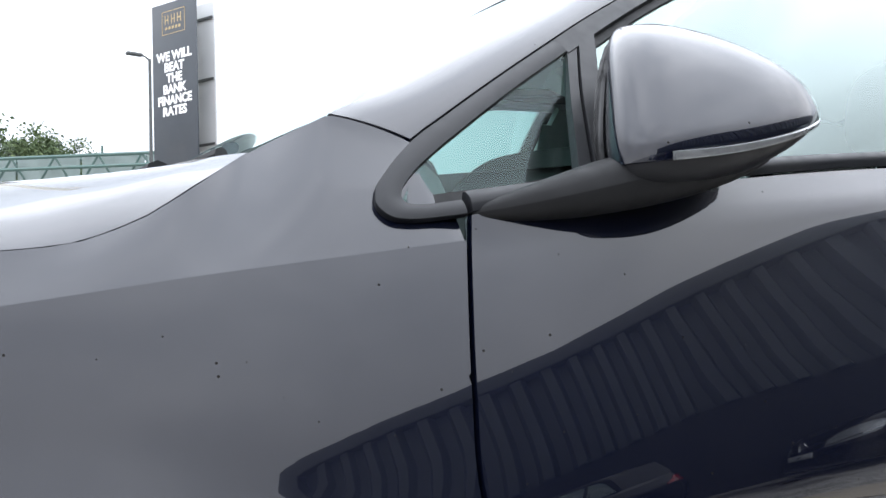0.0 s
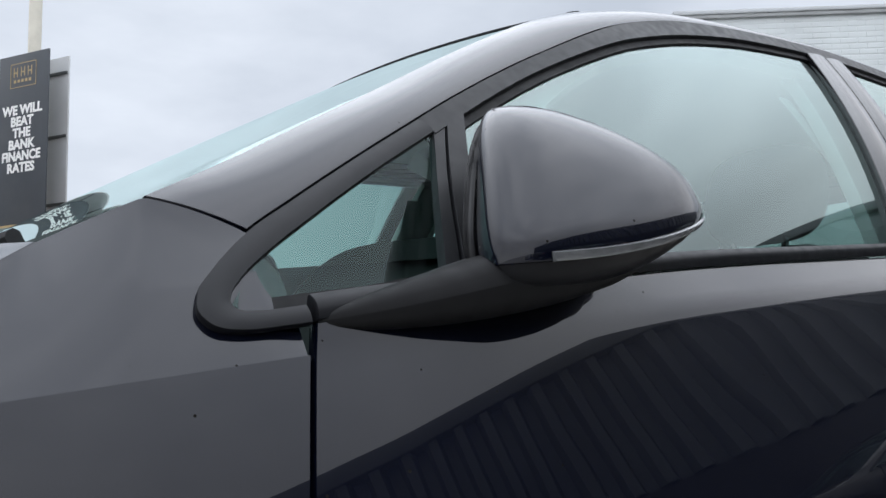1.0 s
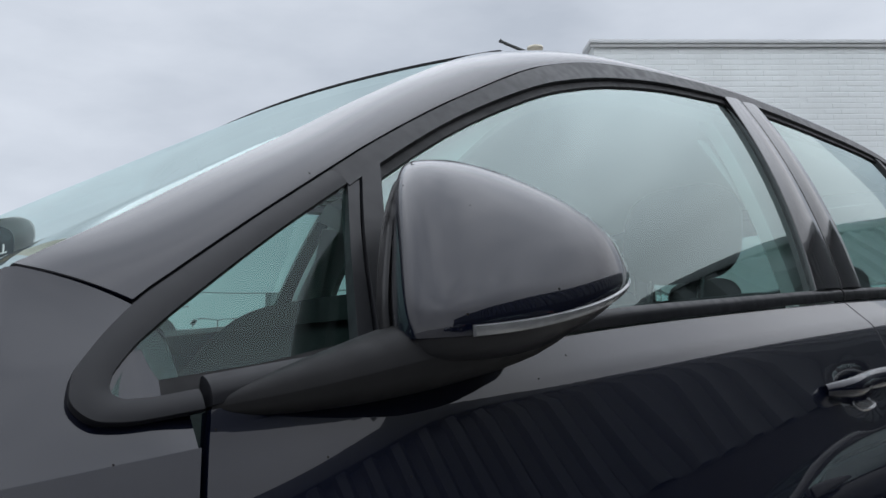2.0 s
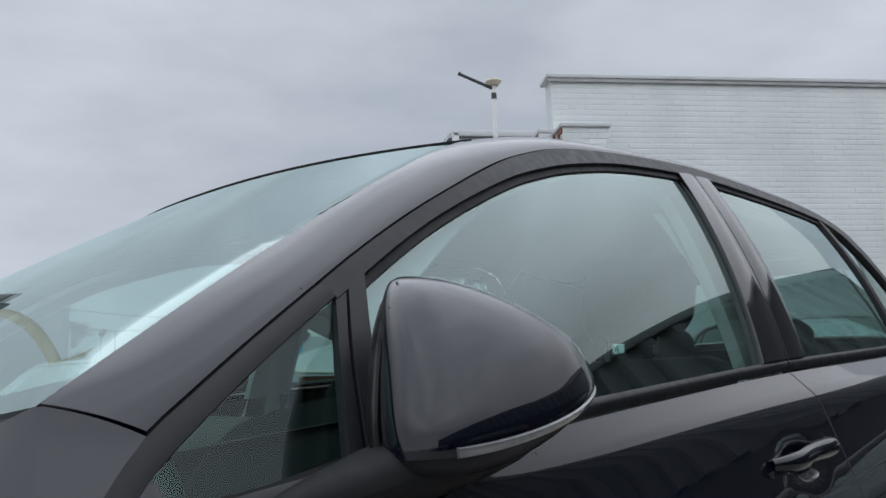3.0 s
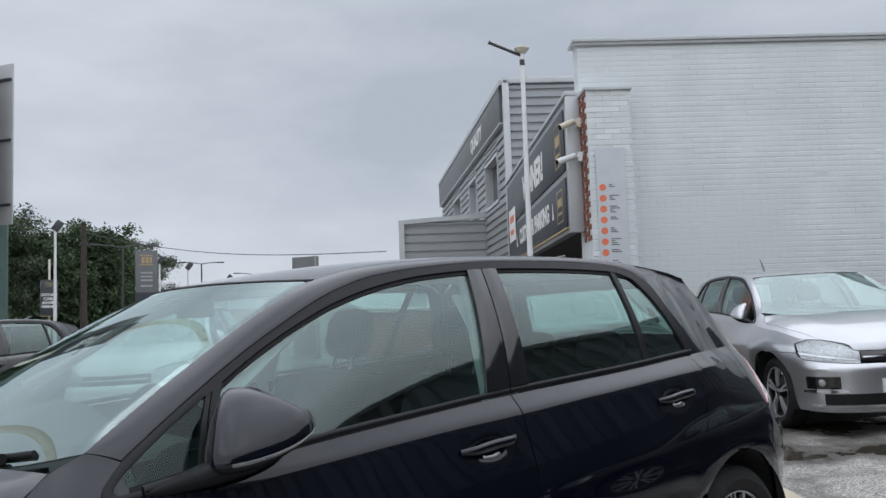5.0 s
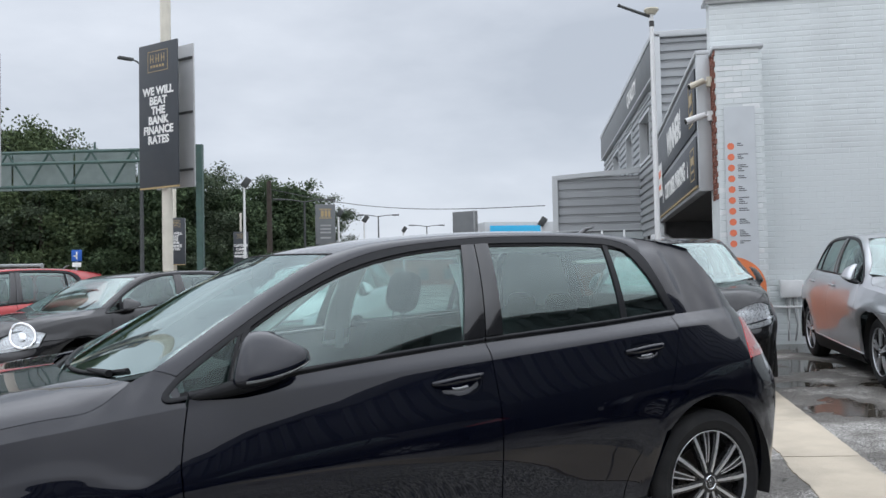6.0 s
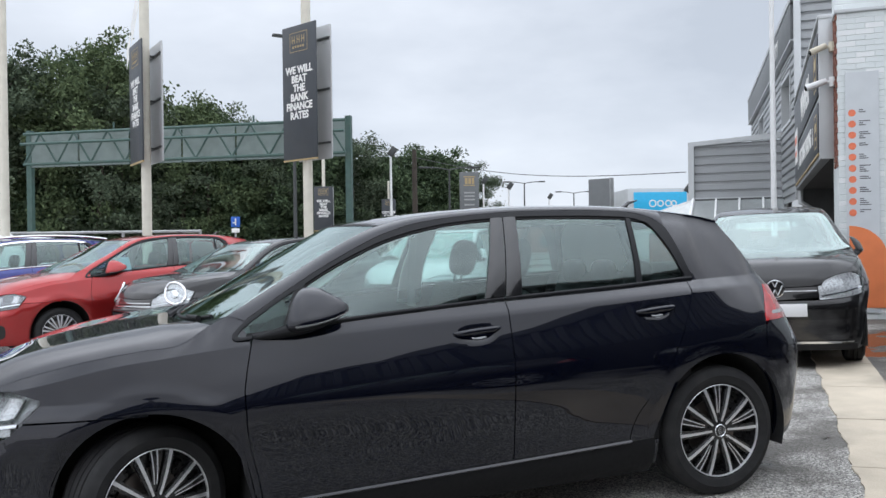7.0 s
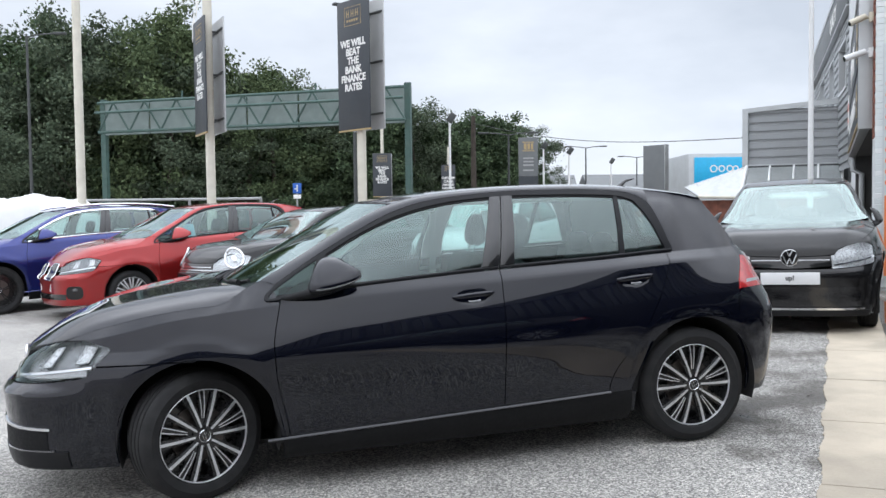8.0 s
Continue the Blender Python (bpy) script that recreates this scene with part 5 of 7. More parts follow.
for y in (1.45, 6.15):
    part("arrow", ([(-.19, y - .07, 2.72), (-.19, y + .07, 2.72), (-.19, y, 2.98), (-.187, y - .07, 2.72), (-.187, y + .07, 2.72), (-.187, y, 2.98)], [(0, 1, 2), (3, 5, 4), (0, 3, 4, 1), (1, 4, 5, 2), (2, 5, 3, 0)]), M_LETTER, showroom, smooth=False)
for z0, z1 in ((3.42, 4.06), (2.60, 3.08)):
    part("emblem_frame", boxes([((-.19, .55, z0), (-.186, 1.05, z0 + .02)), ((-.19, .55, z1 - .02), (-.186, 1.05, z1)), ((-.19, .55, z0), (-.186, .57, z1)), ((-.19, 1.03, z0), (-.186, 1.05, z1)),
                                ((-.19, .62, z0 + .25 * (z1 - z0)), (-.186, .98, z0 + .33 * (z1 - z0))), ((-.19, .62, z0 + .5 * (z1 - z0)), (-.186, .98, z0 + .75 * (z1 - z0)))]), M_GOLD, showroom, smooth=False)
part("white_poster", box((-.195, 6.3, 2.9), (-.187, 7.4, 3.6)), M_LETTER, showroom, "white poster with red print")
part("poster_print", boxes([((-.199, 6.5, 3.3), (-.196, 7.2, 3.45)), ((-.199, 6.6, 3.05), (-.196, 7.2, 3.15))]), M_DOTS, showroom, smooth=False)
# soffit and walls hold the canopy's shade in their colour; end wall is added
part("soffit", box((-.02, F0, 2.40), (4.0, F1, 2.46)), M_CANOPYSHADE, showroom)
part("canopy_end", box((-.02, 7.82, -.2), (2.2, 7.95, 2.40)), M_CANOPYSHADE, showroom, "added end wall under the canopy, coloured dark for shade")
part("canopy_back", box((2.2, .3, -.2), (2.4, F1, 2.40)), M_CANOPYSHADE, showroom, "wall under the canopy, coloured dark for shade")
part("gutter_pipe", tube([(-.08, 7.7, 2.36), (-.08, 7.7, 2.1), (.1, 7.7, 2.0), (.1, 7.7, .2)], .06, 10), M_CLADPALE, showroom)
# cameras by the corner
for z, m_, l_ in ((3.86, M_CREAMCAM, .20), (3.38, M_WHITESTEEL, .26)):
    rig = new("security_camera")
    rig.parent = showroom
    rig.matrix_local = pose(-.08, -.10, z, 0, 0, 0)
    part("bracket", joined(tube([(.06, 0, .04), (-.05, 0, .03)], .022, 8), tube([(.06, 0, -.03), (.06, 0, .10)], .045, 8)), m_, rig)
    part("camera_body", tube([(-.02, -.02, .05), (-.02 - l_ * .8, -.05, -.02), (-.02 - l_, -.06, -.04)], [.04, .045, .045], 12), m_, rig)
    part("camera_lens", tube([(-.02 - l_ - .001, -.0602, -.0402), (-.02 - l_ - .012, -.0625, -.0435)], .036, 12), M_GLOSSTRIM, rig)

# clad block behind
part("gable_cladding", moved(corrugated(13.0, 4.2, 6.72), pose(-.1, 8.0, 0)), M_CLAD, showroom, "level ribbed grey cladding", smooth=False)
part("gable_trim", box((-.16, 7.93, 6.72), (13, 8.12, 6.86), .01), M_CLADPALE, showroom)
part("corner_trim", box((-.17, 7.93, 2.2), (-.02, 8.10, 6.80), .01), M_CLADPALE, showroom)
# the long side runs off at a slight angle from the gable
TURN = Matrix.Translation((-.1, 8.0, 0)) @ Matrix.Rotation(radians(3.95), 4, "Z") @ Matrix.Translation((.1, -8.0, 0))
side_parts = []
wins = ((9.4, 11.45, 4.15, 5.35), (13.15, 14.8, 4.3, 5.42), (17.0, 19.0, 4.4, 5.46))
cuts = [8.1] + [c for w in wins for c in w[:2]] + [23.05]
for k in range(0, len(cuts), 2):
    side_parts.append(part("side_cladding", moved(corrugated(cuts[k + 1] - cuts[k], 2.2, 5.83), pose(-.1, cuts[k + 1], 0) @ SIDE), M_CLAD, showroom, "level ribbed grey cladding", smooth=False))
for y0, y1, z0, z1 in wins:
    side_parts.append(part("side_cladding", moved(corrugated(y1 - y0, 2.2, z0), pose(-.1, y1, 0) @ SIDE), M_CLAD, showroom, smooth=False))
    side_parts.append(part("side_cladding", moved(corrugated(y1 - y0, z1, 5.83, pitch=.115), pose(-.1, y1, 0) @ SIDE), M_CLAD, showroom, smooth=False))
    win = part("window", box((.10, y0, z0), (.16, y1, z1)), M_DARKGLASS, showroom, "dark upper-floor window")
    side_parts.append(win)
    part("window_frame", boxes([((-.12, y0 - .03, z0 - .03), (.14, y0 + .05, z1 + .03)), ((-.12, y1 - .05, z0 - .03), (.14, y1 + .03, z1 + .03)), ((-.12, y0, z0 - .03), (.14, y1, z0 + .05)), ((-.12, y0, z1 - .05), (.14, y1, z1 + .03))]), M_CLADPALE, win, smooth=False)
band = part("sign_band", box((-.20, 8.35, 5.86), (-.02, 23.05, 6.72), .01), M_SIGNGREY, showroom, "long grey board with white lettering")
side_parts.append(part("band_trim", boxes([((-.22, 8.1, 6.72), (.1, 23.05, 6.84)), ((-.21, 8.3, 5.83), (-.02, 23.05, 5.87))]), M_CLADPALE, showroom, smooth=False))
side_parts.append(part("roof", box((-.1, 8.1, 6.70), (12, 23.0, 6.76)), M_CLAD, showroom))
word("QUALITY", .52, M_LETTER, showroom, TURN @ pose(-.206, 12.3, 6.28, 0, 0, -90))
side_parts.append(part("unread_lettering", boxes([((-.206, a, 6.02), (-.202, a + w, 6.52)) for a, w in ((14.5, .45), (15.1, .4), (15.6, .45), (16.2, .4), (16.7, .45), (17.25, .5), (18.4, .45), (18.95, .5), (19.55, .45), (20.1, .5))]), M_LETTER, showroom, smooth=False))
side_parts.append(part("emblem_frame", boxes([((-.206, 9.0, 6.0), (-.202, 10.1, 6.04)), ((-.206, 9.0, 6.54), (-.202, 10.1, 6.58)), ((-.206, 9.0, 6.0), (-.202, 9.05, 6.58)), ((-.206, 10.05, 6.0), (-.202, 10.1, 6.58)), ((-.206, 9.2, 6.2), (-.202, 9.9, 6.42))]), M_GOLD, showroom, smooth=False))
for ob_ in side_parts + [band]:
    ob_.matrix_local = TURN @ ob_.matrix_local
part("end_cladding", box((-1.02, 22.9, 2.2), (.2, 23.0, 6.7)), M_CLAD, showroom)

# low clad annexe with a sloping top, and the ribbed lean-to roof beside it
annex = thing("clad_annexe", "low grey ribbed metal annexe with a sloping top edge", "annexe", BUILD, kind="structure")
part("front_cladding", moved(corrugated(2.45, 2.45, 3.95, pitch=.235, depth=.04), pose(-2.62, 11.75, 0)), M_CLAD, annex, "level ribbed cladding", smooth=False)
part("side_cladding", moved(corrugated(7.5, 2.45, 3.95, pitch=.235, depth=.04), pose(-2.66, 19.3, 0) @ SIDE), M_CLAD, annex, smooth=False)
part("top_trim", ([(-2.75, 11.68, 3.88), (-.1, 11.68, 4.03), (-.1, 11.68, 4.17), (-2.75, 11.68, 4.0), (-2.75, 11.80, 3.88), (-.1, 11.80, 4.03), (-.1, 11.80, 4.17), (-2.75, 11.80, 4.0)],
                  [(0, 1, 2, 3), (4, 7, 6, 5), (3, 2, 6, 7), (0, 4, 5, 1), (0, 3, 7, 4), (1, 5, 6, 2)]), M_CLADPALE, annex, smooth=False)
part("corner_trim", boxes([((-2.75, 11.66, 2.3), (-2.60, 11.82, 4.0)), ((-.25, 11.66, 2.3), (-.08, 11.82, 4.15)), ((-2.75, 11.66, 2.36), (-.08, 11.80, 2.47))]), M_CLADPALE, annex, smooth=False)
part("annexe_roof", box((-2.7, 11.8, 3.85), (-.1, 19.3, 3.92)), M_CLAD, annex)
part("lower_wall", box((-2.6, 11.85, -.2), (-.1, 12.0, 2.4)), M_SIGNGREY, annex)
lean = thing("lean_to_roof", "pale ribbed lean-to roof with white glazing bars", "roof", BUILD, kind="structure")
hip, foot_r, foot_l, far_l = (-2.62, 11.55, 2.40), (-2.68, 10.35, 1.56), (-3.74, 10.35, 1.60), (-4.62, 13.9, 1.93)


def sheet_of(*quad):
    """A thin sheet between four corners."""
    return ([(x, y, z + dz) for dz in (0, -.03) for x, y, z in quad], [(0, 1, 2, 3), (7, 6, 5, 4)] + [(i, i + 4, (i + 1) % 4 + 4, (i + 1) % 4) for i in range(4)])


part("roof_sheet", sheet_of(hip, foot_r, foot_l, far_l), M_POLY, lean, smooth=False)
part("roof_sheet", sheet_of((-.2, 11.55, 2.40), (-.2, 10.35, 1.56), foot_r, hip), M_POLYGREY, lean, smooth=False)
for k in range(6):
    q = k / 5
    a_ = [hip[i] + (far_l[i] - hip[i]) * q for i in range(3)]
    b_ = [foot_r[i] + (foot_l[i] - foot_r[i]) * q for i in range(3)]
    part("glazing_bar", tube([(a_[0], a_[1], a_[2] + .02), (b_[0], b_[1], b_[2] + .02)], .05 if k == 0 else .02, 6), M_WHITESTEEL if k == 0 else M_CLADPALE, lean)
for x in (-2.02, -1.42, -.82, -.25):
    part("glazing_bar", tube([(x, 11.55, 2.42), (x, 10.35, 1.58)], .03, 6), M_WHITESTEEL, lean)
part("ridge", tube([hip, (-.2, 11.55, 2.40)], .03, 8), M_DARKGREY, lean)
part("ridge", tube([hip, far_l], .03, 8), M_WHITESTEEL, lean)
part("eaves", tube([foot_l, foot_r, (-.2, 10.35, 1.56)], .04, 8), M_CREAM, lean)
part("front_wall", box((-3.70, 10.5, -.2), (-.2, 10.65, 1.50)), M_REDBRICK, lean)
part("side_wall", box((-3.70, 10.65, -.2), (-3.56, 13.9, 1.50)), M_REDBRICK, lean)

# printed panel on the pier
panel = thing("printed_panel", "pale grey printed panel with red dots and an orange arch", "sign", BUILD)
part("sheet", box((.10, -.462, .30), (.50, -.4565, 3.46)), M_PANEL, panel)
for k in range(10):
    z = 2.925 - .1458 * k
    part("dot", lathe([(0, 0), (.046, 0), (.046, .003)], 20), M_DOTS, panel).matrix_local = pose(.178, -.4655, z)
    n_ = 2 + (k * 7) % 3
    part("unread_print", boxes([((.262, -.4645, z + .03 - .026 * q), (.262 + .05 + .028 * ((k * 3 + q * 5) % 4), -.463, z + .042 - .026 * q)) for q in range(n_)]), M_INK, panel, smooth=False)
arch_v, arch_f = [(.13, -.467, .36)], []
ap = [(.13, 1.44)] + [(.13 + .45 * math.sin(q), 1.02 + .42 * math.cos(q)) for q in np.linspace(.15, math.pi / 2, 12)] + [(.58, .36)]
arch_v += [(x, -.467, z) for x, z in ap] + [(.13, -.463, .36)] + [(x, -.463, z) for x, z in ap]
na = len(ap)
arch_f = [tuple(range(na + 1)), tuple(range(2 * na + 1, na, -1))] + [(k, na + 1 + k, na + 1 + (k + 1) % (na + 1), (k + 1) % (na + 1)) for k in range(na + 1)]
part("orange_arch", (arch_v, arch_f), M_ORANGE, panel, "orange arch shape", smooth=False)

cabinet = thing("meter_box", "white electrical box with cables below it on the brick wall", "box", BUILD)
part("case", box((.83, -.10, .87), (1.13, -.012, 1.11), .01), M_WHITESTEEL, cabinet)
part("lid", box((.845, -.108, .885), (1.115, -.101, 1.095), .003), M_WHITESTEEL, cabinet)
for k, (x, w) in enumerate(((.92, .02), (.96, -.03), (1.0, .05), (1.05, .02))):
    part("cable", tube([(x, -.03, .88), (x + w * .3, -.03, .70), (x + w, -.035, .50), (x + w * .4, -.03, .28)], .012, 6), M_WHITESTEEL if k % 2 else M_STEEL, cabinet)
part("pipe", tube([(.62, -.035, .745), (2.4, -.035, .72)], .018, 8), M_WHITESTEEL, cabinet)

lamp_post = thing("lamp_post", "slim white lamp post with a side arm and round top", "lamp post", Matrix.Translation((8.09, 5.33, float(ground_z(8.09)))))
part("pole", tube([(0, 0, -.05), (0, 0, 2.0), (0, 0, 4.52)], [.042, .038, .031], 14), M_WHITESTEEL, lamp_post)
part("collar", tube([(0, 0, 4.52), (0, 0, 4.60)], .036, 14), M_GLOSSTRIM, lamp_post)
part("neck", tube([(0, 0, 4.60), (0, 0, 4.70)], .030, 14), M_WHITESTEEL, lamp_post)
part("head", lathe([(0, 4.78), (.10, 4.775), (.105, 4.755), (.06, 4.70), (0, 4.69)], 24, "z"), M_CREAMCAM, lamp_post)
part("arm", tube([(0, 0, 4.66), (-.34, .25, 4.84), (-.37, .27, 4.86)], [.022, .020, .028], 10), M_DARKGREY, lamp_post)


# ---- gutter of cast slabs across the yard ----
gutter = thing("concrete_gutter", "pale cast concrete strip laid in slabs across the yard", "gutter", kind="structure")
g_dir, g_nor = Vector((math.cos(radians(51.6)), math.sin(radians(51.6)), 0)), Vector((math.sin(radians(51.6)), -math.cos(radians(51.6)), 0))
g_start, slab_len = Vector((3.46, -.964, 0)) - g_dir * 3.6, 1.2
rng = random.Random(5)
for k in range(8):
    a, b = slab_len * k + .006, slab_len * (k + 1) - .006
    top, low = [], []
    n = 40
    for q in range(n + 1):
        p = g_start + g_dir * (a + (b - a) * q / n) + g_nor * (.011 * math.sin(9.7 * (k + q / n)) + .002 * math.sin(31 * (k + q / n) + 1) + rng.uniform(-.006, .006))
        top.append(p)
    for q in range(n + 1):
        top.append(g_start + g_dir * (b + (a - b) * q / n) + g_nor * (.47 + rng.uniform(-.004, .004)))
    lift = .006 + rng.uniform(0, .003)
    v = [(p.x, p.y, float(ground_z(p.x)) + lift) for p in top] + [(p.x, p.y, float(ground_z(p.x)) - .05) for p in top]
    m = len(top)
    part("slab", (v, [tuple(range(m))[::-1]] + [(i, (i + 1) % m, m + (i + 1) % m, m + i) for i in range(m)]), M_CONCRETE, gutter, smooth=False)

# ---- cars ----
golf_at = Matrix.Translation((-0.061, -0.249, -0.075)) @ Matrix.Rotation(radians(0.98), 4, "Z") @ Matrix.Rotation(-radians(1.92), 4, "Y")
golf = build_car("hatchback_car", "black five-door hatchback with dark glass and bright-spoked wheels", golf_at, M_BLACK, front="golf", steer=27, hubs=(.735, .755))


def reshape(xk, zk, wide):
    fx, fz = curve_of(xk), curve_of(zk)

    def f(p):
        p = np.asarray(p, float)
        return np.stack([fx(p[..., 0]), p[..., 1] * wide, fz(p[..., 2])], -1)
    return f


def plate(car, W, u0, z, white=True, bars=6, width=.52, nose=-.94):
    p = W(np.array([[nose, 0, z]]))[0]
    pl = new("number_plate")
    pl.parent = car
    pl.matrix_local = pose(p[0] - .012, 0, p[2], 0, 0, -90)
    part("backing", box((-width / 2, -.004, -.057), (width / 2, .006, .057), .002), M_WHITE, pl)
    for k in range(bars):
        x0 = -.19 + .062 * k + (.03 if k > 3 else 0)
        part("plain_bar", box((x0, -.0055, -.032), (x0 + .036, -.0045, .032)), M_INK, pl, smooth=False)
    return pl


def skin(car, W, side, name, x0, x1, z0, z1, m, off=.004, n=20, lip=.010):
    x, z = field(const(U_NOSE if x0 is None else u_of(x0)), const(u_of(x1)), const(z0), const(z1), n, 8, 0)
    return part(name, shell(W(body(x, z, off)), W(CORE[None])[0], lip, flip_y=side < 0), m, car)


def loop_ring(car, W, name, cu, cz, ru, rz, m, side, thick=.010, off=.012, power=2.0, parent=None):
    """A rounded ring lying on the nose: a grille surround or a lamp ring."""
    a = np.linspace(0, 2 * math.pi, 49)
    c, s = np.cos(a), np.sin(a)
    u = cu + ru * np.sign(c) * np.abs(c) ** (2 / power)
    z = cz + rz * np.sign(s) * np.abs(s) ** (2 / power)
    p = W(body(u, z, off))
    if side < 0:
        p = p * (1, -1, 1)
    return part(name, tube(p, thick, 8, caps=False), m, parent or car)


def loop_fill(car, W, name, cu, cz, ru, rz, m, side, off=.006, power=2.0, dome=0.0, parent=None):
    t = np.linspace(0.02, 1, 7)[:, None]
    a = np.linspace(0, 2 * math.pi, 33)[None, :]
    c, s = np.cos(a), np.sin(a)
    u = cu + ru * t * np.sign(c) * np.abs(c) ** (2 / power)
    z = cz + rz * t * np.sign(s) * np.abs(s) ** (2 / power)
    return part(name, shell(W(body(u, z, off + dome * (1 - t ** 2) + 0 * a)), W(CORE[None])[0], .008, flip_y=side < 0), m, parent or car)


YAW = 52.0
# small black city car by the pier
W_UP = reshape([(-.93, -.60), (-.372, -.345), (0, 0), (.372, .345), (.9, .80), (2.26, 2.07), (2.632, 2.42), (3.0, 2.76), (3.37, 2.96)], [(0, 0), (.325, .29), (.53, .53), (.7, .735), (.8, .845), (1.0, 1.015), (1.47, 1.49)], .905)
up_car = build_car("city_car", "small black city car with a white show plate by the pier", stand(5.60, 2.26, YAW), M_BLACK2, warp=W_UP, wheel=(.29, .175, 8), full=False, front="up", hubs=(.74, .74))
round_mark(up_car, W_UP(body(U_NOSE, np.array([.69])))[0] - np.array((.014, 0, 0)), .080, -90)
plate(up_car, W_UP, 0, .53, bars=0)
word("up!", .062, M_INK, [c for c in up_car.children if c.name.startswith("number_plate")][0], pose(0, -.0052, .004))
for sd in (-1, 1):
    skin(up_car, W_UP, sd, "chin_grille", None, -.73, .30, .46, M_GLOSSTRIM, .006)
    skin(up_car, W_UP, sd, "chin_strip", None, -.70, .265, .285, M_CHROME, .014)
    skin(up_car, W_UP, sd, "lower_lip", None, -.62, .20, .262, M_PLASTIC, .006)

# silver hatchback by the white wall
W_PO = reshape([(-.93, -.80), (-.372, -.37), (0, 0), (.372, .37), (2.26, 2.18), (2.632, 2.55), (3.0, 2.92), (3.37, 3.25)], [(0, 0), (.325, .318), (.7, .70), (1.0, .99), (1.47, 1.455)], .975)
polo = build_car("silver_hatchback", "silver five-door hatchback with black alloy wheels by the white wall", stand(7.72, .80, YAW), M_SILVER, warp=W_PO, wheel=(.315, .20, 5), full=False, front="polo", rear_glass=M_PRIV, hubs=(.735, .735))
round_mark(polo, W_PO(np.array([[-.885, 0, .655]]))[0], .06, -90)
plate(polo, W_PO, 0, .42, bars=7)
for sd in (-1, 1):
    skin(polo, W_PO, sd, "chin_grille", None, -.70, .27, .36, M_PLASTIC, .005)
    skin(polo, W_PO, sd, "chin_strip", None, -.60, .245, .268, M_CHROME, .016)
    fog = skin(polo, W_PO, sd, "fog_lamp_bezel", -.78, -.56, .40, .50, M_GLOSSTRIM, .004)
    loop_fill(polo, W_PO, "fog_lamp", u_of(-.69), .45, .035, .03, M_GREYLENS, sd, .009, dome=.006, parent=fog)
    skin(polo, W_PO, sd, "fog_strip", -.80, -.53, .37, .392, M_CHROME, .012)
part("roof_aerial", tube([(2.0, 0, 1.44), (2.12, 0, 1.60)], [.008, .003], 6), M_PLASTIC, polo)

# row by the fence: small black car with round lamps, red people carrier, blue estate
W_MI = reshape([(-.93, -.80), (-.372, -.37), (0, 0), (.372, .37), (2.26, 2.20), (2.632, 2.567), (3.0, 2.93), (3.37, 3.22)], [(0, 0), (.325, .312), (.7, .735), (.9, .93), (1.0, 1.0), (1.47, 1.425)], .96)
mini = build_car("compact_car", "compact black car with round chrome-ringed headlights and a bonnet scoop", stand(.32, 7.01, 31), M_BLACK2, warp=W_MI, wheel=(.31, .195, 7), full=False, front="round", hubs=(.735, .735))
for sd in (-1, 1):
    bezel = loop_ring(mini, W_MI, "headlight_ring", u_of(-.64), .765, .165, .125, M_CHROME, sd, .017, .010)
    loop_fill(mini, W_MI, "headlight_lens", u_of(-.64), .765, .156, .118, M_LENS, sd, .010, dome=.03, parent=bezel)
    loop_fill(mini, W_MI, "headlight_bowl", u_of(-.64), .765, .156, .118, M_LAMPBOWL, sd, .004, parent=bezel)
    loop_fill(mini, W_MI, "headlight_projector", u_of(-.64), .75, .06, .045, M_CHROME, sd, .014, dome=.02, parent=bezel)
    skin(mini, W_MI, sd, "grille_mouth", None, -.835, .40, .61, M_GLOSSTRIM, .008)
    for q in range(4):
        skin(mini, W_MI, sd, "grille_slat", None, -.84, .44 + .045 * q, .452 + .045 * q, M_TRIM, .012)
    x0 = np.linspace(U_NOSE, u_of(-.83), 16)
    for zz in (.40, .615):
        p = W_MI(body(x0, zz + 0 * x0, .018)) * (1, sd, 1)
        part("grille_surround", tube(p, .012, 8), M_CHROME, mini)
sc = W_MI(np.array([[-.42, 0, .905]]))[0]
part("bonnet_scoop", box((-.05, -.13, -.012), (.05, .13, .022), .01), M_GLOSSTRIM, mini).matrix_local = pose(*sc, 0, -14, 0)
W_BM = reshape([(-.93, -.90), (-.372, -.372), (0, 0), (.372, .385), (.70, .78), (1.2, 1.26), (2.26, 2.30), (2.632, 2.67), (3.0, 3.04), (3.37, 3.46)], [(0, 0), (.325, .33), (.7, .735), (1.0, 1.065), (1.47, 1.56)], 1.0)
bmw = build_car("people_carrier", "orange-red compact people carrier with a twin grille", stand(-1.60, 8.20, 25), M_RED, warp=W_BM, wheel=(.32, .205, 10), full=False, front="twin", hubs=(.75, .75))
plate(bmw, W_BM, 0, .44, bars=7)
for sd in (-1, 1):
    cu = u_of(-.862)
    loop_fill(bmw, W_BM, "grille", cu - .01, .640, .125, .095, M_GLOSSTRIM, sd, .012, power=4.0)
    loop_ring(bmw, W_BM, "grille_surround", cu - .01, .640, .130, .100, M_CHROME, sd, .010, .018, power=4.0)
    skin(bmw, W_BM, sd, "chin_grille", None, -.77, .285, .36, M_GLOSSTRIM, .004)
    loop_fill(bmw, W_BM, "corner_intake", u_of(-.70), .375, .115, .085, M_PLASTIC, sd, .006, power=3.2)
    loop_fill(bmw, W_BM, "fog_lamp", u_of(-.69), .415, .034, .022, M_INDIC, sd, .014, dome=.006)
card = W_BM(np.array([[.86, -.62, 1.075]]))[0]
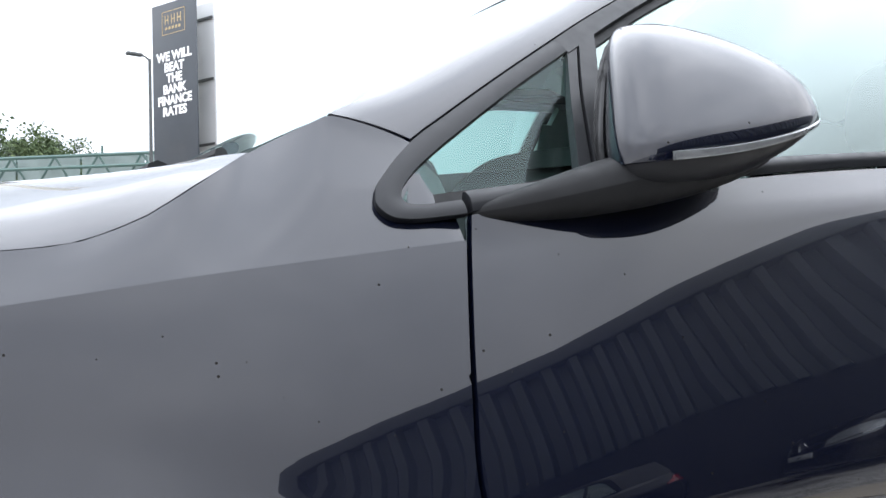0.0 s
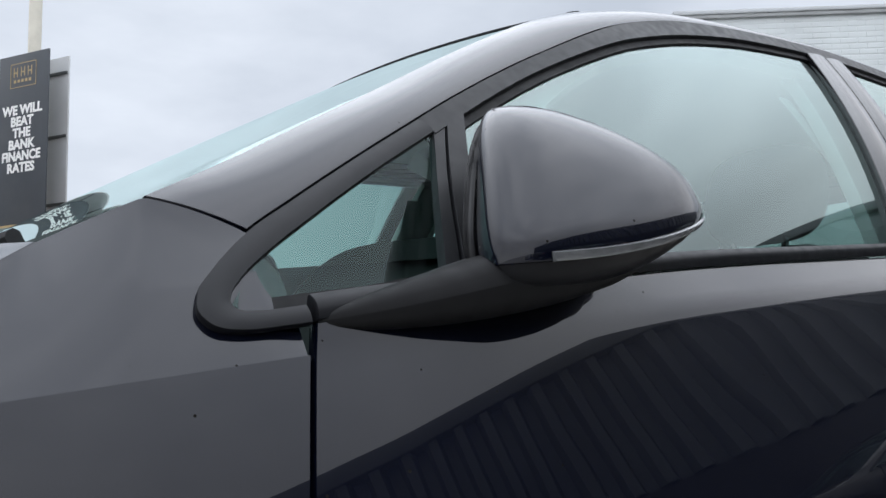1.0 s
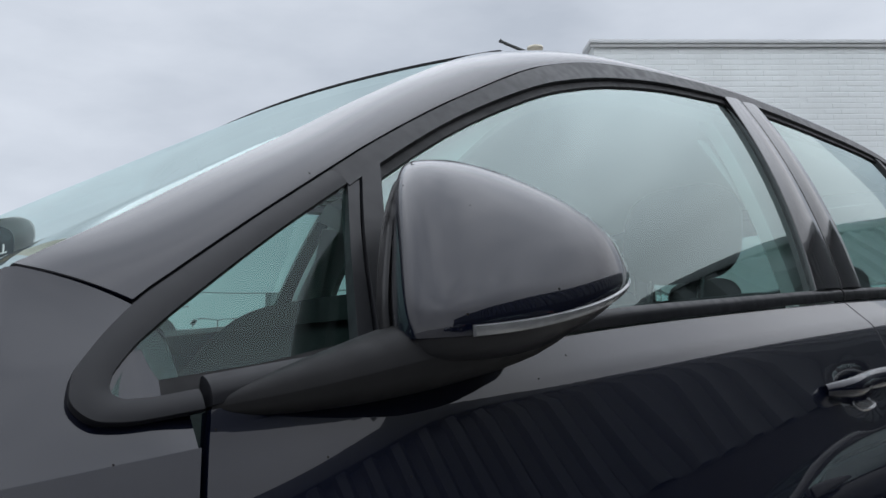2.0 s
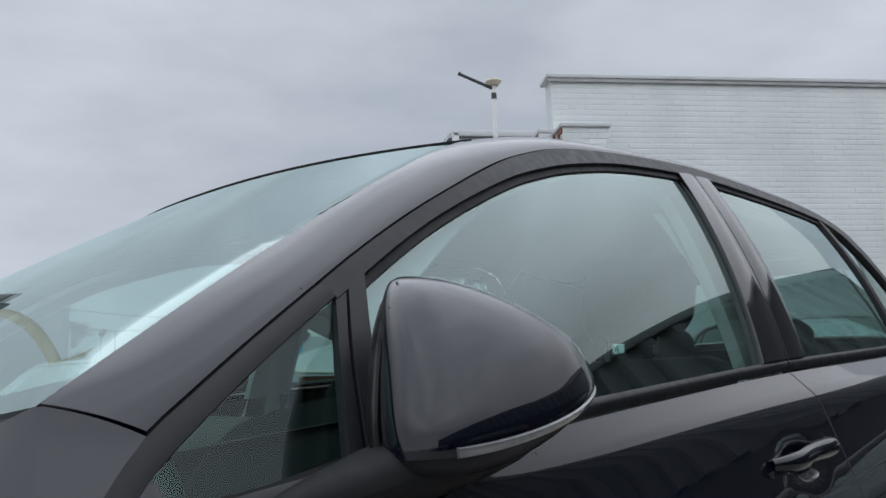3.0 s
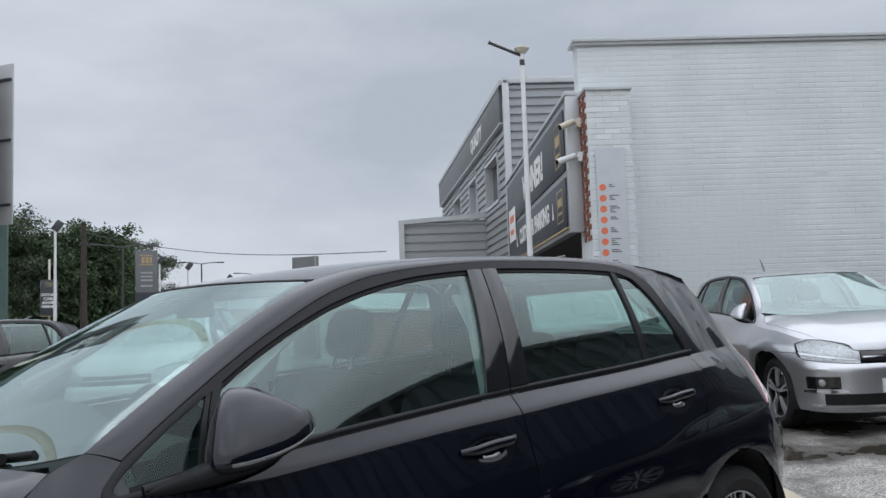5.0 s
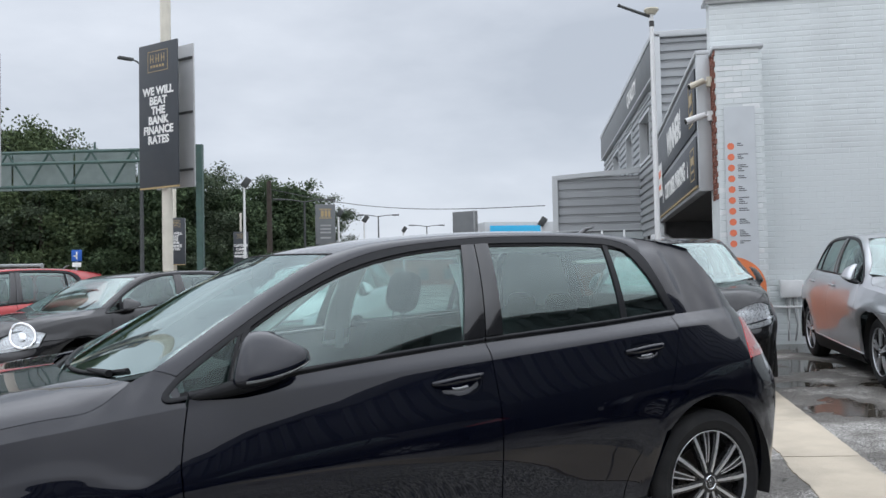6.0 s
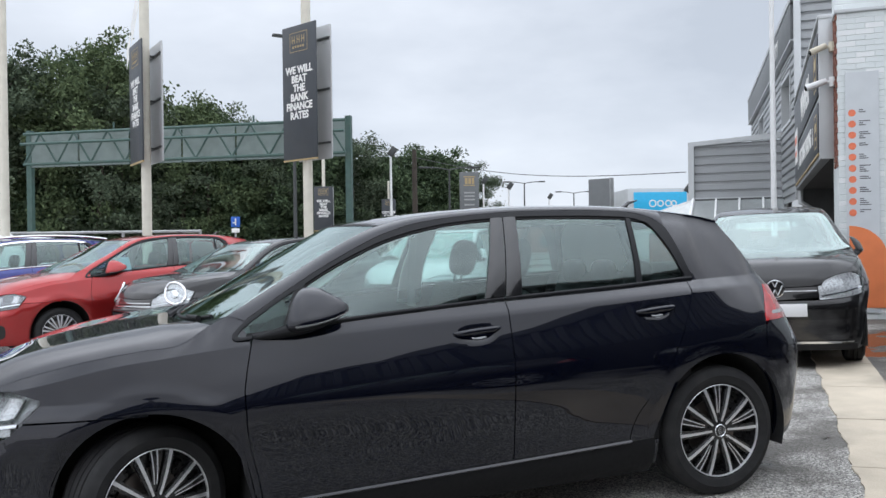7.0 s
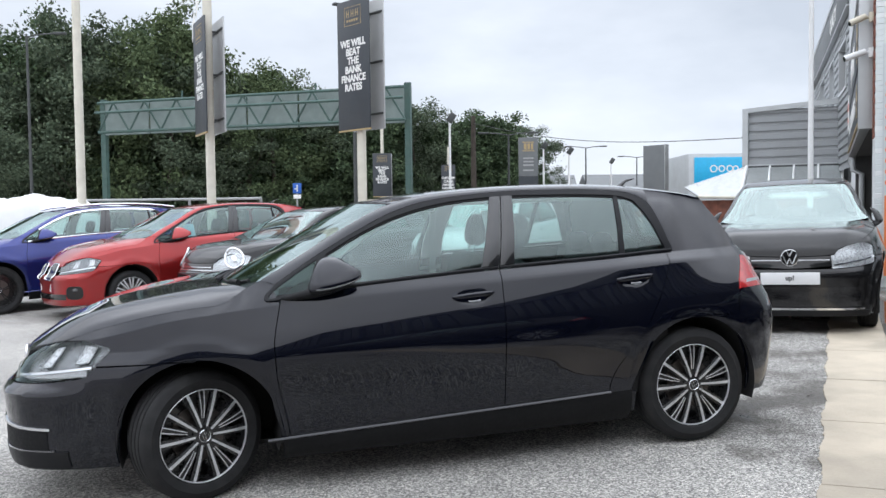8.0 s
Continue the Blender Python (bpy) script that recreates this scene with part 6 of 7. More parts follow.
part("show_card", box((-.11, -.003, -.11), (.11, .003, .11), .002), surface("pale_blue_card", (.36, .60, .74), .5, vary=.08), bmw, "pale blue price card inside the side window").matrix_local = pose(*card, -22, 0, 4)
W_BL = reshape([(-.93, -.90), (-.372, -.41), (0, 0), (.372, .41), (2.26, 2.45), (2.632, 2.86), (3.0, 3.27), (3.37, 3.75)], [(0, 0), (.325, .37), (.7, .80), (1.0, 1.12), (1.47, 1.60)], 1.05)
blue = build_car("estate_car", "tall dark blue estate with bright window frames and roof rails", stand(-3.72, 9.60, 29), M_BLUE, warp=W_BL, wheel=(.365, .235, 5), full=False, front="twin", chrome_frame=True, face=M_RIMDARK, hubs=(.77, .77))
for sd in (-1, 1):
    rail = W_BL(np.array([(x, .56 * sd, RE_Z(x) + .045) for x in np.linspace(1.05, 2.75, 14)]))
    part("roof_rail", tube(rail, .018, 8), M_CHROME, blue)
plate(blue, W_BL, 0, .45, bars=7)
# white hatchback behind the black one, seen through its windows
white = build_car("white_hatchback", "white hatchback parked beyond the black car", stand(3.6, 7.6, 50), M_WHITECAR, warp=W_PO, wheel=(.315, .20, 5), full=False, front="polo", hubs=(.735, .735))


# ---- the dark ribbed shed opposite, seen in paint and glass ----
shed = thing("ribbed_shed", "dark ribbed metal shed standing across the yard", "building", Matrix.Translation((6.1, -3.8, 0)) @ Matrix.Rotation(radians(36.2), 4, "Z"), kind="structure")
M_SHED = surface("dark_ribbed_sheet", (.095, .104, .108), .5, metal=.1, vary=.12, scale=.8, dirt=.3, dirt_color=(.10, .10, .095))
SHED_H = 3.62
# near-black tone stands for the shade inside the shed's open lower bays
M_SHEDDARK = surface("open_bay_shade", (.022, .022, .024), .6, vary=.2)
prof = []
x = -12.0
while x < 4.2:
    prof += [(x, 0), (x + .12, 0), (x + .17, .09), (x + .27, .09)]
    x += .32
v, f = [], []
for px_, py_ in prof:
    v += [(px_, py_, 2.22), (px_, py_, SHED_H)]
f = [(2 * i + 2, 2 * i, 2 * i + 1, 2 * i + 3) for i in range(len(prof) - 1)]
part("ribbed_wall", (v, f), M_SHED, shed, "upright ribbed dark sheet", smooth=False)
part("eaves", box((-12, -.1, SHED_H), (4.2, .12, SHED_H + .16), .02), M_SIGNGREY, shed)
part("backing", box((-12, -6, -1.5), (4.2, -.02, SHED_H - .02)), M_SHED, shed)
# flat band in place of the bays, with their shade as its colour
part("bay_shade_band", box((-12, -.02, -1.5), (4.2, .04, 2.2)), M_SHEDDARK, shed)
# cars out of view: one shows mirrored, the rest are added to darken reflections
copy_thing(polo, stand(-6.2, -11.3, 36.2))
for x_, y_ in ((4.75, -3.48), (1.28, -6.02), (-2.19, -8.56)):
    copy_thing(up_car, stand(x_, y_, 36.2))


# ---- pole signs along the fence ----
def pole_sign(name, x, y, face, z0, z1, width, depth, pole_top, words, label, pole=.095, scale=1.0, gap=.34):
    """Two boards on a pole: a lettered front, and the plain back of the one behind."""
    s = thing(name, label, "sign", Matrix.Translation((x, y, float(ground_z(x)))) @ Matrix.Rotation(radians(face), 4, "Z"))
    b = float(ground_z(x))
    z0, z1, pole_top = z0 - b, z1 - b, pole_top - b
    part("pole", tube([(0, 0, -.1), (0, 0, pole_top)], pole, 14), M_CREAM, s)
    fy, by = -gap * .45, gap * .55
    part("front_board", box((-width / 2, fy - .03, z0), (width / 2, fy, z1), .006), M_SIGN, s, "dark slate board with white lettering")
    part("foot_strip", box((-width / 2, fy - .035, z0 - .03), (width / 2, fy + .005, z0 - .001)), M_GOLD, s)
    part("back_board", box((-width / 2, by, z0 + .0), (width / 2, by + .03, z1), .006), M_BOARDBACK, s, "plain grey back of the rear board")
    for q in (.12, .52, .90):
        z = z0 + (z1 - z0) * q
        part("bracket", boxes([((-width / 2 + .02, by - .025, z - .02), (width / 2 - .02, by - .001, z + .02)), ((-.03, fy + .001, z - .02), (.03, by - .026, z + .02))]), M_DARKGREY, s, smooth=False)
    h = z1 - z0
    ew, eh, ez = width * .52, h * .145, z1 - h * .125
    fr = fy - .034
    th = .010
    rims = [((-ew / 2, fr, ez - eh / 2), (ew / 2, fr + .003, ez - eh / 2 + th)), ((-ew / 2, fr, ez + eh / 2 - th), (ew / 2, fr + .003, ez + eh / 2)), ((-ew / 2, fr, ez - eh / 2), (-ew / 2 + th, fr + .003, ez + eh / 2)), ((ew / 2 - th, fr, ez - eh / 2), (ew / 2, fr + .003, ez + eh / 2))]
    for c0 in (-.30, -.02, .25):
        for c1 in (-.075, .055):
            rims.append(((ew * (c0 + c1), fr, ez - eh * .06), (ew * (c0 + c1) + .016, fr + .003, ez + eh * .33)))
        rims.append(((ew * (c0 - .07), fr, ez + eh * .10), (ew * (c0 + .07), fr + .003, ez + eh * .10 + .016)))
    rims += [((ew * (-.36 + .145 * j), fr, ez - eh * .30), (ew * (-.36 + .145 * j) + ew * .09, fr + .003, ez - eh * .18)) for j in range(5)]
    part("emblem_frame", boxes(rims), M_GOLD, s, "thin gold framed emblem", smooth=False)
    top, step, size = words[0]
    for k, (line, sq) in enumerate(words[1:]):
        word(line, h * size, M_LETTER, s, pose(0, fy - .033, z1 - h * (top + step * k)), squash=sq)
    return s


BEAT = [(.335, .068, .076), ("WE WILL", 1.0), ("BEAT", 1.0), ("THE", 1.0), ("BANK", 1.0), ("FINANCE", .96), ("RATES", 1.0)]
# the big board: faces the yard at an angle
pole_sign("pole_sign", 2.72, 12.15, -60.3, 2.97, 5.56, 1.02, .3, 9.5, BEAT, "tall dark board with white lettering on a cream pole")
pole_sign("pole_sign", -.27, 13.1, -76, 2.95, 5.25, 1.02, .3, 9.5, BEAT, "tall double board seen nearly edge-on on a cream pole")
flag = thing("flag_pole", "bare cream pole by the fence", "pole", Matrix.Translation((-2.9, 13.95, float(ground_z(-2.9)))))
part("pole", tube([(0, 0, -.1), (0, 0, 9.5)], [.095, .075], 14), M_CREAM, flag)
pole_sign("pole_sign", 5.85, 27.75, -14, 1.9, 3.55, .72, .3, 4.6, BEAT, "smaller dark board with white lettering on a pole", pole=.06)
pole_sign("pole_sign", 13.0, 45.6, -14, 2.2, 4.1, .84, .3, 5.2, [(.42, .11, .10), ("CUSTOMER", .8), ("CARE", 1.2), ("AWARD", 1.0), ("WINNERS", .9)], "dark board with white award lettering on a pole", pole=.06)

# grey totem signs
totem = thing("totem_sign", "grey totem board with a gold emblem and faint lines", "sign", Matrix.Translation((17.07, 42.6, float(ground_z(17.07)))) @ Matrix.Rotation(radians(-14), 4, "Z"))
part("board", box((-.56, -.12, 0), (.56, .12, 5.15), .01), M_SIGNGREY, totem)
part("dark_foot", box((-.57, -.13, 0), (.57, -.121, 2.9)), M_SIGN, totem)
part("emblem", boxes([((-.34, -.126, 4.35), (.34, -.122, 4.40)), ((-.34, -.126, 4.85), (.34, -.122, 4.90)), ((-.26, -.126, 4.45), (-.1, -.122, 4.8)), ((-.05, -.126, 4.45), (.1, -.122, 4.8)), ((.15, -.126, 4.45), (.28, -.122, 4.8))]), M_GOLD, totem, smooth=False)
part("unread_lettering", boxes([((-.3, -.126, z), (.3, -.122, z + .09)) for z in (3.9, 3.7, 3.5, 3.2)]), M_STEEL, totem, smooth=False)
slab_sign = thing("slab_sign", "plain grey slab sign standing beyond the roof", "sign", Matrix.Translation((13.7, 20.6, float(ground_z(13.7)))) @ Matrix.Rotation(radians(28), 4, "Z"))
part("slab", box((-.10, -.42, 0), (.10, .42, 3.05), .01), M_SIGNGREY, slab_sign)
part("edge", box((-.106, -.424, 0), (.106, -.40, 3.06), .004), M_STEEL, slab_sign)

# ---- fence, sheet, street furniture ----
fence = thing("tube_fence", "galvanised tube rail fence behind the parked row", "fence", kind="structure")
fp = [(-9.5 + 1.46 * k, 16.0 - .245 * 1.46 * k) for k in range(8)]
part("rail", tube([(x, y, 1.62) for x, y in fp] + [(.74, 13.48, 1.64)], .028, 8), M_STEEL, fence)
part("rail", tube([(x, y, .75) for x, y in fp] + [(.74, 13.48, .75)], .028, 8), M_STEEL, fence)
for k, (x, y) in enumerate(fp[::2] + [(.74, 13.48)]):
    part("post", tube([(x, y, float(ground_z(x)) - .1), (x, y, 1.64)], .03, 8), M_STEEL, fence)
sheet = thing("covered_stack", "stack under a creased white plastic sheet", "stack", Matrix.Translation((-4.1, 14.1, float(ground_z(-4.1)))) @ Matrix.Rotation(radians(-14), 4, "Z"))
bm = bmesh.new()
bmesh.ops.create_grid(bm, x_segments=60, y_segments=30, size=1.0)
for vtx in bm.verts:
    x, y = vtx.co.x, vtx.co.y
    edge = max(abs(x) ** 8, abs(y) ** 6)
    h = 1.86 * (1 - min(1, edge)) + .16 * noise.noise((x * 2.2, y * 1.4, 3.0)) + .05 * noise.noise((x * 9, y * 6, 1.0))
    vtx.co = Vector((x * 1.75, y * .55, max(.02, h)))
part("sheet", bm, M_TARP, sheet)

gantry = thing("sign_gantry", "green steel sign gantry spanning the road, seen from behind", "gantry", Matrix.Translation((8.8, 37.0, 0)) @ Matrix.Rotation(math.atan2(9.0, -15.4), 4, "Z"), kind="structure")
GL, GZ0, GZ1 = math.hypot(9.0, 15.4), 5.85, 7.45
for x in (0, GL):
    part("leg", boxes([((x - .15, -.13, -.3), (x + .15, .13, 7.7))]), M_GREEN, gantry, smooth=False)
for z, y in ((GZ0, -.5), (GZ1, -.5), (GZ0, .5), (GZ1, .5), ((GZ0 + GZ1) / 2 + .25, .75)):
    part("chord", tube([(0, y, z), (GL, y, z)], .085, 6), M_GREEN, gantry)
n_b = 9
for k in range(n_b):
    x0, x1 = GL * k / n_b, GL * (k + 1) / n_b
    for y in (-.5, .5):
        part("brace", tube([(x0, y, GZ0), ((x0 + x1) / 2, y, GZ1)], .05, 6), M_GREEN, gantry)
        part("brace", tube([((x0 + x1) / 2, y, GZ1), (x1, y, GZ0)], .05, 6), M_GREEN, gantry)
part("sign_backs", boxes([((GL * k / 6 + .06, .02, GZ0 - .12), (GL * (k + 1) / 6 - .06, .1, GZ1 + .1)) for k in range(6)]), M_GREENPALE, gantry, "weathered green sign backs", smooth=False)
for x in (.28 * GL, .72 * GL):
    part("finial", tube([(x, 0, GZ1), (x, 0, GZ1 + .5)], .05, 6), M_GREEN, gantry)


def street_lamp(x, y, top, kind, label, yaw=0.0, reach=1.3):
    s = thing("street_lamp", label, "street lamp", Matrix.Translation((x, y, float(ground_z(x)))) @ Matrix.Rotation(radians(yaw), 4, "Z"), group="street lamps")
    h = top - float(ground_z(x))
    m = M_WHITESTEEL if kind == "flood" else M_DARKGREY
    part("column", tube([(0, 0, -.1), (0, 0, h * .45), (0, 0, h)], [.09, .07, .055], 10), m, s)
    if kind == "flood":
        part("floodlight", box((-.26, -.10, -.17), (.26, .10, .17), .03), M_DARKGREY, s).matrix_local = pose(.10, 0, h + .1, 0, -55, 0)
    else:
        for sg in ((-1, 1) if kind == "twin" else (1,)):
            part("arm", tube([(0, 0, h - .05), (sg * reach * .5, 0, h + .06), (sg * reach, 0, h + .1)], .035, 8), m, s)
            part("lantern", box((-.3, -.12, -.06), (.3, .12, .05), .03), m, s).matrix_local = pose(sg * (reach + .25), 0, h + .1)
    return s


street_lamp(-9.0, 39.0, 9.75, "single", "dark green street lamp with one long arm", -14)
street_lamp(5.42, 32.15, 10.1, "single", "dark street lamp with a short arm behind the board", 194, .35)
for x, y, z in ((11.41, 38.91, 6.1), (21.5, 51.9, 5.7), (23.2, 51.4, 5.3), (32.5, 64.6, 5.4), (26.6, 34.9, 4.05)):
    street_lamp(x, y, z, "flood", "floodlight on a slim white column", -20)
for x, y, z in ((16.6, 44.8, 5.9), (30.4, 65.2, 6.7), (39.3, 73.3, 6.4), (46.0, 75.0, 5.2)):
    street_lamp(x, y, z, "twin", "grey street lamp with two arms", -14)
mast = thing("wooden_mast", "dark wooden pole carrying a wire", "pole", Matrix.Translation((12.9, 39.6, float(ground_z(12.9)))))
part("pole", tube([(0, 0, -.2), (0, 0, 6.1)], [.16, .12], 10), surface("creosoted_wood", (.05, .04, .032), .85, vary=.2, bump=.3), mast)
wire = [Vector((12.9, 39.6, 6.0)).lerp(Vector((17.7, 21.75, 3.75)), q) + Vector((0, 0, -.5 * math.sin(math.pi * q))) for q in np.linspace(0, 1, 24)]
part("wire", tube([p - mast.matrix_world.translation for p in wire], .016, 5), M_DARKGREY, mast)
road_sign = thing("road_sign", "small blue arrow road sign on a post", "road sign", Matrix.Translation((2.4, 25.5, float(ground_z(2.4)))))
part("post", tube([(0, 0, 0), (0, 0, 2.3)], .03, 8), M_STEEL, road_sign)
part("plate", box((-.15, -.05, 1.98), (.15, -.032, 2.34), .004), M_ROADBLUE, road_sign)
part("arrow", boxes([((-.02, -.054, 2.05), (.02, -.051, 2.28)), ((-.09, -.054, 2.12), (.02, -.051, 2.16))]), M_LETTER, road_sign, smooth=False)
part("lower_plate", box((-.13, -.05, 1.80), (.13, -.032, 1.94), .004), M_LETTER, road_sign)
gym = thing("billboard", "sky blue sign board with white shapes on a grey hall", "sign", Matrix.Translation((25.2, 35.35, 0)) @ Matrix.Rotation(radians(-15), 4, "Z"))
part("board", box((-1.42, -.15, 2.4), (1.42, -.06, 3.95), .01), M_BLUESIGN, gym)
part("hall_wall", box((-1.7, -.05, -.2), (9.0, 6.0, 4.15), .01), M_CLADPALE, gym)
for k, (x, z, r) in enumerate(((-.42, 3.35, .20), (.0, 3.35, .18), (.42, 3.35, .18), (.72, 3.35, .16))):
    part("white_mark", lathe([(r - .06, -.157), (r, -.157), (r, -.151), (r - .06, -.151)], 24, "y", closed=True), M_LETTER, gym).matrix_local = pose(x, 0, z)
for k in range(7):
    x, y = 30 + 9 * k, 78 - 2.5 * k
    hs = thing("far_house", "low distant building with a pitched dark roof", "house", Matrix.Translation((x, y, .4)) @ Matrix.Rotation(radians(-15 + 5 * (k % 3)), 4, "Z"), group="far houses")
    part("wall", box((-4, -3, -1), (4, 3, 2.6)), M_REDBRICK if k % 2 else M_CLADPALE, hs)
    part("roof", ([(-4.3, -3.3, 2.6), (4.3, -3.3, 2.6), (4.3, 3.3, 2.6), (-4.3, 3.3, 2.6), (-4.3, 0, 4.4), (4.3, 0, 4.4)], [(0, 1, 5, 4), (2, 3, 4, 5), (0, 4, 3), (1, 2, 5), (0, 3, 2, 1)]), M_SIGNGREY, hs, smooth=False)
    for q in (-2.6, 0, 2.6):
        part("window", box((q - .5, -3.03, .6), (q + .5, -2.99, 1.8)), M_DARKGLASS, hs)


# ---- trees ----
def foliage(name, dark, light):
    m, n, l, b = shader(name)
    isl, rm = n.new("ShaderNodeNewGeometry"), ramp(n, [(0, dark), (.6, tuple((a + c) / 2 for a, c in zip(dark, light))), (1, light)])
    l.new(isl.outputs["Random Per Island"], rm.inputs[0])
    l.new(rm.outputs[0], b.inputs["Base Color"])
    b.inputs["Roughness"].default_value = .8
    b.inputs["Specular IOR Level"].default_value = .15
    b.inputs["Transmission Weight"].default_value = 0.0
    return m


M_LEAF = [foliage("deep_green_leaves", (.042, .068, .040), (.102, .146, .074)), foliage("mid_green_leaves", (.058, .086, .044), (.135, .176, .086)), foliage("grey_green_leaves", (.055, .080, .053), (.126, .158, .100))]
M_BARK = surface("tree_bark", (.075, .062, .048), .9, vary=.3, scale=5, bump=.6, bump_scale=30)


def leaves(points, sizes, gen):
    """Small folded leaves, one at each point, turned at random."""
    n = len(points)
    d = gen.normal(size=(n, 3))
    d /= np.linalg.norm(d, axis=1, keepdims=True)
    e = np.cross(d, gen.normal(size=(n, 3)))
    e /= np.linalg.norm(e, axis=1, keepdims=True)
    up = np.cross(d, e)
    s = sizes[:, None]
    a, b = points - d * s, points + d * s
    c1, c2 = points + e * s * .55 + up * s * .2, points - e * s * .55 + up * s * .2
    v = np.stack([a, c1, b, c2], 1).reshape(-1, 3)
    k = np.arange(n)[:, None] * 4
    f = np.concatenate([k + np.array([[0, 1, 2]]), k + np.array([[0, 2, 3]])])
    return v, f


def tree(seed, height, spread_, mat_, count=20000):
    gen = np.random.default_rng(seed)
    t = thing("tree", "leafy broadleaved tree in full summer green", "tree", group="trees beyond the road")
    trunk_h = height * .82
    bend = gen.normal(size=(6, 2)) * .12
    zs = np.linspace(0, trunk_h, 6)
    path = np.c_[np.cumsum(bend, 0), zs]
    path[0, :2] = 0
    limbs = [tube(path, np.linspace(.028 * height * .6, .04, 6), 8)]
    tips = []
    for k in range(15):
        q = gen.uniform(.22, .95)
        z = q * trunk_h
        base = np.array([np.interp(z, zs, path[:, 0]), np.interp(z, zs, path[:, 1]), z])
        w = gen.uniform(0, 2 * math.pi)
        ln = spread_ * gen.uniform(.55, 1.05) * (1.05 - .55 * q)
        mid = base + np.array([math.cos(w), math.sin(w), .5]) * ln * .5
        end = base + np.array([math.cos(w), math.sin(w), gen.uniform(.5, .95)]) * ln
        limbs.append(tube([base, mid, end], [.05, .035, .012], 5))
        tips += [mid, end]
    part("trunk", joined(*limbs), M_BARK, t)
    cl = []
    for tip in tips:
        for _ in range(4):
            cl.append(tip + gen.normal(size=3) * (.16 * spread_))
    for _ in range(22):
        z = gen.uniform(.16, 1.0) * height
        r = spread_ * (1.0 - .62 * (z / height) ** 2) * gen.uniform(.4, .95)
        w = gen.uniform(0, 2 * math.pi)
        cl.append(np.array([r * math.cos(w), r * math.sin(w), z * .97]))
    cl = np.array(cl)
    pick = cl[gen.integers(0, len(cl), count)]
    pts = pick + gen.normal(size=(count, 3)) * np.array([.52, .52, .42]) * (.10 * spread_ + .28)
    pts[:, 2] = np.maximum(pts[:, 2], .5)
    v, f = leaves(pts, gen.uniform(.07, .15, count), gen)
    part("crown", mesh_of("crown", v, f, mat_, smooth=False), mat_, t)
    return t


kinds = [tree(11, 14.0, 4.2, M_LEAF[0]), tree(12, 11.5, 3.6, M_LEAF[1]), tree(13, 15.5, 3.4, M_LEAF[2]), tree(14, 8.5, 3.0, M_LEAF[0]), tree(15, 12.5, 3.9, M_LEAF[2])]
rg = random.Random(9)
spots = []
# (along the wood from its far left end, height wanted)
for px_, h in ((-34, 16), (-30, 17), (-26.5, 15), (-23, 17), (-19.5, 17), (-16, 16), (-12.8, 15), (-10, 16.4), (-7, 13.6), (-4.6, 15.8), (-2, 13), (.8, 12.6), (3.2, 11.3), (5.6, 10.2), (8.2, 9.4), (10.8, 8.6), (13.4, 8.9), (16.0, 7.6), (18.5, 7.8)):
    spots.append((px_ + rg.uniform(-.6, .6), 58.5 - .258 * px_ + rg.uniform(-1, 1), h))
    spots.append((px_ + 1.7 + rg.uniform(-.6, .6), 62.5 - .258 * px_ + rg.uniform(-1, 1), h * .97))
for x, y, h in ((24.6, 66.5, 8.9), (27.0, 69, 7.6), (22.5, 64, 7.0), (-15, 52, 11.5), (-24, 56, 13.5)):
    spots.append((x, y, h))
used = set()
for i, (x, y, h) in enumerate(spots):
    k = rg.randrange(5)
    ref = (14.0, 11.5, 15.5, 8.5, 12.5)[k]
    s = (h + .3) / ref
    m = Matrix.Translation((x, y, float(ground_z(x)) - .1)) @ Matrix.Rotation(rg.uniform(0, 6.28), 4, "Z") @ Matrix.Diagonal((s ** .6 * 1.12, s ** .6 * 1.12, s, 1))
    if k not in used:
        kinds[k].matrix_basis = m
        used.add(k)
    else:
        t2 = copy_thing(kinds[k], Matrix())
        t2.matrix_basis = m
gen = np.random.default_rng(3)
cnt = 90000
bx = gen.uniform(-44, 21, cnt)
by = 56.5 - .258 * bx + gen.uniform(0, 8, cnt)
lim = np.interp(bx, [-44, -20, -5, 5, 12, 21], [7.5, 7.5, 6.5, 5.2, 4.5, 4.0]) * (.75 + .25 * np.sin(bx * 1.3) * np.sin(bx * .47 + 1))
bz = gen.uniform(0, 1, cnt) ** .8 * lim + ground_z(bx)
v, f = leaves(np.c_[bx, by, bz], gen.uniform(.10, .22, cnt), gen)
solid("undergrowth", mesh_of("undergrowth", v, f, M_LEAF[0], smooth=False), M_LEAF[0], "dense dark green undergrowth below the trees", "shrubs", kind="stuff")


# ---- bricks of the white wall and its pier ----
def brick_mesh(name, l, h, d, m, e=.004):
    """One brick lying along x, facing -y, with its front edges rounded."""
    v = [(0, 0, 0), (l, 0, 0), (l, 0, h), (0, 0, h), (0, -d + e, 0), (l, -d + e, 0), (l, -d + e, h), (0, -d + e, h), (e, -d, e), (l - e, -d, e), (l - e, -d, h - e), (e, -d, h - e)]
    f = [(4, 5, 9, 8), (5, 6, 10, 9), (6, 7, 11, 10), (7, 4, 8, 11), (8, 9, 10, 11), (0, 1, 5, 4), (1, 2, 6, 5), (2, 3, 7, 6), (3, 0, 4, 7)]
    return mesh_of(name, v, f, m, smooth=False)


BL, BH, JT = .215, .065, .010
rb = random.Random(21)
full_white, half_white = brick_mesh("brick", BL + .006, BH + .002, .005, M_WHITEBRICK), brick_mesh("brick", .1085, BH + .002, .005, M_WHITEBRICK)
slim_white = brick_mesh("brick", BL + .007, BH + .003, .003, M_WHITEBRICK, .0029)
worn_white = brick_mesh("brick", BL + .004, BH, .007, M_WHITEWORN)
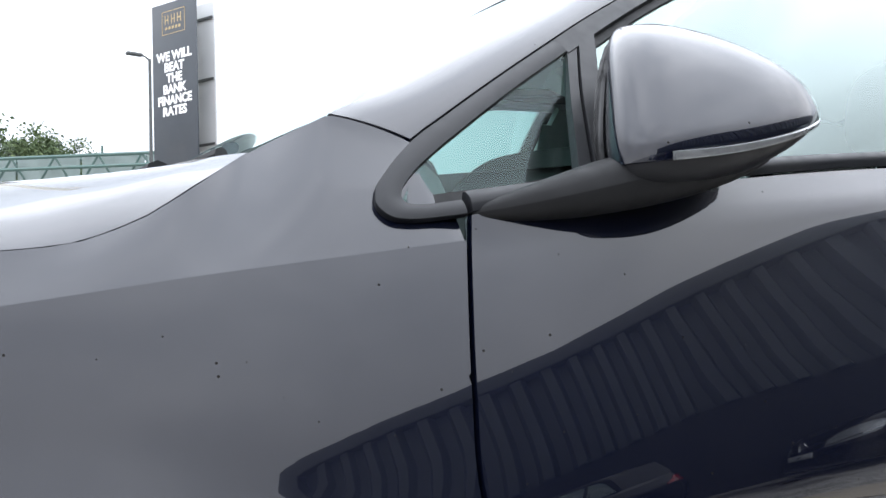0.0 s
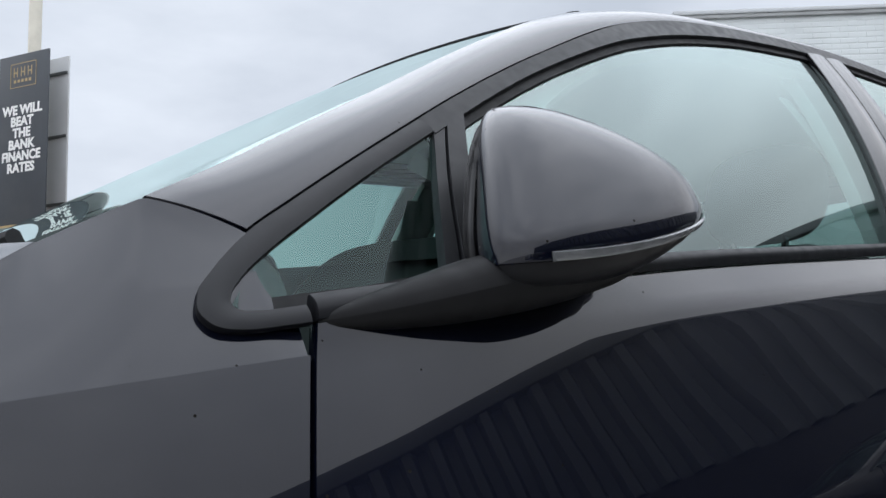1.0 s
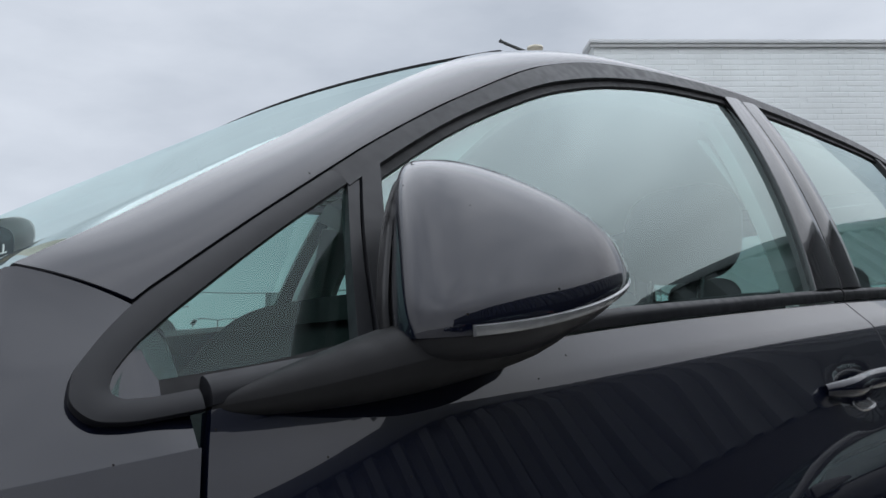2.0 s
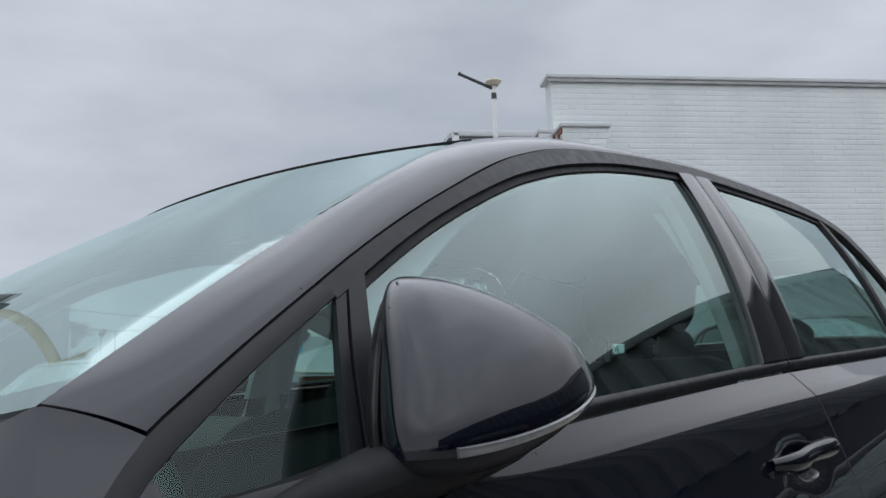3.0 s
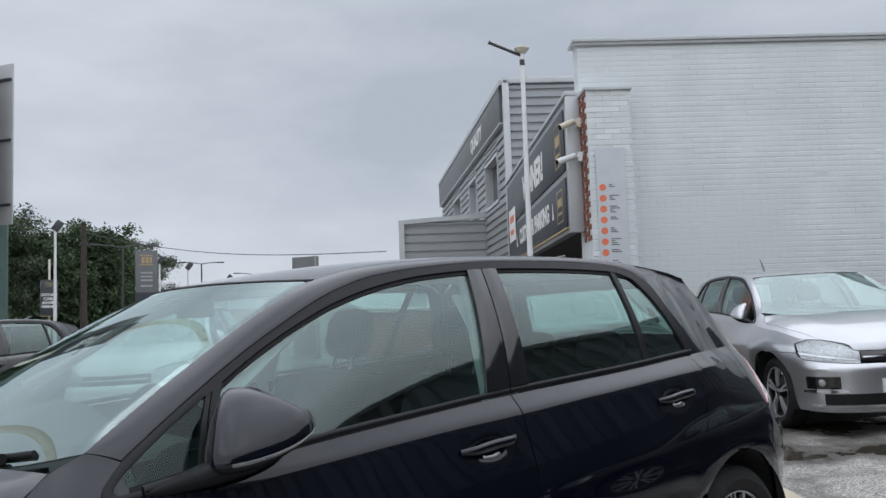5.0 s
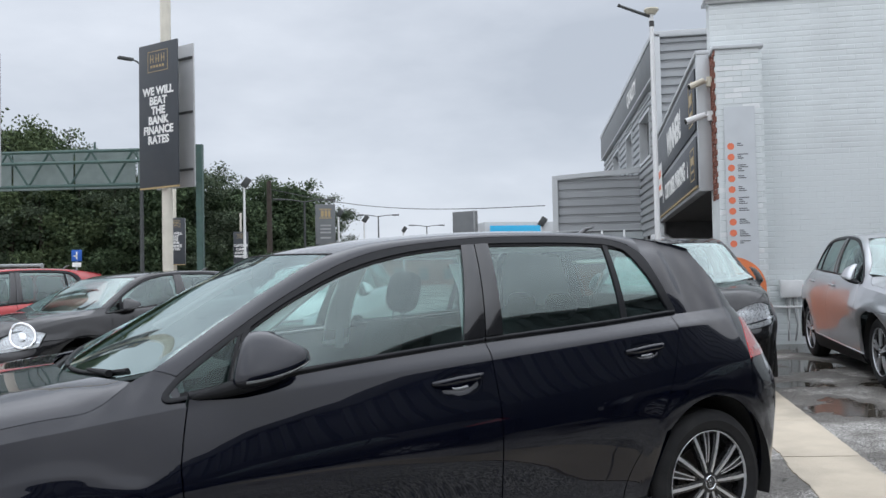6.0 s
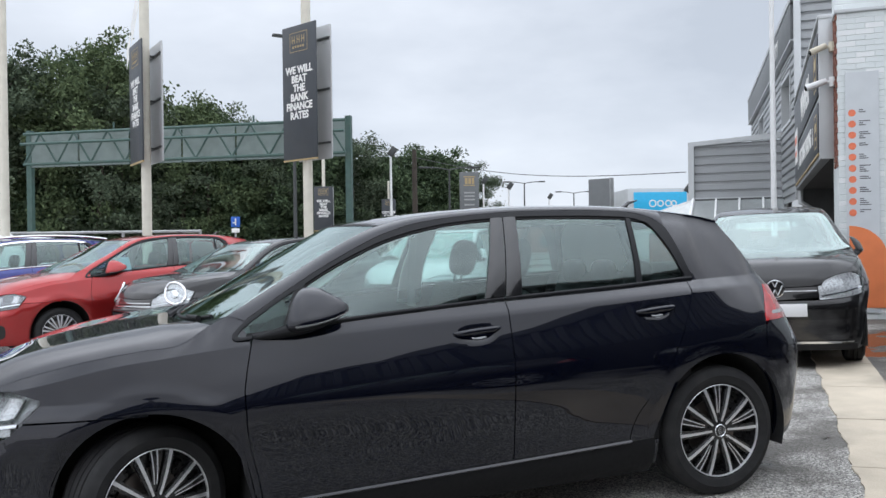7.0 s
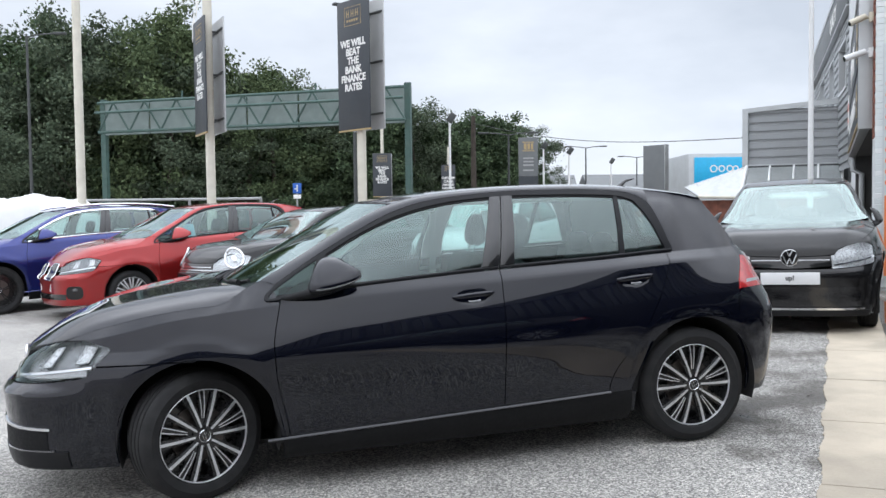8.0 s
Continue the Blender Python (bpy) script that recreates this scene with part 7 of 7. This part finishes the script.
full_red, half_red = brick_mesh("brick", BL, BH, .018, M_REDBRICK), brick_mesh("brick", .1025, BH, .018, M_REDBRICK)


def lay_brick(me, parent, m):
    ob = new("brick", me)
    ob.parent = parent
    ob.matrix_local = m


# the pier's front and its red side, brick by brick where the camera sees them best
for c in range(56):
    z = 4.25 - (c + 1) * (BH + JT) + .005
    if z < .2:
        break
    off = 0 if c % 2 else -.1125
    for k in range(4):
        x0 = .012 + off + k * (BL + JT)
        a, b = max(x0, .012), min(x0 + BL, .608)
        if b - a < .05 or (z < 3.44 and z > .3 and a > .11 and b < .49):
            continue
        me = (worn_white if rb.random() < .3 else full_white) if b - a > .2 else half_white
        sc = (b - a) / (BL if b - a > .2 else .1025)
        lay_brick(me, pier, Matrix.Translation((a, -.438 + rb.uniform(-.002, .002), z)) @ Matrix.Diagonal((sc, 1, 1, 1)))
    if z > 2.2:
        for k in range(2):
            lay_brick(full_red if (c + k) % 2 else half_red, pier, Matrix.Translation((.012, .0 - k * .225 - (0 if (c + k) % 2 else 0), z)) @ Matrix.Rotation(radians(-90), 4, "Z"))
# the rest of the wall: real courses, joined
verts, faces = [], []
c = 0
z = WALL_TOP - .06 - BH
while z > -.05:
    x = .012 - (.1125 if c % 2 else 0)
    while x < 8.4:
        a, b = max(x, .012), min(x + BL + .007, 8.4)
        if .60 < a and b < 2.95 and 1.0 < z < 2.8 and b - a > .2:
            lay_brick(slim_white, wall, Matrix.Translation((a, .012 + rb.uniform(-.001, .001), z)))
        elif b - a > .03 and not (b < .60 and z < 4.2):
            d = .0028 + rb.uniform(-.0016, .0016) - (.005 if rb.random() < .01 else 0)
            e = .010
            k = len(verts)
            zz = z + rb.uniform(-.0012, .0012)
            verts += [(a, .012, zz), (b, .012, zz), (b, .012, zz + BH), (a, .012, zz + BH), (a + .003, .012 - d, zz + e), (b - .003, .012 - d, zz + e), (b - .003, .012 - d, zz + BH - e * .5), (a + .003, .012 - d, zz + BH - e * .5)]
            faces += [tuple(i + k for i in q) for q in ((0, 1, 5, 4), (1, 2, 6, 5), (2, 3, 7, 6), (3, 0, 4, 7), (4, 5, 6, 7))]
        x += BL + JT
    z -= BH + JT
    c += 1
tagged(part("brickwork", (verts, faces), M_WHITEBRICK, wall, "white painted brick courses", smooth=False), kind="stuff")
